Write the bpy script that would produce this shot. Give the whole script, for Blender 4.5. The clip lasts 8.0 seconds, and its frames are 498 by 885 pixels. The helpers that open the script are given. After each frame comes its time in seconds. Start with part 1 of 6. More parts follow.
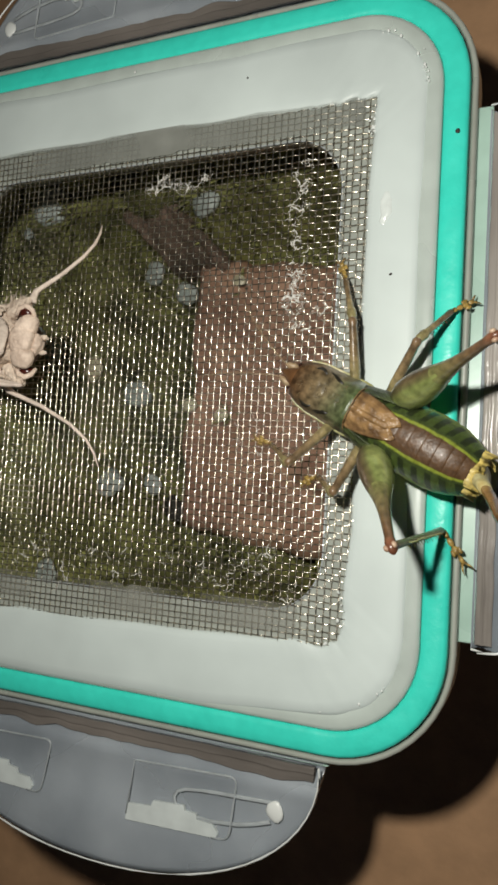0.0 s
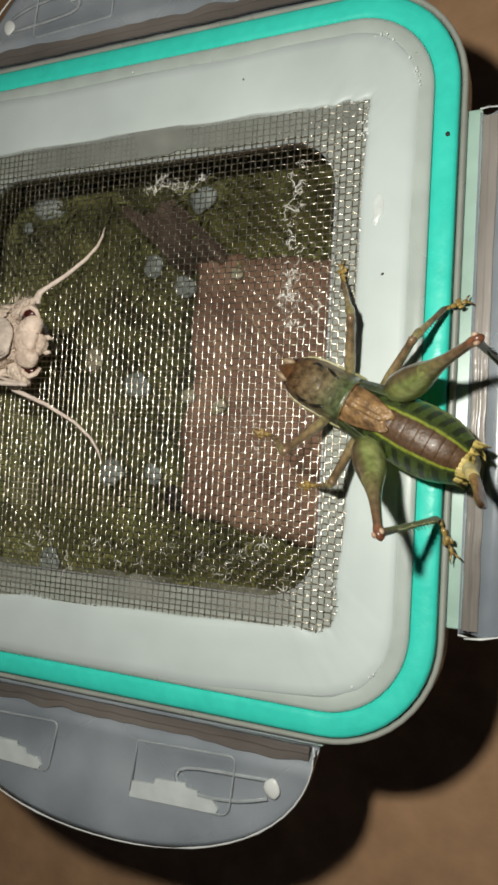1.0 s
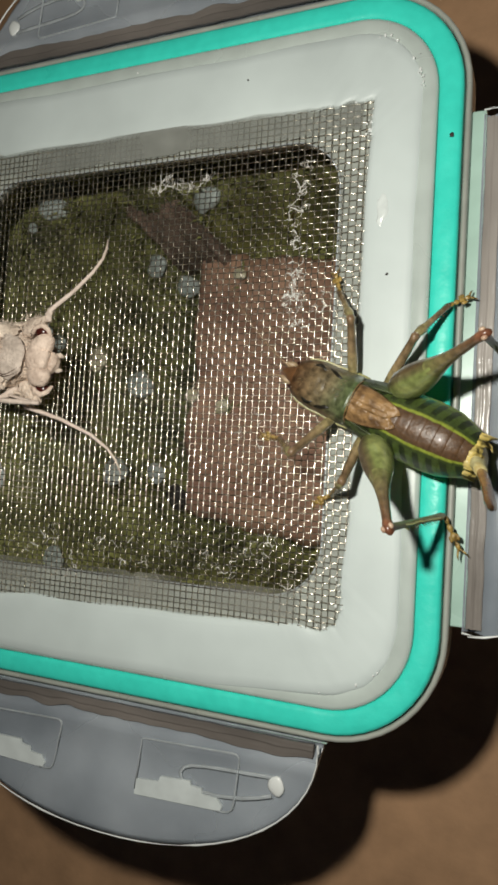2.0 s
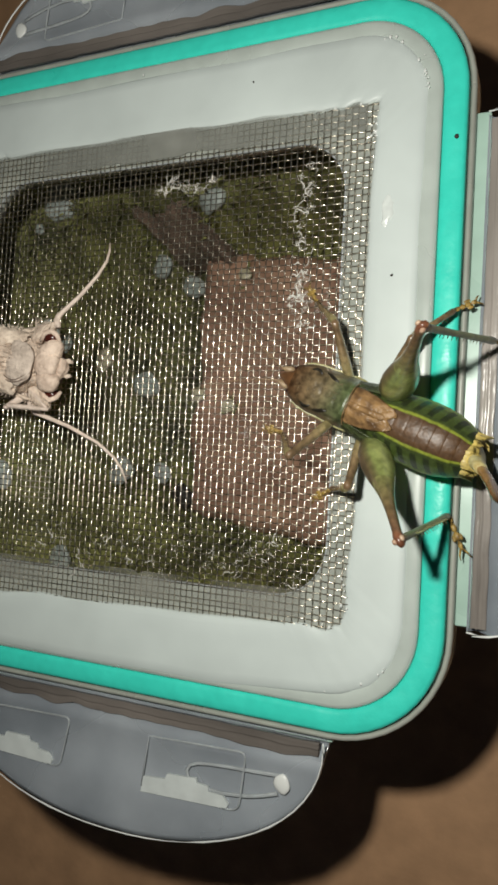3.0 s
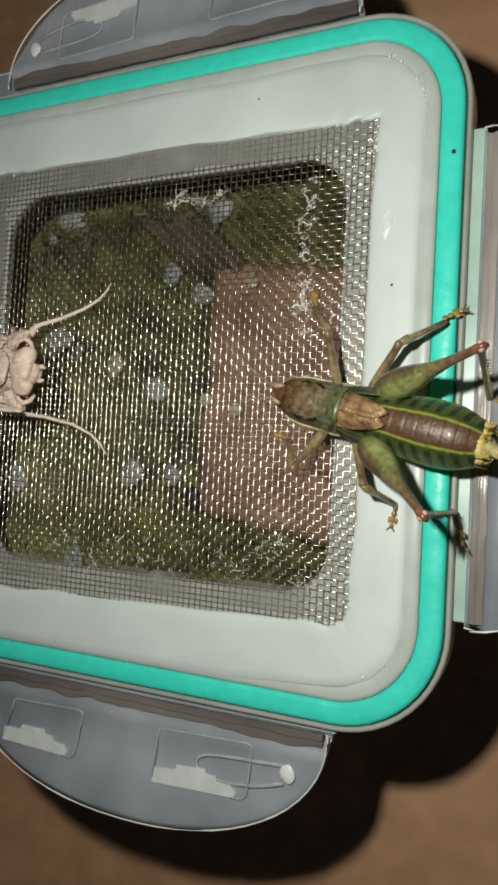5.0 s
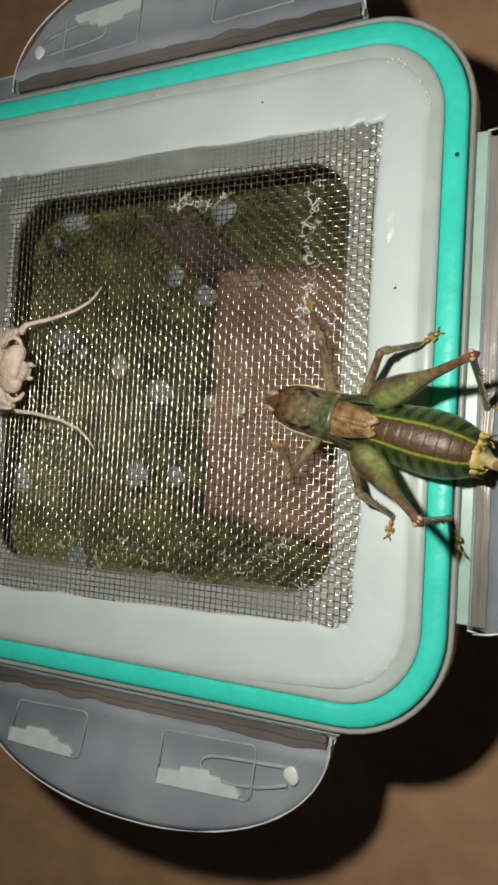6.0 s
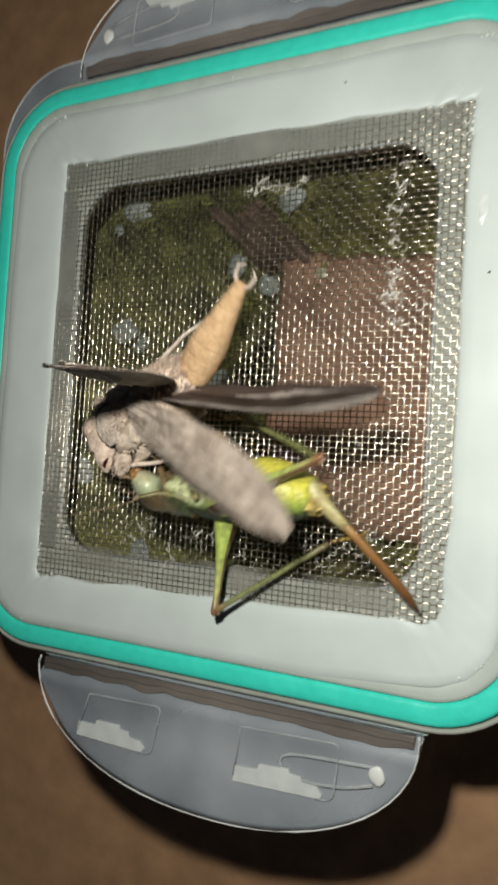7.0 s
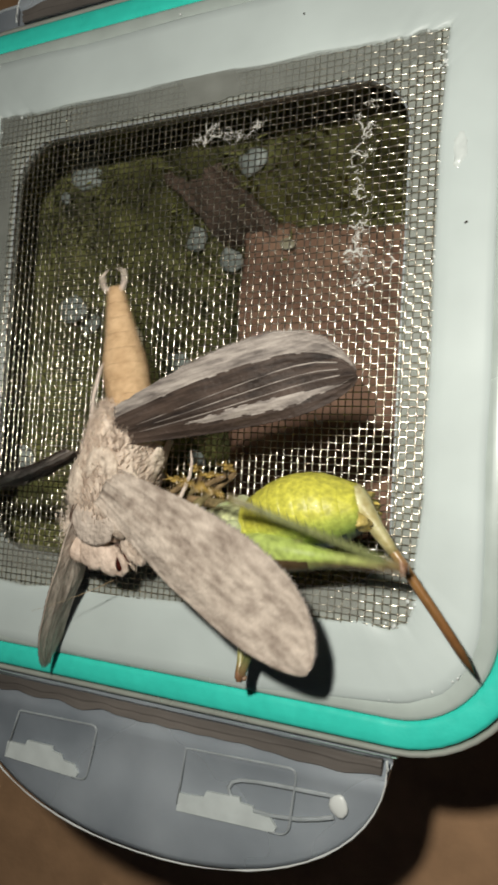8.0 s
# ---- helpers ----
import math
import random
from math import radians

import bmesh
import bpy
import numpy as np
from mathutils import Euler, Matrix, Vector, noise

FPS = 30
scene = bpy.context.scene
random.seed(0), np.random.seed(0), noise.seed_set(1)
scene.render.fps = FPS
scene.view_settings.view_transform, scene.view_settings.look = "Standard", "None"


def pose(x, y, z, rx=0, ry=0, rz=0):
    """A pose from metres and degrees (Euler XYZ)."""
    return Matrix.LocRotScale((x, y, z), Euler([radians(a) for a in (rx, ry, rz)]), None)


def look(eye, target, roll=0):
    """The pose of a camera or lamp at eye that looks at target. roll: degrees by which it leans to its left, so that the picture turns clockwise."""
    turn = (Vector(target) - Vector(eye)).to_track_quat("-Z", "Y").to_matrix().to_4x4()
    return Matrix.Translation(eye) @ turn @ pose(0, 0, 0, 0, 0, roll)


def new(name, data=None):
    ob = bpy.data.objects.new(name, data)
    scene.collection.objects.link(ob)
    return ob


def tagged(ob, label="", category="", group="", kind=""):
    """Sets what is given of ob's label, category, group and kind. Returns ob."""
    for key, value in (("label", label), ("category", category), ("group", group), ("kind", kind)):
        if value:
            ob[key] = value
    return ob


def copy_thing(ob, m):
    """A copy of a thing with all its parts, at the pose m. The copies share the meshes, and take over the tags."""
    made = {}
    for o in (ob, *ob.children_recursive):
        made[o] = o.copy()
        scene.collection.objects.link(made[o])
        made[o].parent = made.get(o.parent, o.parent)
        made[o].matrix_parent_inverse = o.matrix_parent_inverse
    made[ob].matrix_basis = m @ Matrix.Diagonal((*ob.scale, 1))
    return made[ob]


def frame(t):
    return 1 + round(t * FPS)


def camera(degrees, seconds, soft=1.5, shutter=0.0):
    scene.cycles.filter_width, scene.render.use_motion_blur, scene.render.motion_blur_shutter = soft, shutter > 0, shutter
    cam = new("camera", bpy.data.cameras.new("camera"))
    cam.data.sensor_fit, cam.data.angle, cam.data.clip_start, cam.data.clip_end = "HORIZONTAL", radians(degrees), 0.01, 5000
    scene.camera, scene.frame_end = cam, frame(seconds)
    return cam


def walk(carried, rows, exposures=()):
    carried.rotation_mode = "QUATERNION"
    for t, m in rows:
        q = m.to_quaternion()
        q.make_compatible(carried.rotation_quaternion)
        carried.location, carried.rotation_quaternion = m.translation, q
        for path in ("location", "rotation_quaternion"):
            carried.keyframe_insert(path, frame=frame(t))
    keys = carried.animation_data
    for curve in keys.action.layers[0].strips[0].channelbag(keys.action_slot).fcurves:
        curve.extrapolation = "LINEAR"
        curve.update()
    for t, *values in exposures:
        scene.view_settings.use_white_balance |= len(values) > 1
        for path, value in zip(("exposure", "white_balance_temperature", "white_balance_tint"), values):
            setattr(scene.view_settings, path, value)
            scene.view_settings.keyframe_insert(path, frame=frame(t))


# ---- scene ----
cam = camera(37.5, 8.0, soft=3.0, shutter=0.4)
# seconds, eye, target, roll
PATH = [
    (0, (0.08468, -0.02587, 0.21247), (0.02410, -0.01478, 0.07570), -76.99),
    (0.5, (0.08537, -0.02266, 0.21562), (0.02566, -0.01511, 0.07822), -80.06),
    (1, (0.08694, -0.02375, 0.21708), (0.02669, -0.01639, 0.07991), -80.32),
    (1.5, (0.08637, -0.02410, 0.21771), (0.02623, -0.01656, 0.08050), -80.11),
    (3, (0.08667, -0.02353, 0.21890), (0.02545, -0.01670, 0.08213), -80.85),
    (3.5, (0.08800, -0.02323, 0.22009), (0.02591, -0.01612, 0.08373), -80.73),
    (4, (0.08995, -0.02263, 0.22201), (0.02753, -0.01546, 0.08580), -80.78),
    (4.5, (0.08956, -0.02374, 0.22334), (0.02701, -0.01640, 0.08720), -80.65),
    (6, (0.08978, -0.02288, 0.22444), (0.02615, -0.01590, 0.08878), -81.09),
    (6.2, (0.08922, -0.02230, 0.22450), (0.02584, -0.01600, 0.08869), -81.49),
    (6.4, (0.08878, -0.02192, 0.22478), (0.02566, -0.01587, 0.08885), -81.51),
    (6.5, (0.08828, -0.02039, 0.22567), (0.02416, -0.01540, 0.09016), -82.47),
    (6.6, (0.08715, -0.02234, 0.22625), (0.02301, -0.01569, 0.09082), -80.92),
    (6.7, (0.08415, -0.02195, 0.22812), (0.01905, -0.01618, 0.09310), -81.89),
    (6.8, (0.08268, -0.02195, 0.22825), (0.01717, -0.01658, 0.09342), -82.26),
    (6.9, (0.07929, -0.02521, 0.22734), (0.01336, -0.01778, 0.09281), -80.65),
    (7, (0.07689, -0.02500, 0.22602), (0.00940, -0.01874, 0.09221), -81.70),
    (7.1, (0.07329, -0.02407, 0.22397), (0.00613, -0.01997, 0.08991), -83.59),
    (7.2, (0.07062, -0.02876, 0.22214), (0.00420, -0.02146, 0.08785), -81.05),
    (7.3, (0.06935, -0.02807, 0.21886), (0.00276, -0.02277, 0.08456), -82.76),
    (7.4, (0.06789, -0.02877, 0.21693), (0.00259, -0.02360, 0.08199), -82.64),
    (7.5, (0.06972, -0.02936, 0.21177), (0.00383, -0.02362, 0.07713), -82.23),
    (7.6, (0.07344, -0.02811, 0.20836), (0.00598, -0.02316, 0.07448), -83.04),
    (7.8, (0.07759, -0.02887, 0.20349), (0.01128, -0.02036, 0.06921), -79.93),
    (8, (0.07571, -0.02884, 0.20516), (0.01004, -0.02083, 0.07054), -80.25),
]
walk(cam, [(t, look(eye, target, roll)) for t, eye, target, roll in PATH], [(0, 0.04), (6.5, 0.0), (7.0, 0.16), (7.6, 0.16), (8.0, 0.0)])

# ---- light: a small white torch held above the lid at night, and a trace of night sky ----
world = bpy.data.worlds.new("night")
world.use_nodes = True
scene.world = world
world.node_tree.nodes["Background"].inputs[0].default_value = (0.55, 0.62, 0.75, 1)
world.node_tree.nodes["Background"].inputs[1].default_value = 0.014
torch_data = bpy.data.lights.new("torch", "POINT")
torch_data.energy, torch_data.color, torch_data.shadow_soft_size = 0.98, (0.985, 0.957, 0.87), 0.0035
torch = new("torch", torch_data)
torch.matrix_world = pose(0.060, 0.0000, 0.2290)

MM = 0.001
LID = 0.085          # height of the lid's face over the table
CX = -0.003          # middle of the lid


# ---- materials ----
def material(name, colour, rough=0.5, metal=0.0, spec=0.5, vary=0.0, scale=200.0, bump=0.0, bump_scale=None, second=None, patch=None,
             rough_vary=0.0, transmission=0.0, coat=0.0, sss=0.0, per_object=0.0, island=0.0, detail=6.0, stretch=None, cover=None):
    """A procedural surface: colour varied at two scales (fine grain, wide patches), uneven gloss and fine relief.
    cover: least and most opacity of a thin smear."""
    mat = bpy.data.materials.new(name)
    mat.use_nodes = True
    nodes, links = mat.node_tree.nodes, mat.node_tree.links
    bsdf = nodes["Principled BSDF"]
    bsdf.inputs["Roughness"].default_value = rough
    bsdf.inputs["Metallic"].default_value = metal
    bsdf.inputs["Specular IOR Level"].default_value = spec
    bsdf.inputs["Transmission Weight"].default_value = transmission
    bsdf.inputs["Coat Weight"].default_value = coat
    if sss:
        bsdf.inputs["Subsurface Weight"].default_value = sss
        bsdf.inputs["Subsurface Radius"].default_value = (0.002, 0.0015, 0.001)
        bsdf.inputs["Subsurface Scale"].default_value = 1.0
    coord = nodes.new("ShaderNodeTexCoord")
    fine = nodes.new("ShaderNodeTexNoise")
    fine.inputs["Scale"].default_value, fine.inputs["Detail"].default_value = scale, detail
    wide = nodes.new("ShaderNodeTexNoise")
    wide.inputs["Scale"].default_value, wide.inputs["Detail"].default_value = (patch or scale * 0.12), 3
    place = coord.outputs["Object"]
    if stretch:
        mapping = nodes.new("ShaderNodeMapping")
        mapping.inputs["Scale"].default_value = stretch
        links.new(place, mapping.inputs["Vector"])
        place = mapping.outputs["Vector"]
    for n in (fine, wide):
        links.new(place, n.inputs["Vector"])
    c2 = second or tuple(min(1, v * (1 - vary)) for v in colour)
    c1 = colour if second else tuple(min(1, v * (1 + vary * 0.6)) for v in colour)
    ramp = nodes.new("ShaderNodeMapRange")
    ramp.inputs["From Min"].default_value, ramp.inputs["From Max"].default_value = 0.36, 0.64
    add = nodes.new("ShaderNodeMath")
    add.operation = "MULTIPLY_ADD"
    add.inputs[1].default_value = 0.5
    half = nodes.new("ShaderNodeMath")
    half.operation = "MULTIPLY"
    half.inputs[1].default_value = 0.5
    links.new(wide.outputs["Fac"], half.inputs[0])
    links.new(fine.outputs["Fac"], add.inputs[0])
    links.new(half.outputs[0], add.inputs[2])
    links.new(add.outputs[0], ramp.inputs["Value"])
    mix = nodes.new("ShaderNodeMix")
    mix.data_type = "RGBA"
    mix.inputs["A"].default_value, mix.inputs["B"].default_value = (*c2, 1), (*c1, 1)
    links.new(ramp.outputs[0], mix.inputs["Factor"])
    colour_out = mix.outputs["Result"]
    if per_object or island:
        info = nodes.new("ShaderNodeObjectInfo" if per_object else "ShaderNodeNewGeometry")
        hsv = nodes.new("ShaderNodeHueSaturation")
        rng = nodes.new("ShaderNodeMapRange")
        k = per_object or island
        rng.inputs["To Min"].default_value, rng.inputs["To Max"].default_value = 1 - k, 1 + k
        links.new(info.outputs["Random" if per_object else "Random Per Island"], rng.inputs["Value"])
        links.new(rng.outputs[0], hsv.inputs["Value"])
        links.new(colour_out, hsv.inputs["Color"])
        colour_out = hsv.outputs["Color"]
    links.new(colour_out, bsdf.inputs["Base Color"])
    if rough_vary:
        rr = nodes.new("ShaderNodeMapRange")
        rr.inputs["From Min"].default_value, rr.inputs["From Max"].default_value = 0.3, 0.7
        rr.inputs["To Min"].default_value, rr.inputs["To Max"].default_value = max(0.02, rough - rough_vary), min(1, rough + rough_vary)
        links.new(wide.outputs["Fac"], rr.inputs["Value"])
        links.new(rr.outputs[0], bsdf.inputs["Roughness"])
    if cover:
        cov = nodes.new("ShaderNodeMapRange")
        cov.inputs["From Min"].default_value, cov.inputs["From Max"].default_value = 0.35, 0.65
        cov.inputs["To Min"].default_value, cov.inputs["To Max"].default_value = cover
        links.new(wide.outputs["Fac"], cov.inputs["Value"])
        links.new(cov.outputs[0], bsdf.inputs["Alpha"])
    if bump:
        bn = nodes.new("ShaderNodeTexNoise")
        bn.inputs["Scale"].default_value, bn.inputs["Detail"].default_value = bump_scale or scale, 5
        links.new(coord.outputs["Object"], bn.inputs["Vector"])
        b = nodes.new("ShaderNodeBump")
        b.inputs["Strength"].default_value, b.inputs["Distance"].default_value = bump, 0.0006
        links.new(bn.outputs["Fac"], b.inputs["Height"])
        links.new(b.outputs[0], bsdf.inputs["Normal"])
    return mat


M_TABLE = material("brown_table", (0.60, 0.355, 0.195), 0.55, vary=0.22, scale=90, patch=9, bump=0.15, bump_scale=500, rough_vary=0.1)
M_WHITE = material("white_sealant", (0.56, 0.625, 0.61), 0.46, vary=0.10, scale=60, patch=22, bump=0.16, bump_scale=120, rough_vary=0.12, spec=0.4)
M_GASKET = material("turquoise_silicone", (0.045, 0.66, 0.53), 0.36, vary=0.07, scale=420, patch=160, bump=0.22, bump_scale=420, rough_vary=0.1, spec=0.4)
M_CLEAR = material("frosted_clear_plastic", (0.55, 0.60, 0.65), 0.24, second=(0.26, 0.30, 0.345), scale=40, patch=17, bump=0.12, bump_scale=160, rough_vary=0.1, transmission=0.45, coat=0.5)
M_PANEL = material("grey_lid_plastic", (0.30, 0.32, 0.29), 0.4, vary=0.12, scale=200, patch=30, bump=0.06, rough_vary=0.1)
M_LIP = material("grey_green_plastic_lip", (0.54, 0.61, 0.57), 0.3, vary=0.1, scale=200, patch=40, bump=0.05, rough_vary=0.1, transmission=0.2)
M_RIDGE = material("pale_plastic_ridge", (0.56, 0.60, 0.62), 0.3, vary=0.25, scale=300, bump=0.05, transmission=0.4)
M_BLOCK = material("pale_plastic_step", (0.66, 0.71, 0.70), 0.34, vary=0.12, scale=300, patch=90, bump=0.1, transmission=0.12)
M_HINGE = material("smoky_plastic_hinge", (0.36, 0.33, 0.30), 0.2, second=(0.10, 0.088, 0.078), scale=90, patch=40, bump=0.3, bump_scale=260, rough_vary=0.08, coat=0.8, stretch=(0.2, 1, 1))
# darker copy of the hinge plastic, with the shade under the rim painted in
M_HINGE_SHADE = material("shaded_smoky_plastic_hinge", (0.17, 0.15, 0.135), 0.22, second=(0.045, 0.04, 0.036), scale=90, patch=40, bump=0.3, bump_scale=260, rough_vary=0.08, coat=0.4, stretch=(0.2, 1, 1))
M_RIM = material("grey_brown_plastic_rim", (0.42, 0.44, 0.39), 0.3, vary=0.15, scale=200, patch=40, bump=0.05, rough_vary=0.1, transmission=0.25)
M_MINT = material("pale_green_plastic", (0.34, 0.49, 0.42), 0.3, vary=0.12, scale=200, patch=40, bump=0.06, rough_vary=0.1)
M_HAZE = material("thin_sealant_haze", (0.33, 0.33, 0.29), 0.45, vary=0.2, scale=260, patch=40, bump=0.3, bump_scale=300, cover=(0.0, 0.28))
M_FILM = material("hazy_sealant_film", (0.30, 0.31, 0.28), 0.45, vary=0.2, scale=220, patch=30, bump=0.3, bump_scale=300, cover=(0.1, 0.75))
M_LUMP = material("glossy_sealant_lump", (0.66, 0.71, 0.69), 0.2, vary=0.08, scale=200, bump=0.2, bump_scale=400, coat=0.3)
M_DROP = material("glossy_sealant_drop", (0.74, 0.77, 0.75), 0.08, vary=0.06, scale=300, coat=0.6)
M_DOT = material("white_plastic_gate", (0.68, 0.70, 0.68), 0.35, vary=0.05, scale=300)
M_WIRE = material("steel_wire", (0.86, 0.79, 0.66), 0.24, metal=1.0, vary=0.12, scale=900, patch=60, rough_vary=0.07, per_object=0.08)
M_FIBRE = material("white_fibre", (0.75, 0.73, 0.68), 0.6, vary=0.1, scale=900)
M_GRIT_HOLLOW = material("dark_grit_and_hollow", (0.03, 0.025, 0.02), 0.7, vary=0.2, scale=2000)
M_BOX = material("clear_box_plastic", (0.30, 0.32, 0.31), 0.3, vary=0.1, scale=100, patch=20, transmission=0.3)
M_MOSS = material("dark_green_moss", (0.32, 0.325, 0.11), 0.85, second=(0.034, 0.038, 0.017), island=0.6, scale=120, patch=34, bump=0.9, bump_scale=700, spec=0.3)
M_BARK = material("reddish_brown_bark", (0.56, 0.345, 0.235), 0.75, second=(0.30, 0.17, 0.12), scale=130, patch=34, bump=0.6, bump_scale=300, spec=0.25)
M_FLAKE = material("purplish_brown_bark", (0.25, 0.175, 0.135), 0.8, second=(0.075, 0.06, 0.045), scale=160, patch=50, bump=0.6, bump_scale=300, spec=0.2)
M_LICHEN = material("pale_lichen", (0.56, 0.62, 0.59), 0.8, second=(0.30, 0.345, 0.32), scale=400, patch=120, bump=0.6, bump_scale=900)
# pale colour that imitates bright glare spots in the moss
M_GLINT = material("pale_glint_fleck", (0.80, 0.74, 0.55), 0.3, second=(0.55, 0.50, 0.34), scale=500, patch=160, bump=0.5, coat=0.5)


# ---- building helpers ----
def part(name, bm, mat, parent=None, label="", smooth=True):
    me = bpy.data.meshes.new(name)
    bmesh.ops.recalc_face_normals(bm, faces=bm.faces[:])
    bm.to_mesh(me)
    bm.free()
    me.materials.append(mat)
    if smooth:
        me.shade_smooth()
    ob = new(name, me)
    ob.parent = parent
    if label:
        tagged(ob, label)
    return ob


def empty(name, m=None, label="", category="", group="", kind=""):
    ob = new(name)
    ob.empty_display_size = 0.005
    if m is not None:
        ob.matrix_basis = m
    return tagged(ob, label, category, group, kind)


def round_rect(x0, x1, y0, y1, r, n=12):
    """Corner-rounded rectangle, anticlockwise, 4*(n+1) points, with evenly many points for any size."""
    pts = []
    for cx, cy, a0 in ((x1 - r, y1 - r, 0), (x0 + r, y1 - r, 90), (x0 + r, y0 + r, 180), (x1 - r, y0 + r, 270)):
        for i in range(n + 1):
            a = radians(a0 + 90 * i / n)
            pts.append((cx + r * math.cos(a), cy + r * math.sin(a)))
    return pts


def densify(pts, n=6):
    """n points on each stretch of a closed outline."""
    out = []
    for (x0, y0), (x1, y1) in zip(pts, pts[1:] + pts[:1]):
        for i in range(n):
            out.append((x0 + (x1 - x0) * i / n, y0 + (y1 - y0) * i / n))
    return out


def loft(bm, loops, closed=True, cap=False):
    """Skin over loops of equally many 3D points. closed: the last loop joins the first."""
    rings = [[bm.verts.new(p) for p in loop] for loop in loops]
    pairs = list(zip(rings, rings[1:])) + ([(rings[-1], rings[0])] if closed else [])
    for a, b in pairs:
        for i in range(len(a)):
            j = (i + 1) % len(a)
            bm.faces.new((a[i], a[j], b[j], b[i]))
    if cap and not closed:
        bm.faces.new(rings[0][::-1])
        bm.faces.new(rings[-1])
    return rings


def at_z(loop, z):
    return [(x, y, z) for x, y in loop]


def slab(bm, outline, z0, z1, edge=0.0):
    """A plate with this outline; edge: width of the rounded top rim."""
    cx = sum(p[0] for p in outline) / len(outline)
    cy = sum(p[1] for p in outline) / len(outline)

    def inset(d):
        out = []
        for x, y in outline:
            l = math.hypot(x - cx, y - cy) or 1
            out.append((x - (x - cx) / l * d, y - (y - cy) / l * d))
        return out
    loops = [at_z(outline, z0)]
    if edge:
        loops += [at_z(outline, z1 - edge), at_z(inset(edge * 0.3), z1 - edge * 0.3), at_z(inset(edge), z1)]
    else:
        loops += [at_z(outline, z1)]
    loft(bm, loops, closed=False, cap=True)


def tube(bm, pts, radii, sides=8, cap=True):
    """A round tube along 3D points; radii: one or one per point."""
    pts = [Vector(p) for p in pts]
    if not isinstance(radii, (list, tuple)):
        radii = [radii] * len(pts)
    rings, up = [], None
    for i, p in enumerate(pts):
        d = (pts[min(i + 1, len(pts) - 1)] - pts[max(i - 1, 0)]).normalized()
        if up is None:
            up = Vector((0, 0, 1)) if abs(d.z) < 0.9 else Vector((1, 0, 0))
        side = d.cross(up).normalized()
        up = side.cross(d).normalized()
        r = radii[i]
        rx, ry = r if isinstance(r, (list, tuple)) else (r, r)
        rings.append([bm.verts.new(p + side * (math.cos(2 * math.pi * k / sides) * rx) + up * (math.sin(2 * math.pi * k / sides) * ry))
                      for k in range(sides)])
    for a, b in zip(rings, rings[1:]):
        for k in range(sides):
            j = (k + 1) % sides
            bm.faces.new((a[k], a[j], b[j], b[k]))
    if cap:
        bm.faces.new(rings[0][::-1])
        bm.faces.new(rings[-1])


def ball(bm, centre, size, seg=12, rings=8, m=None):
    """An ellipsoid; size: its three half axes."""
    r = bmesh.ops.create_uvsphere(bm, u_segments=seg, v_segments=rings, radius=1.0)
    t = Matrix.Translation(centre) @ (m or Matrix.Identity(4)) @ Matrix.Diagonal((*size, 1))
    bmesh.ops.transform(bm, matrix=t, verts=r["verts"])
    return r["verts"]


def wobble(x, y, z=0.0, scale=100.0):
    return noise.noise(Vector((x * scale, y * scale, z * scale)))


# ---- table ----
bm = bmesh.new()
bmesh.ops.create_grid(bm, x_segments=2, y_segments=2, size=1.2)
table = part("table", bm, M_TABLE)
tagged(table, "matt brown table top under the box", "table", kind="structure")


# ---- box with moss ----
def build_box():
    box = empty("plastic_box", pose(0, 0, 0.001), "square clear plastic food box lined with moss under the lid", "food box")
    bm = bmesh.new()
    top, low = LID - 0.006, 0.0
    loft(bm, [at_z(round_rect(CX - 0.062, CX + 0.056, -0.059, 0.059, 0.018), low),
              at_z(round_rect(CX - 0.066, CX + 0.062, -0.064, 0.064, 0.02), top),
              at_z(round_rect(CX - 0.0645, CX + 0.0605, -0.0625, 0.0625, 0.0185), top),
              at_z(round_rect(CX - 0.0605, CX + 0.0545, -0.0575, 0.0575, 0.0165), low + 0.0015)], closed=False, cap=True)
    part("wall", bm, M_BOX, box)
    return box


build_box()


# lichen cushions, with four flecks painted as glints among them: place and size
LICHENS_AND_GLINTS = ((-0.0521, 0.0528, 0.050, 0.0052), (-0.0032, 0.0484, 0.050, 0.0032), (-0.029, 0.038, 0.030, 0.0030), (-0.018, 0.031, 0.030, 0.0030), (-0.0545, 0.0145, 0.050, 0.0034),
           (-0.0560, 0.0130, 0.040, 0.0026), (-0.0475, 0.0098, 0.031, 0.0030), (-0.032, 0.002, 0.030, 0.0036), (-0.0128, -0.0015, 0.0335, 0.0019), (-0.039, -0.024, 0.030, 0.0036),
           (-0.025, -0.024, 0.030, 0.0026), (-0.0600, -0.0270, 0.060, 0.0040), (-0.0022, -0.0045, 0.0345, 0.0018), (-0.044, -0.050, 0.050, 0.0032), (-0.0545, 0.043, 0.056, 0.0014), (0.0005, 0.0325, 0.0345, 0.0016))


def ramp_up(v, lo, hi):
    k = min(1.0, max(0.0, (v - lo) / (hi - lo)))
    return k * k * (3 - 2 * k)


def moss_height(x, y):
    """Height of the moss bed: clumps, climbing the walls of the box, level with the cushions that grow on it."""
    u, v = (x - CX + 0.003) / 0.0575, y / 0.0575
    h = 0.008 + abs(u) ** 6 * 0.050 + abs(v) ** 6 * 0.050
    bank = 0.004 * wobble(x, y, 6, 60)
    h = max(h, 0.052 * ramp_up(y + bank, 0.036, 0.053), 0.054 * ramp_up(-x + bank, 0.042, 0.058))
    h += 0.020 * max(0, wobble(x, y, 8, 45)) + 0.012 * abs(wobble(x, y, 0, 90)) + 0.005 * abs(wobble(x, y, 3, 260)) + 0.0015 * wobble(x, y, 5, 700)
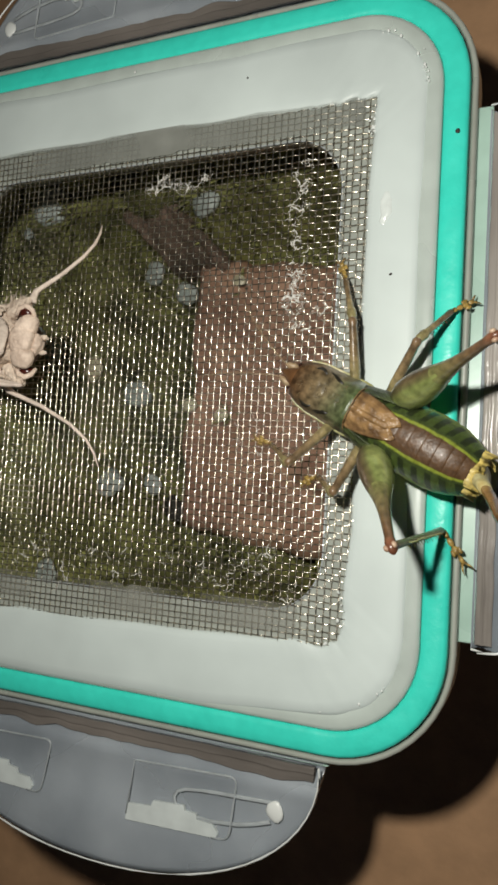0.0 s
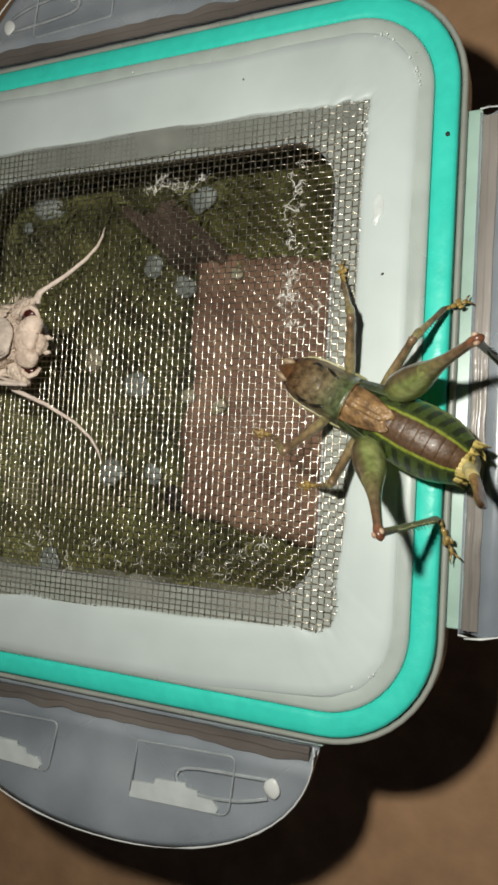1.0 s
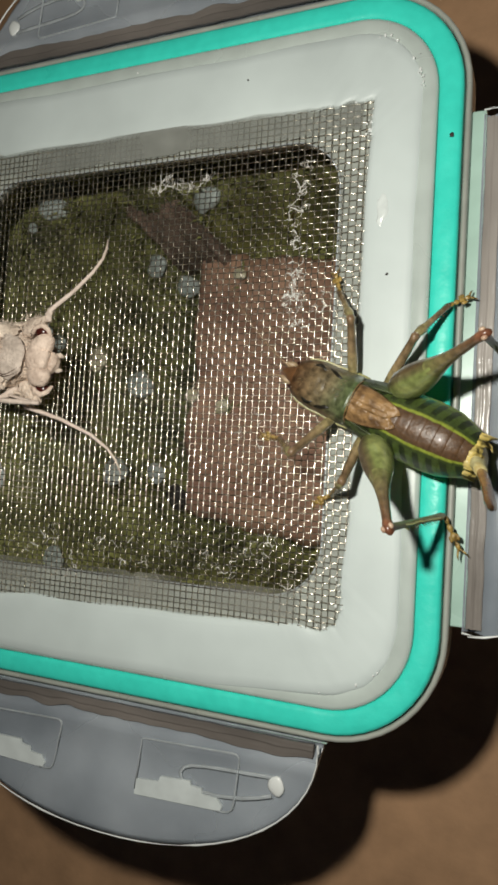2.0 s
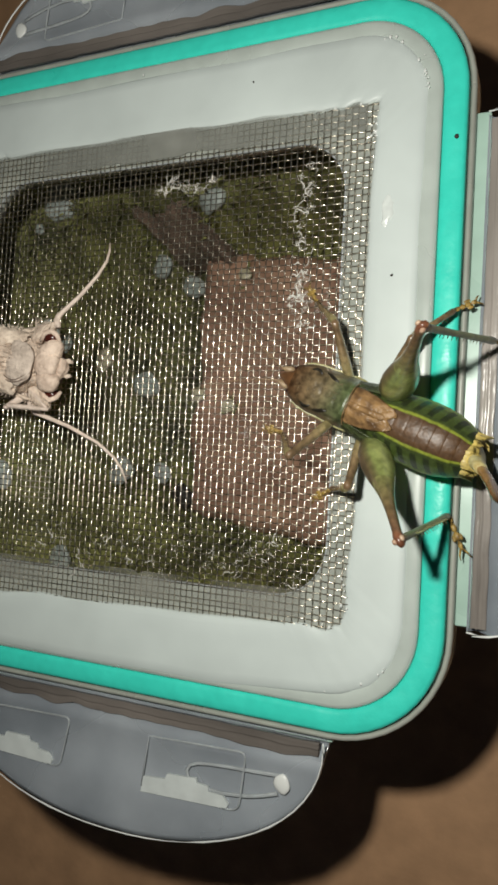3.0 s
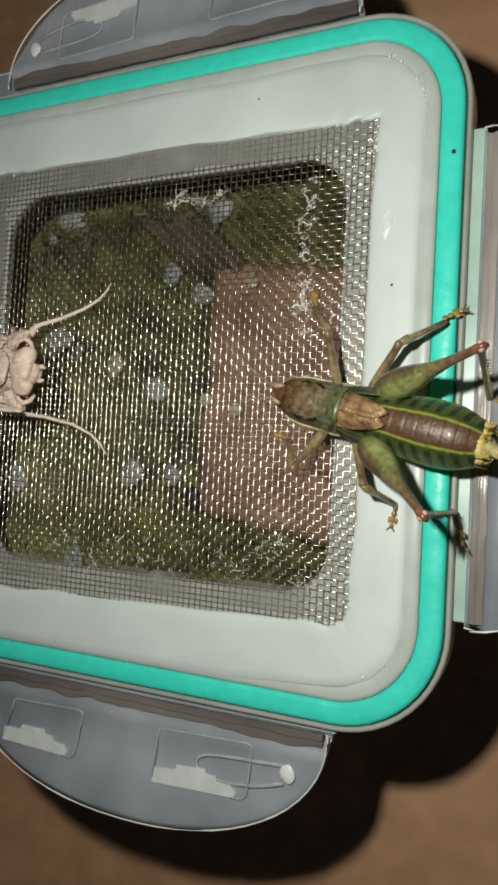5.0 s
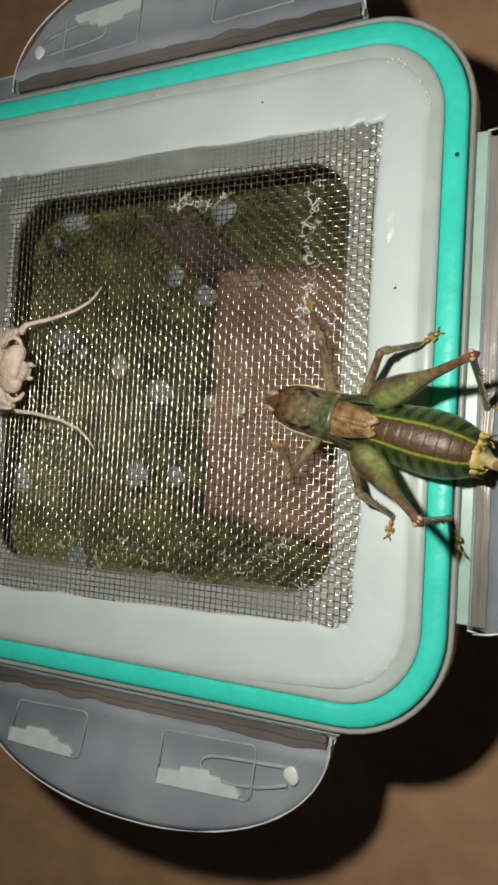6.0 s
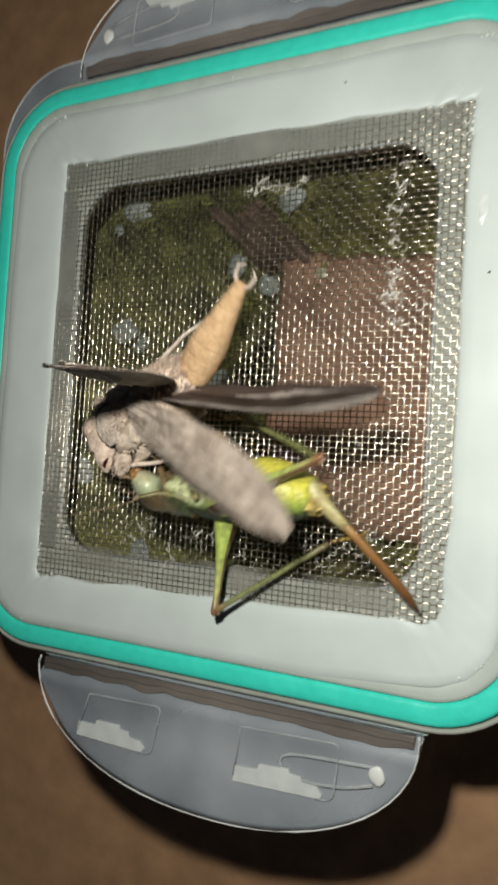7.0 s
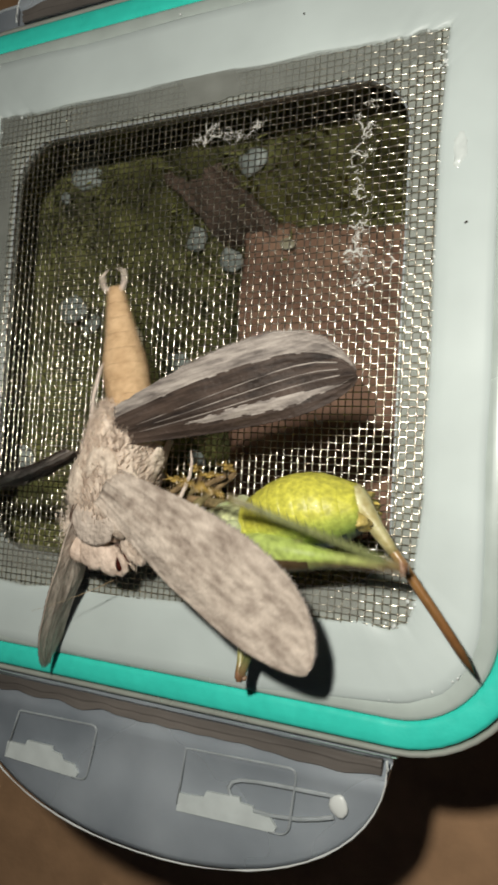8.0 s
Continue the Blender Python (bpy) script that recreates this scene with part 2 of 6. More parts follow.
    for lx, ly, lz, r in LICHENS_AND_GLINTS:
        k = math.exp(-((x - lx) ** 2 + (y - ly) ** 2) / (2.2 * r) ** 2)
        h += k * (lz - 0.0016 - h)
    return min(h, 0.0795)


def build_moss():
    bm = bmesh.new()
    n = 96
    x0, x1, y0, y1 = CX - 0.0605, CX + 0.0545, -0.0575, 0.0575
    vs = []
    for j in range(n + 1):
        row = []
        for i in range(n + 1):
            x, y = x0 + (x1 - x0) * i / n, y0 + (y1 - y0) * j / n
            row.append(bm.verts.new((x, y, moss_height(x, y))))
        vs.append(row)
    for j in range(n):
        for i in range(n):
            bm.faces.new((vs[j][i], vs[j][i + 1], vs[j + 1][i + 1], vs[j + 1][i]))
    # small upright leaves in tufts
    rnd = random.Random(21)
    for _ in range(1500):
        cx, cy = rnd.uniform(x0 + 0.002, x1 - 0.002), rnd.uniform(y0 + 0.002, y1 - 0.002)
        for _ in range(7):
            x, y = cx + rnd.gauss(0, 0.0011), cy + rnd.gauss(0, 0.0011)
            if not (x0 < x < x1 and y0 < y < y1):
                continue
            p = Vector((x, y, moss_height(x, y) - 0.0003))
            a = rnd.uniform(0, 2 * math.pi)
            d = Vector((math.cos(a) * 0.8, math.sin(a) * 0.8, rnd.uniform(0.4, 1.1))).normalized() * rnd.choice((0.0016, 0.0024, 0.0034, 0.0055)) * rnd.uniform(0.8, 1.2)
            e = Vector((-math.sin(a), math.cos(a), 0)) * rnd.uniform(0.0002, 0.00055)
            q = p + d * 0.55
            q2 = p + d + Vector((0, 0, -0.0005))
            vv = [bm.verts.new(c) for c in (p - e * 0.5, p + e * 0.5, q + e, q - e, q2)]
            bm.faces.new((vv[0], vv[1], vv[2], vv[3]))
            bm.faces.new((vv[3], vv[2], vv[4]))
    ob = part("moss", bm, M_MOSS)
    ob.location.z = 0.001
    tagged(ob, "dark green clumpy moss bed inside the box", "moss", kind="stuff")


build_moss()


def build_bark(label, corners, seed, mat):
    """A flat, nearly straight-sided flake over four corners (x, y, z), with an uneven face and thickness down into the moss."""
    bm = bmesh.new()
    n = 44
    top, bot = [], []
    a, b, c, d = (Vector(p) for p in corners)
    for j in range(n + 1):
        for i in range(n + 1):
            u, v = i / n, j / n
            p = (a * (1 - u) + b * u) * (1 - v) + (d * (1 - u) + c * u) * v
            e = min(u, 1 - u, v, 1 - v)
            r = 2 * u - 1, 2 * v - 1
            p.x += 0.0022 * abs(r[0]) * wobble(v * 0.1, seed, 0, 50) + 0.0008 * abs(r[0]) * wobble(v * 0.1, seed + 3, 0, 260)
            p.y += 0.0022 * abs(r[1]) * wobble(u * 0.1, seed + 7, 0, 50) + 0.0008 * abs(r[1]) * wobble(u * 0.1, seed + 5, 0, 260)
            h = p.z - 0.0035 + 0.0035 * min(1, e * 22) ** 0.5 + 0.0012 * wobble(p.x, p.y, seed, 60) + 0.0013 * wobble(p.x, p.y * 0.3, seed, 220) + 0.0005 * wobble(p.x, p.y, seed, 900)
            top.append(bm.verts.new((p.x, p.y, h)))
            bot.append(bm.verts.new((p.x, p.y, 0.004)))
    w = n + 1
    for j in range(n):
        for i in range(n):
            q = (j * w + i, j * w + i + 1, (j + 1) * w + i + 1, (j + 1) * w + i)
            bm.faces.new([top[k] for k in q])
            bm.faces.new([bot[k] for k in reversed(q)])
    rim = [i for i in range(w)] + [j * w + n for j in range(1, w)] + [n * w + i for i in range(n - 1, -1, -1)] + [j * w for j in range(n - 1, 0, -1)]
    for k, l in zip(rim, rim[1:] + rim[:1]):
        bm.faces.new((bot[k], bot[l], top[l], top[k]))
    tagged(part("bark_piece", bm, mat), label, "bark", "bark on the moss")


build_bark("flat reddish brown piece of bark lying on the moss", ((-0.0150, 0.0420, 0.0325), (0.0490, 0.0345, 0.0325), (0.0490, -0.0455, 0.0325), (-0.0160, -0.0345, 0.0325)), 4, M_BARK)
build_bark("purplish brown bark strip sloping down to a larger piece", ((-0.0335, 0.0530, 0.053), (-0.0120, 0.0500, 0.053), (-0.0040, 0.0380, 0.034), (-0.0225, 0.0370, 0.032)), 11, M_FLAKE)


# ---- the lid ----
lid = empty("box_lid", pose(0, 0, LID), "square clip-lock box lid with turquoise seal, white sealant and wire screen", "box lid")
X0, X1, Y0, Y1 = -0.0725, 0.0665, -0.0703, 0.0703


def build_lid():
    def rr(d, r, n=12):
        return round_rect(X0 + d, X1 - d, Y0 + d, Y1 - d, r, n)
    hole = round_rect(-0.0445, 0.0440, -0.0462, 0.0432, 0.0105)
    bm = bmesh.new()
    loft(bm, [at_z(rr(0.0065, 0.0143), -0.0025), at_z(rr(0.0065, 0.0143), -0.0008), at_z(rr(0.0072, 0.0136), -0.0001), at_z(rr(0.0082, 0.0128), 0.0002),
              at_z(round_rect(-0.0450, 0.0445, -0.0467, 0.0437, 0.011), 0.0), at_z(hole, -0.0003), at_z(hole, -0.0025)])
    part("panel", bm, M_PANEL, lid, "translucent grey plastic panel with a cut-out window")
    bm = bmesh.new()
    edge = [(x, y, -0.0002 + 0.0001 * wobble(x, y, 0, 200)) for x, y in densify(hole, 2)]
    tube(bm, edge + edge[:1], 0.00017, 6, cap=False)
    part("cut_edge", bm, M_RIDGE, lid, "pale cut edge of the window")
    # inner wall round the panel, seen as a grey rounded step beside the seal
    bm = bmesh.new()
    loft(bm, [at_z(rr(0.00455, 0.0160), -0.003), at_z(rr(0.00455, 0.0160), 0.0001), at_z(rr(0.0048, 0.0157), 0.0005), at_z(rr(0.0054, 0.0152), 0.0007), at_z(rr(0.0098, 0.0118), 0.0007),
              at_z(rr(0.0100, 0.0116), -0.003)])
    part("inner_rim", bm, M_LIP, lid, "grey translucent rounded step")
    bm = bmesh.new()
    loft(bm, [at_z(rr(0.0000, 0.0203), -0.002), at_z(rr(0.0000, 0.0203), -0.0003), at_z(rr(0.0002, 0.0201), 0.0002), at_z(rr(0.0007, 0.0197), 0.00045), at_z(rr(0.0020, 0.0184), 0.00055), at_z(rr(0.0034, 0.0171), 0.00045),
              at_z(rr(0.0042, 0.0164), 0.0003), at_z(rr(0.0045, 0.0161), -0.0001), at_z(rr(0.0045, 0.0161), -0.002)])
    part("gasket", bm, M_GASKET, lid, "turquoise silicone sealing ring")
    bm = bmesh.new()
    loft(bm, [at_z(rr(-0.0013, 0.0216), -0.0060), at_z(rr(-0.0014, 0.0217), -0.0010), at_z(rr(-0.0012, 0.0215), -0.0003), at_z(rr(-0.0006, 0.0209), -0.0002), at_z(rr(-0.00035, 0.02065), -0.0007), at_z(rr(-0.0003, 0.0206), -0.0020),
              at_z(rr(-0.0003, 0.0206), -0.0060)])
    part("outer_rim", bm, M_RIM, lid, "thin grey translucent rim")
    bm = bmesh.new()
    loft(bm, [at_z(rr(-0.0004, 0.0207), -0.0026), at_z(rr(0.0150, 0.0102), -0.0026), at_z(rr(0.0150, 0.0102), -0.0021), at_z(rr(-0.0004, 0.0207), -0.0021)])
    part("groove", bm, M_PANEL, lid)
    # clear corner of the lower flange
    bm = bmesh.new()
    arc = [(-0.0555 - 0.0205 * math.cos(radians(a)), 0.0585 + 0.0205 * math.sin(radians(a))) for a in range(0, 91, 9)]
    outline = [(-0.0757, 0.036)] + arc + [(-0.0480, 0.0790), (-0.0480, 0.0700), (-0.058, 0.066), (-0.068, 0.058), (-0.070, 0.036)]
    slab(bm, densify(outline, 3), -0.0042, -0.0030, 0.0004)
    flange = part("flange_corner", bm, M_CLEAR, lid, "clear plastic flange corner", smooth=False)
    bm = bmesh.new()
    tube(bm, [(x, y, -0.0030) for x, y in outline[:13]], 0.0003, 6)
    part("edge_bead", bm, M_RIDGE, flange)
    # white sealant smeared from the screen's edge out to the step
    outer = []
    for x, y in densify(rr(0.0060, 0.0147, 12), 8):
        w = -0.0003 - 0.0009 * max(ramp_up(x, 0.030, 0.055), ramp_up(y, 0.030, 0.055)) + 0.0014 * ramp_up(-y, 0.040, 0.055) * (1 - ramp_up(x, 0.015, 0.045)) + 0.0005 * wobble(x, y, 3, 70) + 0.00025 * wobble(x, y, 6, 240)
        l = math.hypot(x, y)
        outer.append((x * (1 + w / l), y * (1 + w / l)))
    k = len(outer)
    corner = ((0.0497, 0.0489), (-0.0498, 0.0495), (-0.0504, -0.0515), (-0.0490, -0.0529), (0.0448, -0.0514), (0.0474, -0.0504), (0.0485, -0.0478))

    def inner_edge(x, y):
        """The sealant's inner edge on the ray from the middle through (x, y)."""
        best = None
        for (ax, ay), (bx, by) in zip(corner, corner[1:] + corner[:1]):
            ex, ey = bx - ax, by - ay
            den = x * ey - y * ex
            if abs(den) < 1e-12:
                continue
            s = (ax * ey - ay * ex) / den
            u = (ax * y - ay * x) / den
            if s > 0 and -1e-6 <= u <= 1 + 1e-6 and (best is None or s < best):
                best = s
        px, py = x * best, y * best
        w = 0.0010 * wobble(px, py, 1, 130) + 0.0008 * wobble(px, py, 2, 420) + 0.00015 * wobble(px, py, 4, 1500)
        l = math.hypot(px, py)
        return px * (1 + w / l), py * (1 + w / l)
    inner = [inner_edge(x, y) for x, y in outer]

    def between(f):
        return [(a[0] + (b[0] - a[0]) * f, a[1] + (b[1] - a[1]) * f) for a, b in zip(inner, outer)]

    def lumpy(f, z):
        return [(x, y, z + 0.00030 * wobble(x, y, 9, 70) + 0.00010 * wobble(x, y, 9, 400)) for x, y in between(f)]
    bm = bmesh.new()
    loft(bm, [at_z(outer, 0.0), at_z(outer, 0.0002), lumpy(0.975, 0.0006), lumpy(0.93, 0.0010), lumpy(0.8, 0.0012), lumpy(0.5, 0.0010), lumpy(0.28, 0.0010), lumpy(0.12, 0.0009), lumpy(0.04, 0.0007), at_z(inner, 0.0004), at_z(inner, 0.0001)])
    part("sealant", bm, M_WHITE, lid, "smeared glossy white sealant")
    # thin hazy film of it wiped over the screen's border
    strips = []
    for axis, lo, hi, near, far in (("x", -0.0500, 0.0480, 0.0439, 0.0499), ("y", -0.0460, 0.0430, -0.0452, -0.0503), ("x", -0.0480, 0.0400, -0.0446, -0.0500)):
        inner_side, outer_side = [], []
        for i in range(61):
            s = lo + (hi - lo) * i / 60
            n = far + (near - far) * min(1.0, 1.06 + 0.35 * wobble(s, near, 1, 120) + 0.25 * wobble(s, near, 4, 500))
            inner_side.append((s, n) if axis == "x" else (n, s))
            outer_side.append((s, far) if axis == "x" else (far, s))
        strips.append(inner_side + outer_side[::-1])
    for n, outline in enumerate(strips):
        bm = bmesh.new()
        slab(bm, outline, 0.00066 + 0.00003 * n, 0.00074 + 0.00003 * n)
        part("sealant_film", bm, M_HAZE if n == 2 else M_FILM, lid, "thin hazy film of sealant over the wires", smooth=False)
    # drops of sealant that catch the light along its edges
    rnd = random.Random(31)
    bm = bmesh.new()
    for i in range(90):
        k = rnd.randrange(len(outer)) if i > 26 else int(len(outer) * 0.02) + rnd.randrange(14)
        f = rnd.choice((0.97, 0.93, 0.03, -0.01, -0.03))
        x, y = inner[k][0] + (outer[k][0] - inner[k][0]) * f, inner[k][1] + (outer[k][1] - inner[k][1]) * f
        r = rnd.uniform(0.00012, 0.00034)
        ball(bm, (x + rnd.gauss(0, 0.0004), y + rnd.gauss(0, 0.0004), 0.0011 if f > 0.5 else 0.0007), (r, r * rnd.uniform(0.6, 1.6), r * 0.8), 7, 5)
    tagged(part("sealant_drop", bm, M_DROP, lid), "tiny glossy drops along the sealant", kind="stuff")
    # lump where the spreading tool was lifted
    bm = bmesh.new()
    ball(bm, (0.0527, 0.0275, 0.0008), (0.0013, 0.0034, 0.0005), 40, 24)
    for v in bm.verts:
        v.co.x += 0.0009 * wobble(v.co.x, v.co.y, 2, 420)
        v.co.y += 0.0007 * wobble(v.co.x, v.co.y, 6, 500)
        v.co.z += 0.00022 * wobble(v.co.x, v.co.y, 3, 900)
    part("sealant_lump", bm, M_LUMP, lid, "glossy lump of smeared sealant")


build_lid()


def build_tab(m, label, fold):
    """A clip flap, folded out flat: hinge strip, plate with a rounded free edge, moulded windows."""
    tab = part("clip", clip_plate(), M_CLEAR, lid, label)
    tab.matrix_basis = m
    bm = bmesh.new()
    pts = clip_outline()
    tube(bm, [(x, y, 0.0005) for x, y in pts], [0.00018 * (1 + 1.2 * wobble(x, y, 2, 330)) for x, y in pts], 6)
    part("edge_bead", bm, M_DOT, tab)
    for outline in (((-0.032, -0.0075), (-0.012, -0.0068), (-0.014, -0.0178), (-0.035, -0.0175)), ((0.008, -0.0068), (0.030, -0.0058), (0.029, -0.0172), (0.0068, -0.0183))):
        bm = bmesh.new()
        o = [Vector((x, y, 0.0005)) for x, y in outline]
        run = [o[3] + (o[0] - o[3]) * 0.1]
        for i, size in ((0, 0.0005), (1, 0.0016), (2, 0.0018)):   # rounded corners
            a, b = (o[i - 1] - o[i]).normalized() * size, (o[(i + 1) % 4] - o[i]).normalized() * size
            run += [o[i] + a * (1 - u) ** 2 + b * u ** 2 for u in (0, 0.25, 0.5, 0.75, 1)]
        run.append(o[2] + (o[3] - o[2]) * 0.16)
        tube(bm, run, [0.00017 * (1 + 0.8 * wobble(p.x, p.y, 3, 420)) for p in run], 6)
        win = part("window_ridge", bm, M_RIDGE, tab)
        a, b = outline[3], outline[2]
        dx, dy = b[0] - a[0], b[1] - a[1]
        prof = ((0.0, 0.0), (0.88, 0.0), (0.90, 0.0009), (0.84, 0.0024), (0.70, 0.0026), (0.69, 0.0036), (0.58, 0.0038), (0.57, 0.0047), (0.45, 0.0046), (0.27, 0.0045), (0.25, 0.0034), (0.02, 0.0032))
        bm = bmesh.new()
        slab(bm, [(a[0] + dx * u, a[1] + dy * u + v) for u, v in prof], 0.0000, 0.0006)
        part("step_block", bm, M_BLOCK, tab, smooth=False)
    bm = bmesh.new()
    loop = [(0.0370, -0.0088), (0.0335, -0.0090), (0.0300, -0.0092), (0.0262, -0.0094), (0.0225, -0.0097), (0.0195, -0.0101), (0.0178, -0.0108), (0.0171, -0.0119), (0.0175, -0.0131), (0.0190, -0.0141), (0.0215, -0.0146), (0.0255, -0.0147), (0.0305, -0.0141), (0.0340, -0.0132), (0.0368, -0.0122)]
    tube(bm, [(x, y, 0.0003) for x, y in loop], [(0.00038 * (1 + 0.5 * wobble(x, y, 5, 300)), 0.00009) for x, y in loop], 6)
    part("loop_ridge", bm, M_RIDGE, tab)
    bm = bmesh.new()
    ball(bm, (0.0376, -0.0102, 0.0003), (0.0017, 0.0020, 0.0005))
    for v in bm.verts:
        v.co.x += 0.0005 * wobble(v.co.x, v.co.y, 1, 500)
        v.co.y += 0.0005 * wobble(v.co.x, v.co.y, 7, 500)
    part("gate_dot", bm, M_DOT, tab)
    bm = bmesh.new()
    slab(bm, [(-0.047, 0.0016), (-0.047, -0.0012), (0.0465, -0.0012), (0.0465, 0.0016)], -0.0028, -0.0016, 0.0003)
    part("hinge", bm, M_MINT, tab, "pale green translucent hinge strip", smooth=False)
    # smoky groove beside it, with a crumpled surface; on two flaps its colour includes shade
    bm = bmesh.new()
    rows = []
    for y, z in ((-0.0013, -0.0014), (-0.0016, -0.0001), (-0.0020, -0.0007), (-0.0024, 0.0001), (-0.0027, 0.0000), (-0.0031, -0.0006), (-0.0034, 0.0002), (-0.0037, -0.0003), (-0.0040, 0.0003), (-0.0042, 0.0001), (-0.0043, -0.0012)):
        rows.append([bm.verts.new((-0.0468 + 0.0912 * i / 60, y + (0.0002 - (0.25 if fold is M_HINGE_SHADE else 0.03) * (y + 0.0013)) * wobble(i * 0.28, y * 300, 1, 1.0), z * 0.7 + 0.0003 * wobble(i * 0.35, y * 900, 3, 1.0))) for i in range(61)])
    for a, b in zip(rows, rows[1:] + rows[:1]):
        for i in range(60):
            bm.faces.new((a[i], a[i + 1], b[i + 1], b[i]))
    part("groove", bm, fold, tab, "smoky crumpled groove, shade painted in on two flaps")
    return tab


def clip_outline():
    pts = [(-0.0475, -0.0010), (-0.0478, -0.0030)]
    for i in range(33):
        a = math.pi * i / 32
        c, s = math.cos(a), math.sin(a)
        pts.append((-0.0012 - 0.0468 * math.copysign(abs(c) ** 0.94, c), -0.0020 - 0.0258 * abs(s) ** 0.96))
    return pts + [(0.0456, -0.0030), (0.0454, -0.0010)]


def clip_plate():
    """Rows from the hinge to the free edge: a deep groove beside the lid, a fold, a shallow trough."""
    bm = bmesh.new()
    edge = clip_outline()
    n, deep = 64, 22

    def reach(x):
        """Where the free edge lies at x."""
        for (ax, ay), (bx, by) in zip(edge[1:-1], edge[2:]):
            if ax <= x <= bx and bx > ax:
                return ay + (by - ay) * (x - ax) / (bx - ax)
        return -0.0030

    def dish(x, y, v):
        z = 0.0003 - 0.0030 * math.exp(-((y + 0.0022) / 0.0016) ** 2) + 0.0003 * math.exp(-((y + 0.0062) / 0.0014) ** 2) - 0.0007 * math.exp(-((y + 0.0125) / 0.0045) ** 2)
        return z + 0.00008 * wobble(x, y, 3, 90) - 0.0004 * max(0, v - 0.93) / 0.07
    top, low = [], []
    for i in range(n + 1):
        x = -0.0476 + (0.0456 + 0.0476) * (0.5 - 0.5 * math.cos(math.pi * i / n))
        far = min(reach(x), -0.0016)
        ys = [-0.0008 + (far + 0.0008) * j / deep for j in range(deep + 1)]
        top.append([bm.verts.new((x, y, dish(x, y, j / deep))) for j, y in enumerate(ys)])
        low.append([bm.verts.new((x, y, dish(x, y, 0) - 0.0015)) for y in ys])
    for i in range(n):
        for j in range(deep):
            bm.faces.new((top[i][j], top[i + 1][j], top[i + 1][j + 1], top[i][j + 1]))
            bm.faces.new((low[i][j + 1], low[i + 1][j + 1], low[i + 1][j], low[i][j]))
        for j in (0, deep):
            bm.faces.new((top[i][j], top[i + 1][j], low[i + 1][j], low[i][j]))
    for i in (0, n):
        for j in range(deep):
            bm.faces.new((top[i][j], top[i][j + 1], low[i][j + 1], low[i][j]))
    return bm


# the first two flaps get the groove colour with shade in it
build_tab(pose(0, -0.0715, -0.0005), "frosted clear plastic clip flap, folded out", M_HINGE_SHADE)
build_tab(pose(-0.003, 0.0715, -0.0005, 0, 0, 180), "frosted clear plastic clip flap, folded out", M_HINGE_SHADE)
build_tab(pose(0.0692, -0.001, -0.0005, 0, 0, 90), "frosted clear plastic clip flap, folded out", M_HINGE)


# ---- wire screen: plain weave, each wire a piece ----
screen = empty("screen", pose(0, 0, 0.00034), "shiny woven steel wire screen")
screen.parent = lid
PX, PY, WIRE = 0.00136, 0.00125, 0.000118
SX0, SX1, SY0, SY1 = -0.0518, 0.0512, -0.0550, 0.0506


def wire_mesh(length, pitch, flip, crimp):
    bm = bmesh.new()
    n = int(length / pitch)
    pts = []
    for i in range(2 * n + 1):
        s = i * pitch / 2
        ph = math.cos(math.pi * i / 2) * (1 if flip else -1)
        pts.append((s, 0, WIRE * crimp * ph))
    tube(bm, pts, WIRE, 7)
    me = bpy.data.meshes.new("wire")
    bm.to_mesh(me)
    bm.free()
    me.materials.append(M_WIRE)
    me.shade_smooth()
    return me


def build_screen():
    rnd = random.Random(4)
    across = [wire_mesh(SX1 - SX0, PX, f, 1.2) for f in (False, True)]
    along = [wire_mesh(SY1 - SY0, PY, f, 0.72) for f in (True, False)]
    ny, nx = int((SY1 - SY0) / PY), int((SX1 - SX0) / PX)
    for j in range(ny + 1):
        ob = new("wire", across[j % 2])
        ob.parent = screen
        ob.matrix_basis = pose(SX0, SY0 + j * PY + rnd.gauss(0, 0.00006), rnd.gauss(0, 0.00002), 0, rnd.gauss(0, 0.02), rnd.gauss(0, 0.05))
    for i in range(nx + 1):
        ob = new("wire", along[i % 2])
        ob.parent = screen
        ob.matrix_basis = pose(SX0 + i * PX + rnd.gauss(0, 0.00006), SY0, rnd.gauss(0, 0.00002), 0, 0, 90) @ pose(0, 0, 0, 0, rnd.gauss(0, 0.02), rnd.gauss(0, 0.05))


build_screen()


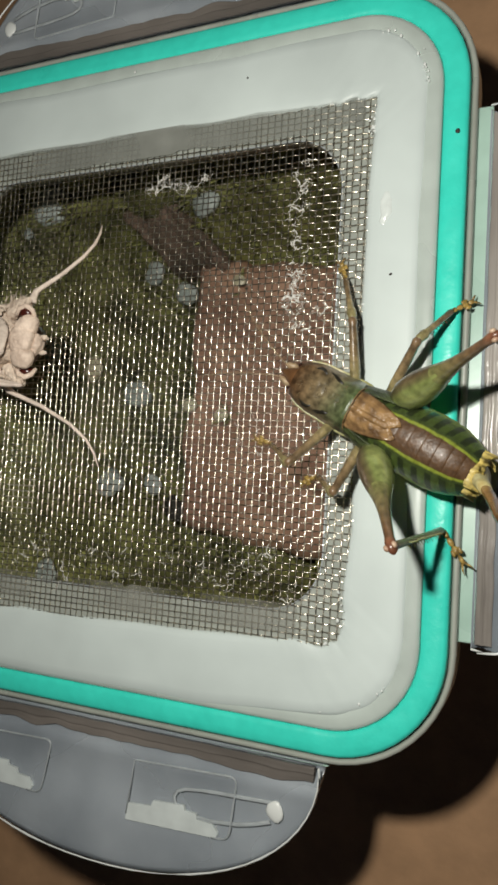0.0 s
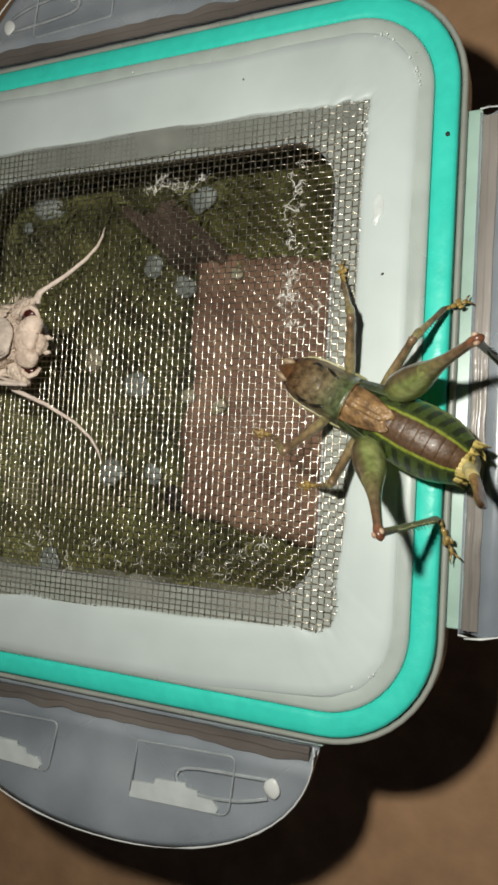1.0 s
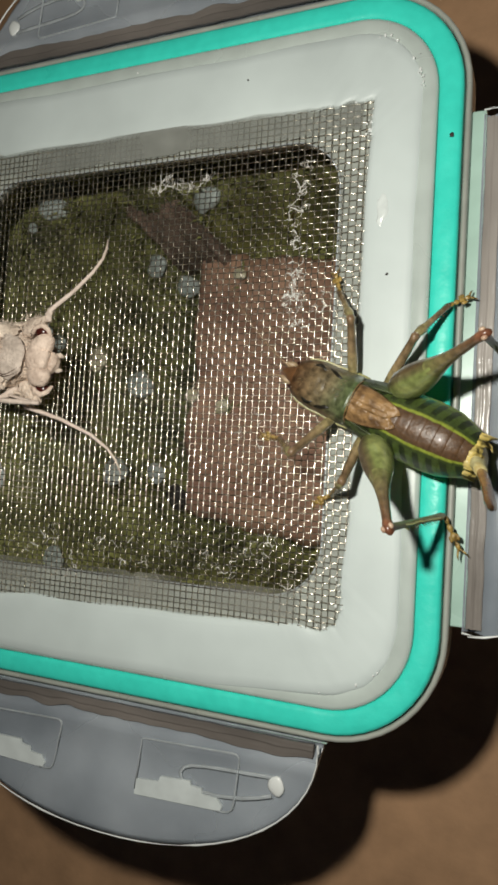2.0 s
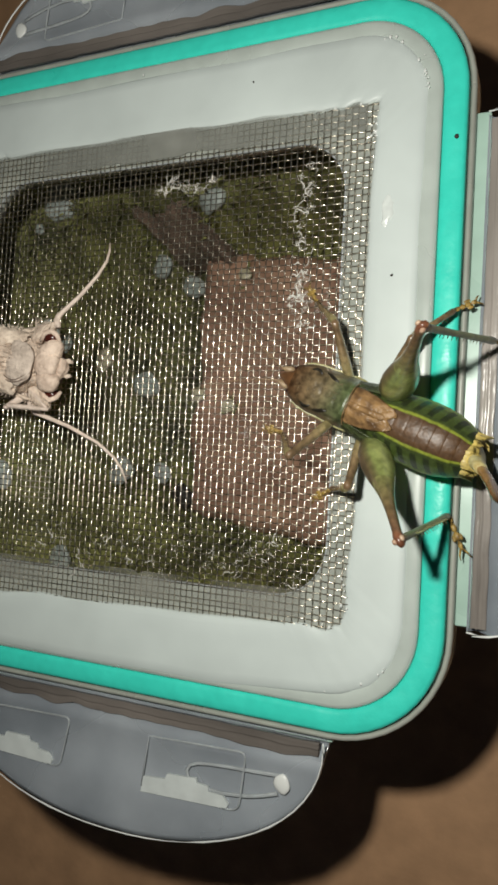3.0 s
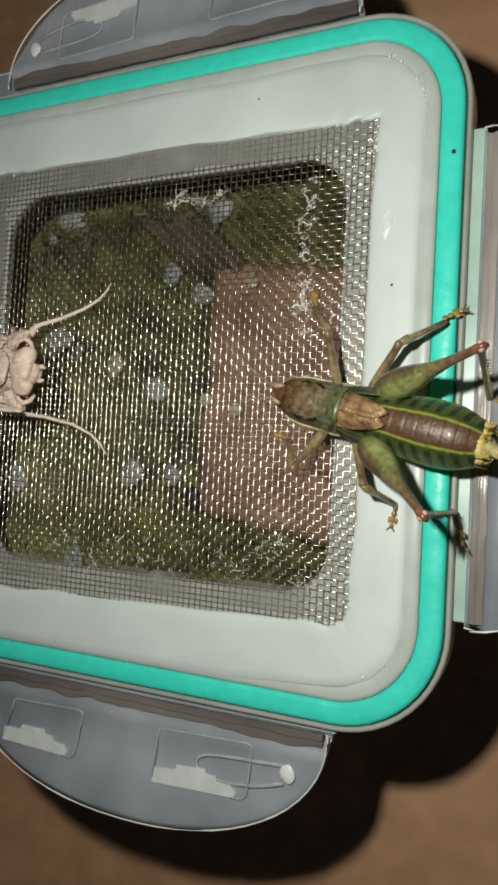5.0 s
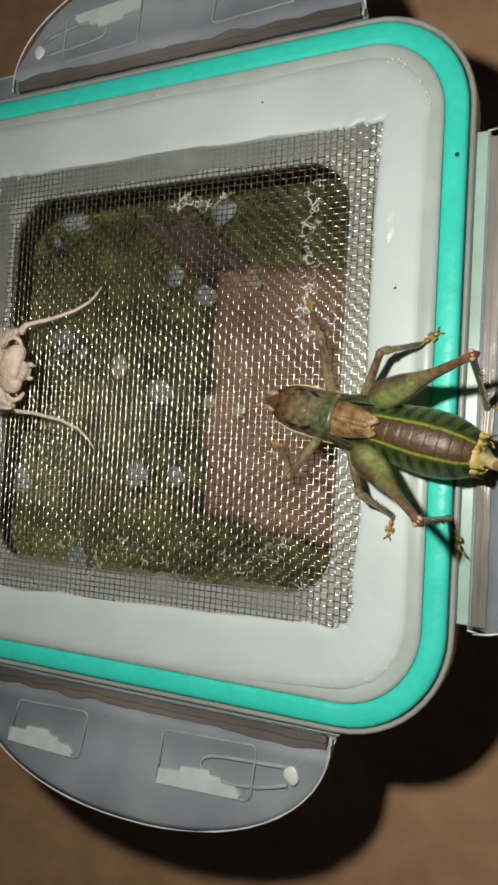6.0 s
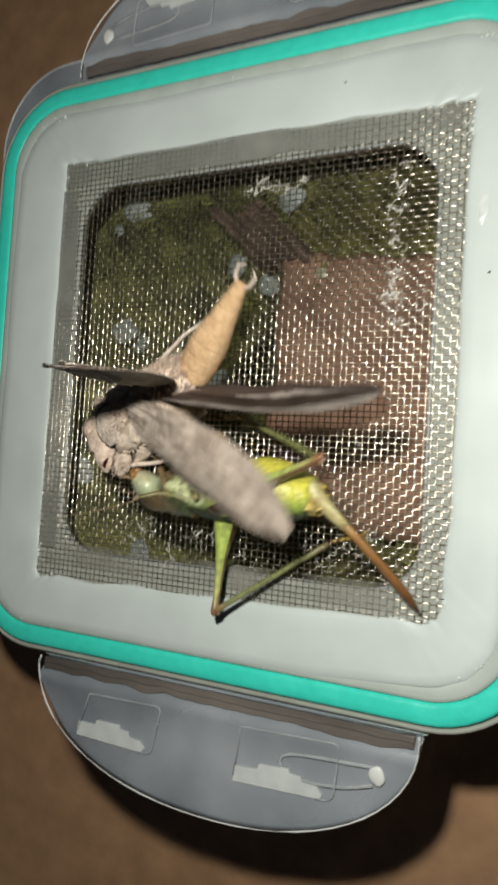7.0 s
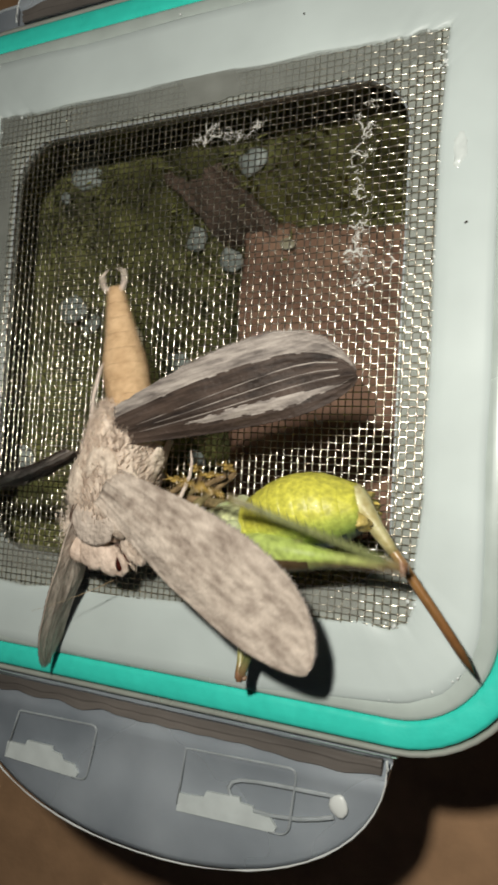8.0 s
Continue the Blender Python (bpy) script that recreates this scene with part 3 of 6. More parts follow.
# ---- insects: materials ----
def banded(name, axis, stops, rough=0.45, scale=900.0, blotch=0.25, span=(0.0, 1.0), bump=0.35, spec=0.5, marks=None, coat=0.0, soft=0.04):
    """A skin whose pigment runs in bands along an axis of the part (x, z) or round it (angle), broken up by fine blotches.
    marks: (from, to, pitch, colour) dark dashes between two band positions, repeated along x."""
    mat = bpy.data.materials.new(name)
    mat.use_nodes = True
    nodes, links = mat.node_tree.nodes, mat.node_tree.links
    bsdf = nodes["Principled BSDF"]
    bsdf.inputs["Roughness"].default_value, bsdf.inputs["Specular IOR Level"].default_value = rough, spec
    bsdf.inputs["Coat Weight"].default_value = coat
    coord = nodes.new("ShaderNodeTexCoord")
    sep = nodes.new("ShaderNodeSeparateXYZ")
    links.new(coord.outputs["Object"], sep.inputs[0])

    def calc(op, a, b=None):
        n = nodes.new("ShaderNodeMath")
        n.operation = op
        for i, v in enumerate((a, b)):
            if v is None:
                continue
            if isinstance(v, (int, float)):
                n.inputs[i].default_value = v
            else:
                links.new(v, n.inputs[i])
        return n.outputs[0]
    if axis == "angle":
        base = calc("DIVIDE", calc("ARCTAN2", calc("ABSOLUTE", sep.outputs["Y"]), sep.outputs["Z"]), math.pi)
    else:
        rng = nodes.new("ShaderNodeMapRange")
        rng.inputs["From Min"].default_value, rng.inputs["From Max"].default_value = span
        links.new(sep.outputs[axis.upper()], rng.inputs["Value"])
        base = rng.outputs[0]
    grain = nodes.new("ShaderNodeTexNoise")
    grain.inputs["Scale"].default_value, grain.inputs["Detail"].default_value = scale, 5
    links.new(coord.outputs["Object"], grain.inputs["Vector"])
    wide = nodes.new("ShaderNodeTexNoise")
    wide.inputs["Scale"].default_value = scale * 0.3
    links.new(coord.outputs["Object"], wide.inputs["Vector"])
    pos = calc("ADD", base, calc("MULTIPLY", calc("SUBTRACT", wide.outputs["Fac"], 0.5), soft * 2))
    ramp = nodes.new("ShaderNodeValToRGB")
    links.new(pos, ramp.inputs[0])
    el = ramp.color_ramp.elements
    while len(el) < len(stops):
        el.new(0.5)
    for e, (p, c) in zip(el, stops):
        e.position, e.color = p, (*c, 1)
    colour = ramp.outputs["Color"]
    if marks:
        lo, hi, pitch, dark = marks
        wave = calc("SINE", calc("MULTIPLY", calc("ADD", sep.outputs["X"], calc("MULTIPLY", base, 0.004)), 2 * math.pi / pitch))
        on = calc("MULTIPLY", calc("MULTIPLY", calc("GREATER_THAN", pos, lo), calc("LESS_THAN", pos, hi)), calc("GREATER_THAN", calc("ADD", wave, calc("SUBTRACT", wide.outputs["Fac"], 0.5)), 0.15))
        mk = nodes.new("ShaderNodeMix")
        mk.data_type = "RGBA"
        links.new(on, mk.inputs["Factor"])
        links.new(colour, mk.inputs["A"])
        mk.inputs["B"].default_value = (*dark, 1)
        colour = mk.outputs["Result"]
    hsv = nodes.new("ShaderNodeHueSaturation")
    val = nodes.new("ShaderNodeMapRange")
    val.inputs["From Min"].default_value, val.inputs["From Max"].default_value = 0.3, 0.7
    val.inputs["To Min"].default_value, val.inputs["To Max"].default_value = 1 - blotch, 1 + blotch
    links.new(grain.outputs["Fac"], val.inputs["Value"])
    links.new(val.outputs[0], hsv.inputs["Value"])
    links.new(colour, hsv.inputs["Color"])
    links.new(hsv.outputs["Color"], bsdf.inputs["Base Color"])
    b = nodes.new("ShaderNodeBump")
    b.inputs["Strength"].default_value, b.inputs["Distance"].default_value = bump, 0.0002
    links.new(grain.outputs["Fac"], b.inputs["Height"])
    links.new(b.outputs[0], bsdf.inputs["Normal"])
    return mat


M_ABDOMEN = banded("striped_green_abdomen", "angle", ((0.0, (0.092, 0.047, 0.020)), (0.145, (0.07, 0.036, 0.015)), (0.158, (0.20, 0.24, 0.03)), (0.174, (0.20, 0.24, 0.03)), (0.194, (0.035, 0.05, 0.014)), (0.40, (0.072, 0.108, 0.022)), (0.50, (0.26, 0.34, 0.07)), (0.62, (0.44, 0.50, 0.09)), (0.72, (0.58, 0.56, 0.075)), (1.0, (0.60, 0.56, 0.08))),
                   rough=0.42, marks=(0.22, 0.44, 0.0024, (0.02, 0.028, 0.010)), scale=1200, blotch=0.28, bump=0.5, soft=0.025, coat=0.1)
M_PRONOTUM = banded("brown_and_green_pronotum", "angle", ((0.0, (0.055, 0.034, 0.016)), (0.03, (0.145, 0.098, 0.045)), (0.13, (0.12, 0.085, 0.038)), (0.22, (0.075, 0.062, 0.028)), (0.31, (0.04, 0.05, 0.018)), (0.42, (0.11, 0.16, 0.05)), (0.54, (0.40, 0.46, 0.24)), (0.66, (0.50, 0.53, 0.30)), (1.0, (0.52, 0.54, 0.28))),
                    rough=0.34, scale=900, blotch=0.6, bump=1.0, soft=0.10, coat=0.2)
M_SADDLE = banded("brown_saddle_green_behind", "x", ((0.0, (0.07, 0.095, 0.038)), (0.22, (0.095, 0.105, 0.05)), (0.42, (0.15, 0.12, 0.066)), (0.72, (0.145, 0.10, 0.052)), (0.9, (0.10, 0.058, 0.028)), (1.0, (0.075, 0.038, 0.016))), span=(-0.0004, 0.0120), rough=0.3, scale=800, blotch=0.6, bump=0.9, soft=0.12, coat=0.3)
M_SIDE = material("black_green_side_plate", (0.075, 0.10, 0.035), 0.35, second=(0.012, 0.014, 0.008), scale=900, patch=300, bump=0.6, bump_scale=1500, stretch=(0.4, 1, 1), coat=0.2)
M_STREAK = material("blackish_streak", (0.014, 0.012, 0.008), 0.4, vary=0.3, scale=1500)
M_SCAPE = material("cream_antenna_base", (0.44, 0.33, 0.20), 0.45, second=(0.24, 0.16, 0.09), scale=1200, patch=400)
M_WRINKLE = material("tan_wrinkle", (0.24, 0.175, 0.09), 0.4, second=(0.12, 0.09, 0.045), scale=1500, patch=500)
M_MARGIN = material("cream_margin", (0.58, 0.53, 0.32), 0.4, second=(0.30, 0.30, 0.12), scale=900, patch=300)
M_WINGPAD = material("golden_brown_wing_pad", (0.36, 0.215, 0.09), 0.32, second=(0.10, 0.055, 0.025), scale=900, patch=210, bump=0.7, bump_scale=900, stretch=(0.6, 1, 1), coat=0.35)
M_HEAD = banded("brown_head_pale_face", "z", ((0.0, (0.50, 0.46, 0.30)), (0.35, (0.42, 0.48, 0.30)), (0.55, (0.30, 0.30, 0.14)), (0.68, (0.12, 0.06, 0.026)), (1.0, (0.12, 0.055, 0.022))), rough=0.3, span=(-0.0055, 0.003), scale=700)
M_KEYE = material("dark_brown_eye", (0.035, 0.012, 0.008), 0.15, vary=0.3, scale=1500, coat=0.6)
M_KNEE = material("pale_knee_spot", (0.46, 0.34, 0.24), 0.4, second=(0.20, 0.08, 0.045), scale=1100, patch=420)
M_RUMP = material("glossy_dark_red_rump", (0.12, 0.028, 0.012), 0.15, vary=0.3, scale=900, coat=0.5)
M_KLEG = banded("olive_brown_leg", "x", ((0.0, (0.23, 0.20, 0.09)), (0.5, (0.22, 0.155, 0.08)), (1.0, (0.15, 0.095, 0.052))), span=(0, 0.011), rough=0.26, scale=800, blotch=0.5, coat=0.5)
M_HFEMUR = {side: banded("green_and_brown_hind_thigh", "y", ((0.0, (0.29, 0.33, 0.115)), (0.36, (0.185, 0.215, 0.068)), (0.52, (0.125, 0.115, 0.048)), (0.72, (0.105, 0.075, 0.036)), (1.0, (0.085, 0.055, 0.028))), span=(side * -0.0023, side * 0.0023), rough=0.28, scale=600, blotch=0.4, coat=0.4, soft=0.06) for side in (1, -1)}
M_HUNDER = banded("pale_green_thigh_underside", "x", ((0.0, (0.44, 0.52, 0.16)), (0.5, (0.36, 0.46, 0.10)), (0.85, (0.34, 0.34, 0.13)), (1.0, (0.24, 0.12, 0.06))), span=(0.0, 0.028), rough=0.3, scale=700, blotch=0.35, coat=0.3, soft=0.1)
M_KNEEBROWN = banded("brown_thigh_end", "x", ((0.0, (0.19, 0.20, 0.07)), (0.25, (0.15, 0.125, 0.055)), (0.65, (0.15, 0.088, 0.045)), (1.0, (0.14, 0.055, 0.03))), span=(0.0125, 0.028), rough=0.28, scale=700, blotch=0.5, coat=0.4, soft=0.1)
M_HTIBIA = banded("green_brown_shin", "x", ((0.0, (0.22, 0.13, 0.065)), (0.12, (0.17, 0.19, 0.07)), (0.7, (0.20, 0.21, 0.08)), (1.0, (0.14, 0.09, 0.05))), span=(0, 0.0295), rough=0.35, scale=800, blotch=0.3)
M_TARSUS = material("yellow_brown_foot", (0.46, 0.31, 0.08), 0.3, second=(0.07, 0.04, 0.015), scale=1500, patch=500, bump=0.4)
M_CERCUS = material("yellow_tail", (0.74, 0.56, 0.13), 0.38, second=(0.50, 0.40, 0.16), scale=900, patch=320, bump=0.6)
M_TAIL = material("cream_tail_skin", (0.60, 0.56, 0.30), 0.42, second=(0.36, 0.27, 0.09), scale=800, patch=260, bump=0.4)
M_OVIP = banded("brown_ovipositor", "x", ((0.0, (0.62, 0.58, 0.30)), (0.16, (0.48, 0.36, 0.15)), (0.4, (0.30, 0.15, 0.05)), (0.8, (0.19, 0.085, 0.03)), (0.93, (0.10, 0.05, 0.02)), (1.0, (0.012, 0.010, 0.008))), span=(0.0, 0.030), rough=0.25, scale=500, blotch=0.2)
M_FEELER = material("pale_brown_feeler", (0.34, 0.24, 0.13), 0.5, vary=0.2, scale=900)
M_FUR = material("pinkish_white_fur", (0.82, 0.69, 0.57), 0.85, second=(0.44, 0.34, 0.27), scale=700, patch=180, bump=0.8, bump_scale=1600, spec=0.15)
M_FOREWING = material("mottled_grey_forewing", (0.60, 0.51, 0.43), 0.75, second=(0.23, 0.18, 0.145), scale=950, patch=230, bump=0.6, bump_scale=1500, spec=0.2, stretch=(0.5, 1, 1))
M_HINDWING = material("dark_brown_hindwing", (0.085, 0.058, 0.045), 0.6, second=(0.016, 0.011, 0.009), scale=1400, patch=420, bump=0.5, bump_scale=1500, spec=0.3, stretch=(0.12, 1, 1))
M_UNDERWING = material("brown_grey_wing_underside", (0.20, 0.16, 0.14), 0.75, second=(0.06, 0.045, 0.04), scale=900, patch=300, bump=0.5, bump_scale=1500, spec=0.2, stretch=(0.3, 1, 1))
M_WINGTIP = material("grey_wing_fringe", (0.44, 0.385, 0.34), 0.7, second=(0.11, 0.09, 0.08), scale=1700, patch=600, bump=0.5, stretch=(0.16, 1, 1))
M_MABD = material("tan_moth_abdomen", (0.66, 0.45, 0.26), 0.75, second=(0.47, 0.30, 0.16), scale=800, patch=200, bump=0.6, bump_scale=1800, spec=0.2)
M_PLATE = material("pale_scaly_plate", (0.86, 0.73, 0.60), 0.6, second=(0.48, 0.38, 0.30), scale=900, patch=260, bump=0.7, bump_scale=1700, spec=0.25)
M_COXA = material("pale_green_joint", (0.62, 0.64, 0.42), 0.4, second=(0.36, 0.42, 0.18), scale=700, patch=260, bump=0.4)
M_MEYE = material("dark_red_brown_moth_eye", (0.06, 0.012, 0.008), 0.25, vary=0.3, scale=1500)
M_FACE = material("pale_pink_face", (0.84, 0.68, 0.56), 0.55, second=(0.52, 0.40, 0.32), scale=800, patch=260, bump=0.6, bump_scale=1500, spec=0.25)
M_SHIELD = material("grey_pink_thorax_shield", (0.72, 0.61, 0.52), 0.65, second=(0.40, 0.33, 0.275), scale=700, patch=200, bump=0.8, bump_scale=1400, spec=0.2, stretch=(0.5, 1, 1))
M_CREASE = material("brown_crease", (0.10, 0.06, 0.04), 0.7, vary=0.3, scale=900)
M_HEAD_SHADE = material("dark_brown_head_shade", (0.10, 0.06, 0.045), 0.8, vary=0.4, scale=900)
M_MLEG = material("pale_pink_leg", (0.78, 0.66, 0.57), 0.75, second=(0.55, 0.45, 0.38), scale=900, patch=250, bump=0.6, spec=0.2)


def rings(bm, sections, sides=24, cap=True, shape=2.0):
    """A body along x. sections: (x, half width, half height, middle z). shape: 2 is an ellipse, more is squarer."""
    loops = []
    for x, wy, hz, cz in sections:
        loop = []
        for k in range(sides):
            a = 2 * math.pi * k / sides
            c, s = math.cos(a), math.sin(a)
            loop.append((x * MM, math.copysign(abs(c) ** (2 / shape), c) * wy * MM, (cz + math.copysign(abs(s) ** (2 / shape), s) * hz) * MM))
        loops.append(loop)
    loft(bm, loops, closed=False, cap=cap)


def lathe(sections, sides=14, flat=1.0):
    bm = bmesh.new()
    rings(bm, [(x, r * flat, r, z) for x, r, z in sections], sides)
    return bm


# ---- the bush cricket ----
katydid = empty("bush_cricket", pose(0.0512, -0.0102, 0.0924), "green and brown wingless bush cricket with a long brown ovipositor", "bush cricket")


def abdomen_radius(x):
    """Half width in mm at x mm behind the neck."""
    u = (-x) / 21.5
    return 4.35 + 1.35 * math.sin(math.pi * min(1, u * 0.92)) - 1.2 * (max(0, u - 0.72) / 0.28) ** 1.5


def build_katydid_body():
    root, x = None, 0.5
    for k in range(9):
        w = 2.75 - 0.07 * k
        sec = []
        for i in range(7):
            u = i / 6
            xx = x - (w + 0.55) * u
            r = abdomen_radius(xx) * (0.985 + 0.02 * u ** 0.6 - (0.022 if i == 6 else 0))
            swell = 0.20 * math.sin(math.pi * min(1.0, max(0.0, -xx / 20.5)))
            sec.append((xx, r * (1 + 0.4 * swell), r * (0.96 + swell), -0.3 - swell * r))
        bm = bmesh.new()
        rings(bm, sec, 32)
        if root is None:
            root = part("abdomen", bm, M_ABDOMEN, katydid, "striped green abdomen with a yellow belly")
        else:
            part("tergite", bm, M_ABDOMEN, root)
        x -= w * 0.93
    bm = bmesh.new()
    rings(bm, [(4.5, 3.4, 3.0, -1.6), (2, 4.2, 3.8, -1.4), (-2, 4.6, 4.4, -0.9), (-6, 4.6, 4.5, -0.7), (-9, 4.7, 4.6, -0.5), (-11, 4.0, 4.0, -0.4)], 24)
    part("thorax", bm, M_PRONOTUM, katydid)
    for hx, hy, r in ((3.4, 2.6, 1.7), (-2.4, 3.0, 1.8), (-5.4, 3.4, 2.0)):
        for side in (1, -1):
            bm = bmesh.new()
            ball(bm, (hx * MM, side * hy * MM, -3.4 * MM), (r * 1.1 * MM, r * 0.75 * MM, r * 0.8 * MM), 14, 10)
            for v in bm.verts:
                v.co.z += 0.3 * MM * wobble(v.co.x, v.co.y, v.co.z, 600)
            part("coxa", bm, M_COXA, katydid)
    # saddle of the pronotum: rounded shield with flared lower edges
    bm = bmesh.new()
    loops = []
    shape = ((0.9, 4.05, 4.6, -1.0), (1.5, 4.45, 4.7, -2.2), (3.0, 4.55, 4.3, -3.0), (5.0, 4.5, 4.0, -3.3), (7.2, 4.35, 3.8, -3.1), (9.2, 4.3, 3.45, -2.5), (10.9, 3.95, 3.05, -1.9), (12.0, 3.4, 2.6, -1.4))
    shape = [(12.0 - (12.0 - x) * 1.12, w, top, low) for x, w, top, low in shape]
    fine = [tuple(p + (q - p) * k / 6 for p, q in zip(a, b)) for a, b in zip(shape, shape[1:]) for k in range(6)] + [shape[-1]]
    for x, w, top, low in fine:
        loop = []
        for i in range(25):
            a = math.pi * (i / 24)
            y = w * math.copysign(abs(math.cos(a)) ** 0.62, math.cos(a))
            z = low + (top - low) * math.sin(a) ** 0.72
            flare = 1 + 0.08 * max(0, 0.25 - math.sin(a)) / 0.25
            rough = 0.10 * wobble(x * 0.6, y * 0.6, 2.0, 1.1) + 0.16 * wobble(x * 1.7, y * 1.7, 5.0, 1.0) * (0.4 + math.sin(a)) - 0.20 * math.exp(-((x - 5.0 - 0.3 * abs(y)) / 0.45) ** 2) * math.sin(a) - 0.10 * math.exp(-((x - 8.6 + 0.15 * abs(y)) / 0.35) ** 2) * math.sin(a)
            loop.append(Vector((x * MM, y * flare * MM, (z + rough) * MM)))
        inner = [Vector((p.x, p.y * 0.93, p.z - 0.28 * MM)) for p in reversed(loop)]
        loops.append([tuple(p) for p in loop + inner])
    loft(bm, loops, closed=False, cap=False)
    saddle = part("pronotum", bm, M_SADDLE, katydid, "brown shield, green behind, with pale margin")

    def on_saddle(x, y):
        """Height of the shield over (x, y) in mm."""
        for (x0, w0, t0, l0), (x1, w1, t1, l1) in zip(fine, fine[1:]):
            if x0 <= x <= x1:
                u = (x - x0) / (x1 - x0)
                w, top, low = w0 + (w1 - w0) * u, t0 + (t1 - t0) * u, l0 + (l1 - l0) * u
                c = min(0.99, abs(y) / w) ** (1 / 0.62)
                return low + (top - low) * (1 - c * c) ** 0.36
        return 0.0
    for side in (1, -1):
        for run in (((8.9, 3.1), (8.2, 3.35), (7.4, 3.3), (6.6, 3.0)), ((6.1, 3.6), (5.0, 3.25), (3.9, 2.9), (2.9, 2.75))):
            bm = bmesh.new()
            tube(bm, [(x * MM, side * y * MM, (on_saddle(x, y) + 0.02) * MM) for x, y in run], [(0.12 * MM, 0.1 * MM), (0.42 * MM, 0.16 * MM), (0.4 * MM, 0.16 * MM), (0.1 * MM, 0.08 * MM)], 8)
            part("streak", bm, M_STREAK, saddle)
    # fine pale wrinkles
    rnd = random.Random(17)
    bm = bmesh.new()
    for _ in range(26):
        x, y, a = rnd.uniform(1.5, 10.0), rnd.gauss(0, 1.3), rnd.uniform(-1.2, 1.2)
        run = []
        for _ in range(5):
            run.append((x * MM, y * MM, (on_saddle(x, y) + 0.03) * MM))
            x, y, a = min(11.0, max(0.6, x + 0.32 * math.cos(a))), min(2.9, max(-2.9, y + 0.32 * math.sin(a))), a + rnd.gauss(0, 0.6)
        tube(bm, run, [0.012 * MM, 0.035 * MM, 0.05 * MM, 0.035 * MM, 0.012 * MM], 5)
    tagged(part("wrinkle", bm, M_WRINKLE, saddle), kind="stuff")
    # pale margin along its lower edges and its rear
    for side in (1, -1):
        bm = bmesh.new()
        tube(bm, [(x * MM, side * (w * 1.085) * MM, (low + 0.15) * MM) for x, w, top, low in fine], 0.24 * MM, 6)
        part("margin", bm, M_MARGIN, katydid)
    # raised rear rim of the shield
    bm = bmesh.new()
    x, w, top, low = fine[3]
    pts = []
    for i in range(25):
        a = math.pi * (0.10 + 0.80 * i / 24)
        pts.append(((x - 0.25) * MM, w * math.copysign(abs(math.cos(a)) ** 0.62, math.cos(a)) * MM, (low + (top - low) * math.sin(a) ** 0.72 + 0.05) * MM))
    tube(bm, pts, 0.10 * MM, 6)
    part("rear_rim", bm, M_WINGPAD, katydid)
    # golden wing pads behind it
    for side in (1, -1):
        bm = bmesh.new()
        loops = []
        for i in range(9):
            u = i / 8
            spread = 46 - 24 * max(0.0, u - 0.25) / 0.75
            outer, inn = [], []
            for k in range(8):
                x = 0.6 - (10.4 - 2.6 * abs(k / 7 - 0.62) / 0.62) * u
                r = abdomen_radius(x) + 0.2 + 0.2 * (1 - u)
                a = radians(-6 + (spread + 6) * k / 7) * side
                wob = 0.16 * math.sin(k * 2.4) * (1 - 0.4 * u) + 0.10 * wobble(k * 0.9, i * 0.8, side, 1.0)
                outer.append((x * MM, math.sin(a) * (r + wob) * MM, ((math.cos(a) * (r + wob)) * 0.96 - 0.3) * MM))
                inn.append((x * MM, math.sin(a) * (r - 0.22) * MM, ((math.cos(a) * (r - 0.22)) * 0.96 - 0.3) * MM))
            loops.append(outer + inn[::-1])
        loft(bm, loops, closed=False, cap=True)
        part("wing_pad", bm, M_WINGPAD, katydid, "short golden brown wing stub")
        bm = bmesh.new()
        loops = []
        for i in range(9):
            u = i / 8
            x = 0.4 - 9.4 * u
            r = abdomen_radius(x) + 0.22 + 0.12 * math.sin(math.pi * u)
            outer, inn = [], []
            for k in range(7):
                a = radians(40 + 4 * u + (44 - 26 * u * u) * k / 6) * side
                wob = 0.14 * math.cos(k * 2.2 + 0.4)
                outer.append((x * MM, math.sin(a) * (r + wob) * MM, ((math.cos(a) * (r + wob)) * 0.96 - 0.3) * MM))
                inn.append((x * MM, math.sin(a) * (r - 0.25) * MM, ((math.cos(a) * (r - 0.25)) * 0.96 - 0.3) * MM))
            loops.append(outer + inn[::-1])
        loft(bm, loops, closed=False, cap=True)
        part("side_plate", bm, M_SIDE, katydid, "black and green flank plate")
    # head with pointed crown
    bm = bmesh.new()
    rings(bm, [(9.0, 2.2, 2.6, -0.6), (10.2, 2.7, 3.4, -1.0), (11.6, 2.75, 3.8, -1.4), (12.8, 2.45, 3.6, -1.8), (13.8, 1.85, 3.0, -2.2), (14.5, 1.1, 2.0, -2.5), (14.8, 0.45, 1.1, -2.6)], 24, shape=2.2)
    head = part("head", bm, M_HEAD, katydid, "brown crown over a pale green face")
    bm = bmesh.new()
    rings(bm, [(10.8, 2.0, 0.9, 1.7), (12.2, 1.75, 0.95, 1.45), (13.4, 1.35, 0.8, 1.05), (14.5, 0.85, 0.55, 0.7), (15.3, 0.35, 0.3, 0.5), (15.6, 0.12, 0.12, 0.45)], 16)
    part("crown", bm, M_HEAD, head)
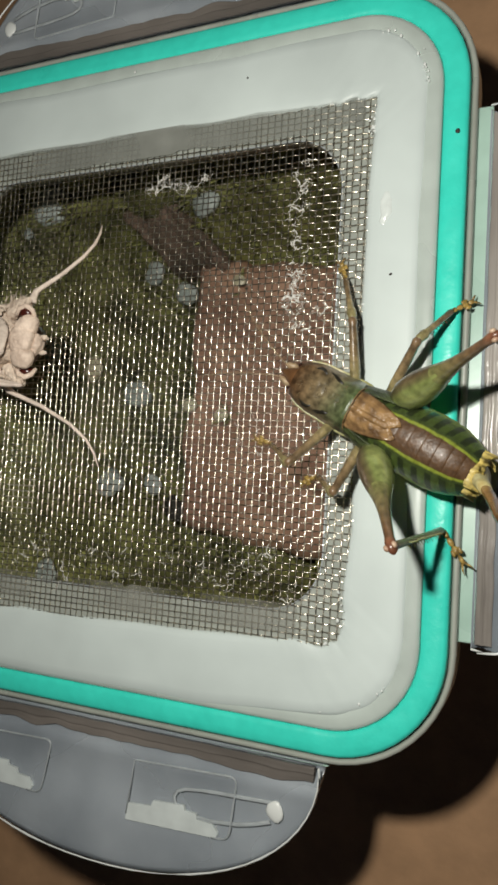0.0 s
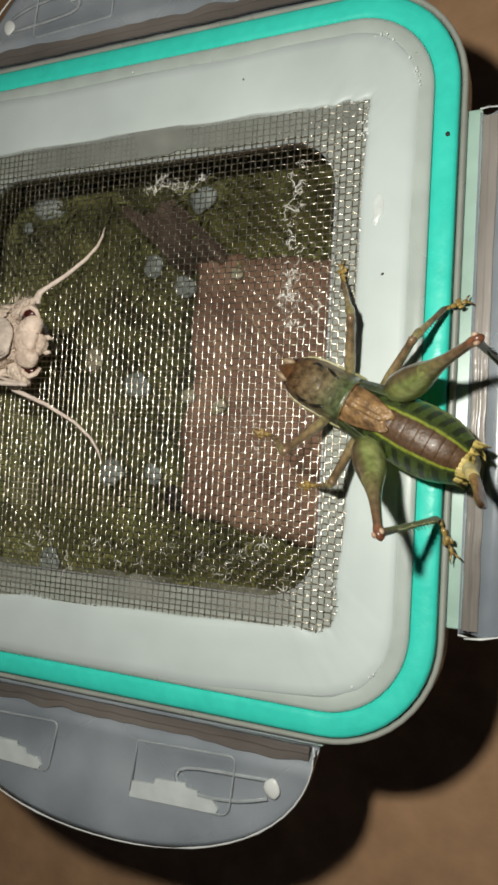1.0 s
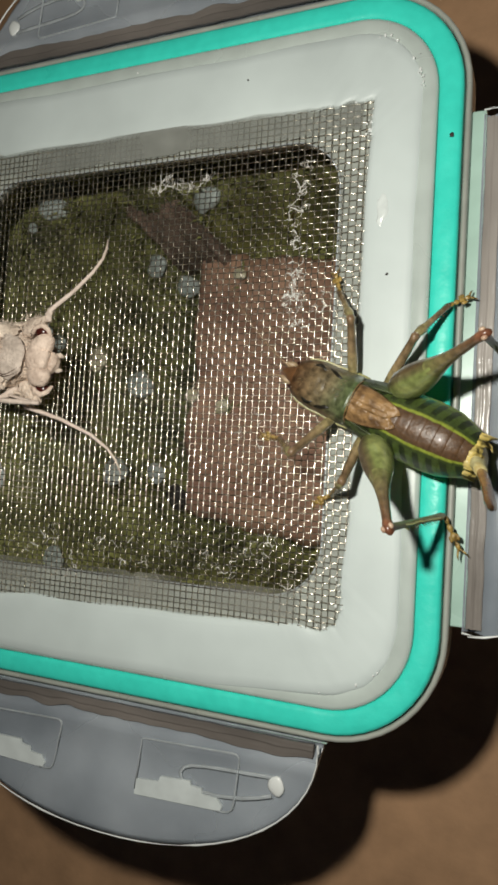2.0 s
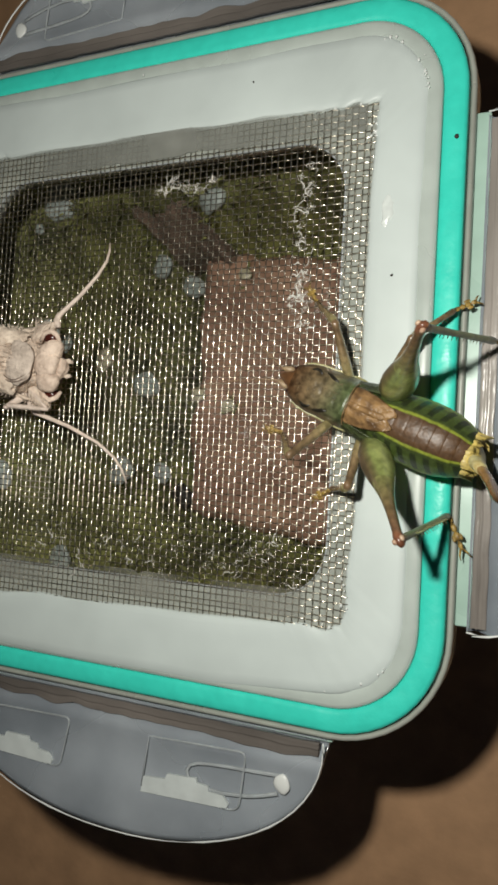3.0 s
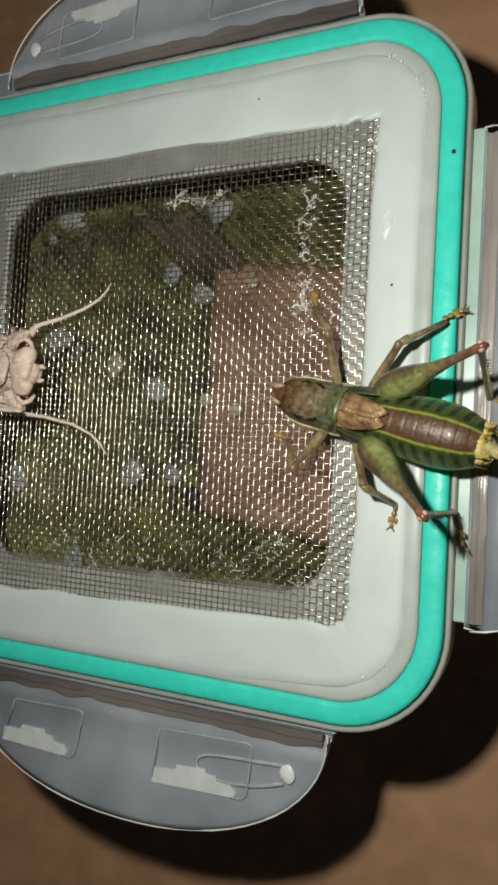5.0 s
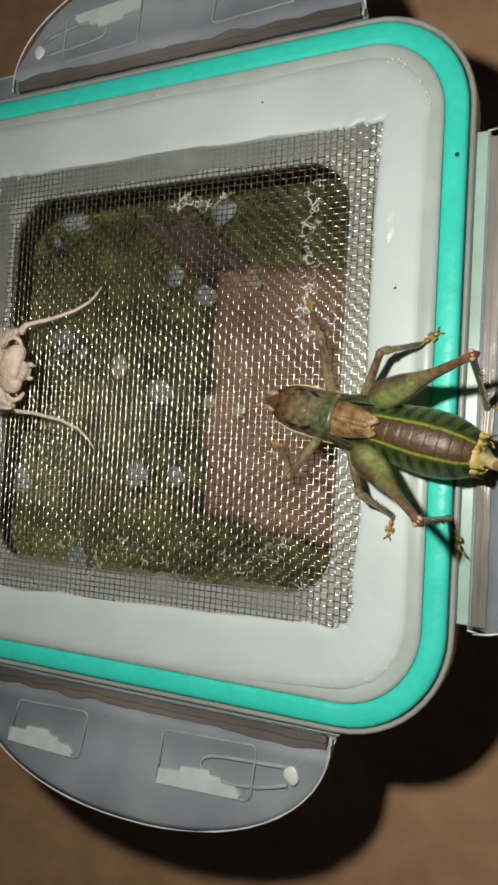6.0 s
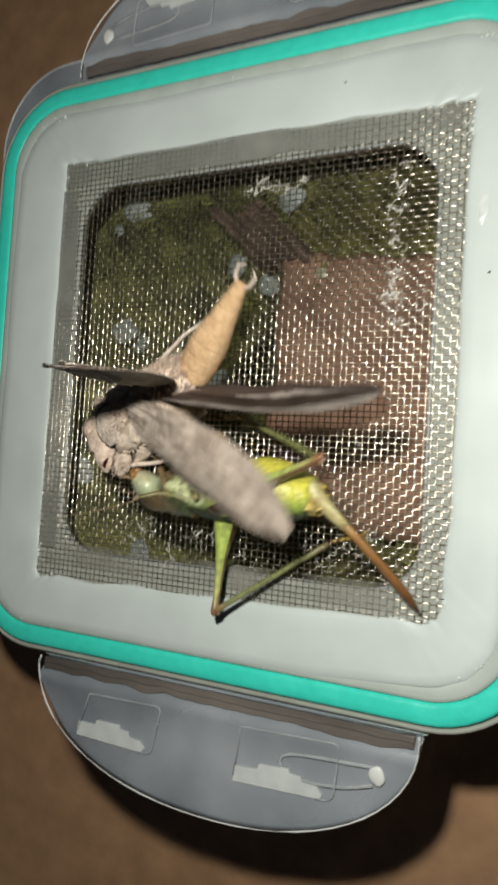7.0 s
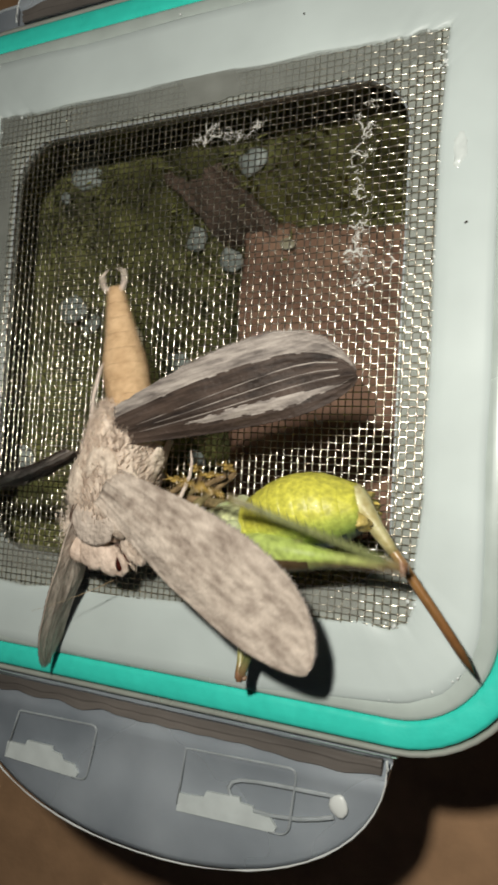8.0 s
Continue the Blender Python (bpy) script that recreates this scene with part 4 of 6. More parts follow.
    for side in (1, -1):
        bm = bmesh.new()
        ball(bm, (12.6 * MM, side * 2.25 * MM, 0.4 * MM), (0.8 * MM, 0.45 * MM, 0.8 * MM), 14, 10)
        part("eye", bm, M_KEYE, head)
        bm = bmesh.new()
        tube(bm, [(13.2 * MM, side * 1.5 * MM, -0.1 * MM), (14.0 * MM, side * 1.55 * MM, 0.3 * MM), (14.9 * MM, side * 1.35 * MM, 0.6 * MM), (15.3 * MM, side * 1.2 * MM, 0.7 * MM)], [0.6 * MM, 0.62 * MM, 0.45 * MM, 0.2 * MM], 10)
        part("scape", bm, M_SCAPE, head)
        bm = bmesh.new()
        tube(bm, [(13.6 * MM, side * 1.2 * MM, -4.2 * MM), (14.6 * MM, side * 1.8 * MM, -5.2 * MM), (16.0 * MM, side * 1.9 * MM, -5.0 * MM), (17.0 * MM, side * 1.6 * MM, -5.4 * MM)], [0.3 * MM, 0.28 * MM, 0.24 * MM, 0.12 * MM], 8)
        part("palp", bm, M_FEELER, head)
        bm = bmesh.new()
        pts = [((14.2 + 2.2 * i) * MM, side * (0.9 + 0.7 * i + 0.05 * i * i) * MM, (0.9 + 0.55 * i - 0.075 * i * i) * MM) for i in range(10)]
        tube(bm, pts, [(0.10 - 0.009 * i) * MM for i in range(10)], 6)
        part("antenna", bm, M_FEELER, head)
        bm = bmesh.new()
        rings(bm, [(12.6, 0.7, 0.9, -4.6), (13.6, 0.8, 1.0, -5.3), (14.0, 0.35, 0.5, -6.0)], 10)
        for v in bm.verts:
            v.co.y += side * 0.8 * MM
        part("jaw", bm, M_OVIP, head)
    # tail: yellow plates, two curved cerci
    bm = bmesh.new()
    outer, tip, inn = [], [], []
    for i in range(56):
        a = 2 * math.pi * i / 56
        c, q = math.cos(a), math.sin(a)
        dorsal = ramp_up(q, -0.55, 0.1)
        ragged = (0.5 * wobble(c * 2.2, q * 2.2, 1, 2.0) + 0.55 * wobble(c * 5, q * 5, 3, 2.0)) * dorsal
        r = 4.0 + 0.4 * wobble(c * 3, q * 3, 5, 1.5)
        outer.append((-18.2 * MM, c * 4.1 * MM, (q * 4.0 - 0.4) * MM))
        tip.append(((-20.6 - 1.6 * dorsal - 2.0 * ragged) * MM, c * (r * (0.72 + 0.28 * dorsal) + 0.5 * ragged) * MM, (q * (r * (0.72 + 0.28 * dorsal) + 0.5 * ragged) - 0.3) * MM))
        inn.append((-20.0 * MM, c * 2.6 * MM, (q * 2.6 - 0.3) * MM))
    loft(bm, [outer, tip, inn], closed=True)
    part("tail_rim", bm, M_CERCUS, root, "ragged yellow tail end")
    bm = bmesh.new()
    ball(bm, (-19.0 * MM, 0, 2.9 * MM), (1.5 * MM, 1.5 * MM, 0.9 * MM), 16, 10)
    part("rump", bm, M_RUMP, root)
    for side in (1, -1):
        bm = bmesh.new()
        tube(bm, [(-20.0 * MM, side * 2.2 * MM, 1.2 * MM), (-21.4 * MM, side * 2.7 * MM, 1.4 * MM), (-22.5 * MM, side * 2.4 * MM, 1.2 * MM), (-23.0 * MM, side * 1.8 * MM, 1.1 * MM)], [0.5 * MM, 0.45 * MM, 0.3 * MM, 0.08 * MM], 10)
        part("cercus", bm, M_CERCUS, root)
    return root


katydid_abdomen = build_katydid_body()
# ovipositor: its own space, x along the blade
bm = bmesh.new()
path, d, p = [], 0.0, Vector((0, 0, 0))
for i in range(16):
    path.append((p.x * MM, 0, p.z * MM))
    d = radians(-7 + 1.0 * i)
    p = p + Vector((math.cos(d), 0, math.sin(d))) * 2.0
tube(bm, path, [((0.86 - 0.012 * i) * MM * (1 if i < 14 else 0.7 if i == 14 else 0.12), (1.5 - 0.16 * min(i, 3) + (0.12 if 9 < i < 14 else 0)) * MM * (1 if i < 14 else 0.6 if i == 14 else 0.12)) for i in range(16)], 12)
ovipositor = part("ovipositor", bm, M_OVIP, katydid_abdomen, "long brown blade, dark at the tip")

bm = bmesh.new()
rings(bm, [(-2.6, 1.9, 2.0, 0.1), (-1.6, 2.1, 2.2, 0.0), (0, 2.0, 2.1, -0.1), (2.0, 1.6, 1.85, -0.2), (4.5, 1.2, 1.5, -0.3), (7, 1.0, 1.4, -0.45), (9, 0.84, 1.25, -0.6)], 22)
part("tail_cone", bm, M_TAIL, ovipositor, "pale cream base of the blade")

HIPS = {"FU": (3.5, -4.2, -2.5), "FL": (3.5, 4.2, -2.5), "MU": (-3, -4.8, -2.5), "ML": (-3, 4.8, -2.5), "HU": (-6.0, -5, -0.5), "HL": (-6.0, 5, -0.5)}
LENGTHS = {"F": (10.8, 10.0, 5.5), "M": (10.8, 10.0, 5.5), "H": (27.0, 27.5, 8.0)}


def spines(bm, length, r, count, size, rnd):
    for i in range(count):
        x = length * (0.25 + 0.7 * i / count)
        for side in (1, -1):
            a = radians(-70 + 20 * rnd.random())
            base = Vector((x, math.cos(a) * r * side, math.sin(a) * r))
            tube(bm, [base, base + Vector((size * 0.6, math.cos(a) * side * size, math.sin(a) * size))], [0.13 * MM, 0.02 * MM], 5)


def build_leg(name):
    kind = name[0]
    rnd = random.Random(ord(kind))
    lf, lt, ls = (v for v in LENGTHS[kind])
    if kind == "H":
        q = lf / 21.0
        f = lathe([(x * q, r, z) for x, r, z in ((-0.6, 0.9, 0), (0, 2.0, 0), (1.2, 2.9, 0.1), (3.2, 3.45, 0.2), (5.4, 3.4, 0.2), (7.4, 2.95, 0.2), (8.8, 2.5, 0.15), (10.0, 2.1, 0.1), (11.0, 1.78, 0.06), (12.2, 1.5, 0), (13.5, 1.27, 0), (15, 1.08, 0), (17.2, 0.95, 0), (19.5, 0.86, 0), (20.4, 1.0, 0), (21.2, 0.98, -0.1), (21.8, 0.5, -0.2))], 18, 0.80)
        t = lathe([(x * q * 1.02, r, z) for x, r, z in ((-0.3, 0.6, 0), (0.4, 0.85, 0), (1.5, 0.62, 0), (8, 0.52, 0), (16, 0.55, 0), (19.6, 0.68, 0), (20.6, 0.5, 0))], 12)
        spines(t, 26.0 * MM, 0.5 * MM, 13, 0.75 * MM, rnd)
        mf, mt = M_HFEMUR[1 if HIPS[name][1] < 0 else -1], M_HTIBIA
    else:
        f = lathe([(-0.8, 0.6, 0), (0, 1.0, 0), (2.5, 1.15, 0), (6, 1.0, 0), (9.5, 0.85, 0), (10.6, 1.0, 0), (11.2, 0.6, 0)], 14, 0.82)
        t = lathe([(-0.3, 0.5, 0), (0.5, 0.75, 0), (1.6, 0.9, 0), (2.8, 0.62, 0), (6, 0.52, 0), (9.4, 0.6, 0), (10.1, 0.4, 0)], 12)
        spines(t, 9.6 * MM, 0.5 * MM, 8, 0.8 * MM, rnd)
        mf = mt = M_KLEG
    s = bmesh.new()
    k = ls / 5.5
    for i, (x, r) in enumerate(((0.5, 0.55), (1.6, 0.6), (2.7, 0.72), (3.9, 0.5))):
        ball(s, (x * k * MM, 0, -0.1 * MM), (0.62 * k * MM, r * MM * 0.85, r * MM * 0.6), 10, 6)
    for side in (1, -1):
        ball(s, (2.9 * k * MM, side * 0.65 * MM, -0.1 * MM), (0.7 * MM, 0.32 * MM, 0.25 * MM), 8, 6)
        tube(s, [(4.3 * k * MM, side * 0.2 * MM, 0), (5.0 * k * MM, side * 0.75 * MM, -0.1 * MM), (5.6 * k * MM, side * 0.95 * MM, -0.5 * MM)], [0.22 * MM, 0.16 * MM, 0.04 * MM], 6)
    femur = part("femur", f, mf, katydid)
    if kind == "H":   # the thin outer half is brown, the border ragged
        femur.data.materials.append(M_KNEEBROWN)
        femur.data.materials.append(M_HUNDER)
        for face in femur.data.polygons:
            face.material_index = 2 if face.normal.z < -0.2 else 1 if face.center.x + 0.7 * MM * wobble(face.center.y, face.center.z, 1, 900) > 13.2 * MM else 0
    for side in (1, -1):
        k = bmesh.new()
        size = 1.0 if kind == "H" else 0.6
        ball(k, ((lf + (0.3 if kind == "H" else 0.0)) * MM, side * 0.62 * size * MM, 0.3 * size * MM), (0.55 * size * MM, 0.40 * size * MM, 0.5 * size * MM), 10, 8)
        part("knee_spot", k, M_KNEE, femur)
    return (femur, part("tibia", t, mt, katydid), part("tarsus", s, M_TARSUS, katydid))


KATYDID_LEGS = {name: build_leg(name) for name in HIPS}

# ---- the moth ----
moth = empty("moth", pose(-0.0263, 0.0039, 0.093), "large grey moth with a furry pinkish body and tan abdomen", "moth")


def fur(bm, sections, count, length, rnd, back=0.8):
    """Short tapering tufts standing off a body of rings (x, width, height, z)."""
    for _ in range(count):
        i = rnd.randrange(len(sections) - 1)
        u = rnd.random()
        x, w, h, z = (sections[i][j] * (1 - u) + sections[i + 1][j] * u for j in range(4))
        a = rnd.uniform(-0.4, math.pi + 0.4)
        c, s = math.cos(a), math.sin(a)
        p = Vector((x, c * w, z + s * h)) * MM
        d = Vector((-back + rnd.uniform(-0.3, 0.3), c * 0.55 + rnd.uniform(-0.25, 0.25), s * 0.55 + rnd.uniform(-0.25, 0.25))).normalized()
        l = length * rnd.uniform(0.5, 1.2) * MM
        side = d.cross(Vector((c, s, 0.3))).normalized() * 0.16 * MM
        v = [bm.verts.new(p - d * l * 0.2 - side), bm.verts.new(p - d * l * 0.2 + side), bm.verts.new(p + d * l)]
        bm.faces.new(v)


BODY = 1.22


def build_moth_body():
    rnd = random.Random(12)
    sec = [(-12.2, 3.0, 2.8, -0.2), (-10.6, 4.3, 4.0, 0), (-7.5, 5.2, 4.7, 0.1), (-3, 5.7, 5.1, 0.2), (1, 5.9, 5.1, 0.2), (4.5, 5.0, 4.5, 0.1), (6.5, 3.8, 3.6, 0), (7.4, 2.6, 2.6, 0)]
    bm = bmesh.new()
    fine = []
    for i in range(len(sec) - 1):
        for k in range(3):
            u = k / 3
            fine.append(tuple(sec[i][j] * (1 - u) + sec[i + 1][j] * u for j in range(4)))
    rings(bm, fine + [sec[-1]], 28)
    for v in bm.verts:
        n = Vector((0, v.co.y, v.co.z)).normalized()
        v.co += n * 0.35 * MM * wobble(v.co.x, v.co.y, v.co.z, 600)
    bmesh.ops.scale(bm, vec=(BODY,) * 3, verts=bm.verts[:])
    thorax = part("thorax", bm, M_FUR, moth, "pinkish white furry thorax")
    bm = bmesh.new()
    fur(bm, sec, 2800, 1.5, rnd)
    bmesh.ops.scale(bm, vec=(BODY,) * 3, verts=bm.verts[:])
    part("fur", bm, M_FUR, thorax)
    # head core, coloured dark as the shade in the gaps between the lobes
    hs = [(6.2, 2.4, 2.0, -0.6), (7.0, 3.4, 2.6, -0.5), (8.0, 4.0, 2.8, -0.3), (9.0, 4.0, 2.6, -0.3), (9.9, 3.2, 2.0, -0.4), (10.4, 1.6, 1.2, -0.5)]
    bm = bmesh.new()
    rings(bm, hs, 24)
    bmesh.ops.scale(bm, vec=(BODY,) * 3, verts=bm.verts[:])
    head = part("head", bm, M_HEAD_SHADE, moth, "pale lobed head with shade painted into its hollows")

    def lobe(name, mat, x, y, z, rx, ry, rz, yaw=0.0, rough=0.14, parent=None, label=""):
        bm = bmesh.new()
        ball(bm, (0, 0, 0), (rx * MM, ry * MM, rz * MM), 26, 16)
        for v in bm.verts:
            v.co *= 1 + rough * wobble(v.co.x + x, v.co.y + y, v.co.z, 450) + 0.5 * rough * wobble(v.co.x + x, v.co.y + y, v.co.z, 1400)
        bmesh.ops.transform(bm, matrix=pose(x * MM, y * MM, z * MM, 0, 0, yaw), verts=bm.verts[:])
        return part(name, bm, mat, parent or head, label)
    # brow, two cheeks, muzzle
    lobe("brow", M_FACE, 11.4, 0.1, 2.8, 3.2, 3.4, 1.8, 0, 0.14)
    lobe("cheek", M_FACE, 11.9, 3.2, 2.4, 2.8, 2.5, 1.9, 20, 0.13)
    lobe("cheek", M_FACE, 12.1, -3.3, 2.5, 2.8, 2.4, 1.9, -20, 0.13)
    lobe("muzzle", M_FACE, 14.0, -0.3, 1.2, 1.3, 2.3, 1.6, 0, 0.4)
    for side in (1, -1):
        drop = 0.0 if side > 0 else 2.6
        lobe("eye", M_MEYE, 11.4, side * 5.9, 2.5 - drop, 1.8, 1.4, 1.4, 0, 0.0)
        bm = bmesh.new()
        arc = [(9.6, 5.0, 3.4), (10.6, 6.6, 3.7), (12.0, 7.2, 3.4), (13.2, 6.4, 2.9), (13.9, 5.0, 2.5)]
        tube(bm, [(x * MM, side * y * MM, (z - drop) * MM) for x, y, z in arc], [0.45 * MM, 0.6 * MM, 0.62 * MM, 0.55 * MM, 0.35 * MM], 10)
        part("eye_rim", bm, M_FACE, head)
        bm = bmesh.new()
        tube(bm, [(13.6 * MM, side * 1.2 * MM, 0.2 * MM), (14.8 * MM, side * 1.6 * MM, -0.2 * MM), (15.4 * MM, side * 1.4 * MM, -0.8 * MM)], [0.7 * MM, 0.6 * MM, 0.25 * MM], 9)
        part("palp", bm, M_FUR, head)
        # tuft of scales swept out behind the eye
        plume = lobe("plume", M_FUR, 8.6, side * 6.9, 1.8 - 0.6 * drop, 3.1, 1.7, 1.6, side * 48, 0.3)
        bm = bmesh.new()
        for _ in range(160):
            p = Vector((8.6 + rnd.gauss(0, 1.4), side * (6.9 + rnd.gauss(0, 1.0)), 2.0 - 0.6 * drop + rnd.uniform(-0.6, 1.3))) * MM
            d = Vector((0.5 + rnd.gauss(0, 0.4), side * (0.9 + rnd.gauss(0, 0.3)), rnd.gauss(0.1, 0.3))).normalized() * rnd.uniform(0.9, 2.2) * MM
            e = Vector((-d.y, d.x, 0)).normalized() * 0.12 * MM
            bm.faces.new([bm.verts.new(p - e), bm.verts.new(p + e), bm.verts.new(p + d)])
        part("scale_fringe", bm, M_FUR, plume)
    # smooth shield over the thorax with brown creases
    shield = lobe("shield", M_SHIELD, 5.2, -0.3, 4.9, 4.4, 4.7, 1.1, 0, 0.16, moth, "grey pink scaly shield with brown creases")
    for side in (1, -1):
        for reach in (0.0, 1.3):
            bm = bmesh.new()
            pts = []
            for i in range(9):
                u = i / 8
                y = side * (0.9 + reach + (3.0 - 0.7 * reach) * math.sin(math.pi * (0.12 + 0.75 * u)))
                x = 1.6 + 7.0 * u
                h = max(0.05, 1 - ((x - 5.2) / 4.25) ** 2 - ((y + 0.3) / 4.75) ** 2) ** 0.5
                pts.append((x * MM, (y - 0.3) * MM, (4.9 + 1.1 * h + 0.03) * MM))
            tube(bm, pts, [0.11 * MM * math.sin(math.pi * (0.08 + 0.84 * i / 8)) for i in range(9)], 6)
            part("crease", bm, M_CREASE, shield)
    # overlapping plates of scales: collar, shoulders, flanks
    spots = [("shoulder_flap", -1, s * 4.2, 4.3, 5.6, 2.1, s * 10, s * 25) for s in (1, -1)]
    spots += [("side_plate", 2.0, s * 6.0, -0.2, 3.4, 1.7, s * 14, s * 80) for s in (1, -1)]
    spots += [("side_plate", -4.5, s * 5.5, 0.6, 3.0, 1.8, s * -12, s * 70) for s in (1, -1)]
    spots += [("crest", -4.5, s * 1.3, 5.2, 2.6, 1.2, s * 24, s * 12) for s in (1, -1)]
    for name, x, y, z, long, wide, yaw, roll in spots:
        bm = bmesh.new()
        ball(bm, (0, 0, 0), (long * 1.1 * MM, wide * MM, 0.5 * MM), 28, 16)
        for v in bm.verts:
            k = 1 + 0.35 * wobble(v.co.x + x, v.co.y + y, v.co.z, 420) + 0.18 * wobble(v.co.x + x, v.co.y + y, v.co.z, 1300)
            v.co = Vector((v.co.x * k, v.co.y * k, v.co.z * k - 35 * v.co.x ** 2 - 90 * v.co.y ** 2 + 0.35 * MM * wobble(v.co.x + x, v.co.y, y, 900)))
        bmesh.ops.transform(bm, matrix=pose(x * MM, y * MM, z * MM, -roll, 0, yaw), verts=bm.verts[:])
        bmesh.ops.scale(bm, vec=(BODY,) * 3, verts=bm.verts[:])
        plate = part(name, bm, M_PLATE, moth)
        # ragged scales along its rim
        bm = bmesh.new()
        for i in range(34):
            a = 2 * math.pi * i / 34
            p = Vector((math.cos(a) * long, math.sin(a) * wide, -0.035 * (long * math.cos(a)) ** 2 - 0.09 * (wide * math.sin(a)) ** 2)) * MM
            d = Vector((math.cos(a) - 0.6, math.sin(a) * 0.8, rnd.uniform(0.0, 0.5))).normalized() * rnd.uniform(0.3, 0.8) * MM
            e = Vector((-math.sin(a), math.cos(a), 0)) * 0.22 * MM
            bm.faces.new([bm.verts.new(p - e - d * 0.3), bm.verts.new(p + e - d * 0.3), bm.verts.new(p + d)])
        bmesh.ops.transform(bm, matrix=pose(x * MM, y * MM, z * MM, -roll, 0, yaw), verts=bm.verts[:])
        bmesh.ops.scale(bm, vec=(BODY,) * 3, verts=bm.verts[:])
        part("scale_fringe", bm, M_FUR, plate)


build_moth_body()


def build_moth_abdomen():
    """Along +x from its root, in eight overlapping rings with a small tuft at the end."""
    root = None
    x = 0.0
    for k in range(8):
        w = 2.95
        sec = []
        for i in range(5):
            u = i / 4
            xx = x + (w + 0.5) * u
            r = 0.86 * (4.0 + 0.7 * math.sin(math.pi * min(1, xx / 14)) - 2.6 * (max(0, xx - 8) / 15) ** 1.5) * (0.98 + 0.03 * u - (0.035 if i == 4 else 0))
            sec.append((xx, max(0.5, r), max(0.5, r * 0.95), 0))
        bm = bmesh.new()
        rings(bm, sec, 22)
        if root is None:
            root = part("abdomen", bm, M_MABD, moth, "tan ringed abdomen")
        else:
            part("ring", bm, M_MABD, root)
        x += w * 0.93
    for side in (1, -1):
        bm = bmesh.new()
        tube(bm, [(21.4 * MM, side * 0.8 * MM, 0), (23.2 * MM, side * 2.2 * MM, 0.2 * MM), (25.0 * MM, side * 2.4 * MM, 0.3 * MM), (26.0 * MM, side * 1.0 * MM, 0.3 * MM)], [0.5 * MM, 0.35 * MM, 0.3 * MM, 0.1 * MM], 8)
        part("clasper", bm, M_MLEG, root)
    return root


moth_abdomen = build_moth_abdomen()


def wing_edges(u, chord, belly):
    """Leading and trailing edge in mm at u along a wing with a rounded tip; belly: where it is widest."""
    grow = 0.5 + 0.5 * math.sin(0.5 * math.pi * min(1, u / belly)) ** 1.1
    e = max(0.0, (u - belly) / (1 - belly))
    w = chord * grow * max(0.02, 1 - e ** 2.1) ** 0.55
    return -0.30 * w, 0.70 * w


def wing_lift(u, v, side):
    return 1.3 * math.sin(math.pi * v) * math.sin(math.pi * min(1, u + 0.1)) + 0.7 * wobble(u * 2, v, side, 2.2) + 0.25 * wobble(u * 6, v * 3, side, 1.5) - 1.6 * u * u


def build_wing(name, length, chord, mat, under, side, label, belly=0.62, folds=5.0, band=None):
    """Along +x from its root; the trailing edge lies towards +y on the left (side 1), towards -y on the right.
    band: where across the wing a paler grey band begins."""
    nx, ny = 56, 60
    bm = bmesh.new()
    grid = [[], []]
    for layer in (0, 1):
        for i in range(nx + 1):
            u = i / nx
            lead_edge, trail_edge = wing_edges(u, chord, belly)
            row = []
            for j in range(ny + 1):
                v = j / ny
                y = lead_edge + (trail_edge - lead_edge) * v
                rag = 0.25 * wobble(u * 3, v * 2, 5, 9) if j == ny else 0
                vein = 0.16 * (0.5 + 0.5 * math.cos(2 * math.pi * v * folds)) ** 4 * (1 - u * 0.4)
                th = 0.09 * (1 - 0.6 * u) + (0.25 * (1 - u) if j == 0 else 0)
                row.append(bm.verts.new((length * u * MM, side * (y + rag) * MM, (wing_lift(u, v, side) + (vein + th if layer == 0 else -th)) * MM)))
            grid[layer].append(row)
    for layer in (0, 1):
        g = grid[layer]
        for i in range(nx):
            for j in range(ny):
                f = bm.faces.new((g[i][j], g[i + 1][j], g[i + 1][j + 1], g[i][j + 1]))
                q, u = j / ny + 0.03 * wobble(i * 0.4, j * 0.2, side, 1.0), i / nx
                pale = band is not None and (q > band or abs(q - 0.20) < 0.07 * math.sin(math.pi * min(1, max(0, (u - 0.3) / 0.66))))
                f.material_index = 2 if pale else layer
    a, b = grid
    for i in range(nx):
        for j in (0, ny):
            bm.faces.new((a[i][j], a[i + 1][j], b[i + 1][j], b[i][j]))
    for j in range(ny):
        for i in (0, nx):
            bm.faces.new((a[i][j], a[i][j + 1], b[i][j + 1], b[i][j]))
    ob = part(name, bm, mat, moth, label)
    ob.data.materials.append(under)
    ob.data.materials.append(M_WINGTIP)
    # fringe of scales on the outer edge
    rnd = random.Random(int(length) + side)
    bm = bmesh.new()
    for k in range(260):
        u = 0.35 + 0.65 * k / 260
        t = wing_edges(u, chord, belly)[1]
        p = Vector((length * u * MM, side * (t - 0.2) * MM, wing_lift(u, 1, side) * MM))
        d = Vector((0.9 * u ** 3 + rnd.uniform(-0.15, 0.15), side * 1.0, rnd.uniform(-0.2, 0.2))).normalized() * rnd.uniform(0.25, 0.8) * MM
        e = Vector((0.14 * MM, 0, 0))
        bm.faces.new([bm.verts.new(p - e), bm.verts.new(p + e), bm.verts.new(p + d)])
    part("fringe", bm, M_WINGTIP, ob)
    if band is not None:
        for v0 in (0.38, 0.5, 0.63):
            bm = bmesh.new()
            pts = []
            for i in range(12):
                u = 0.10 + 0.84 * i / 11
                lead_edge, trail_edge = wing_edges(u, chord, belly)
                v = v0 * (0.6 + 0.4 * u)
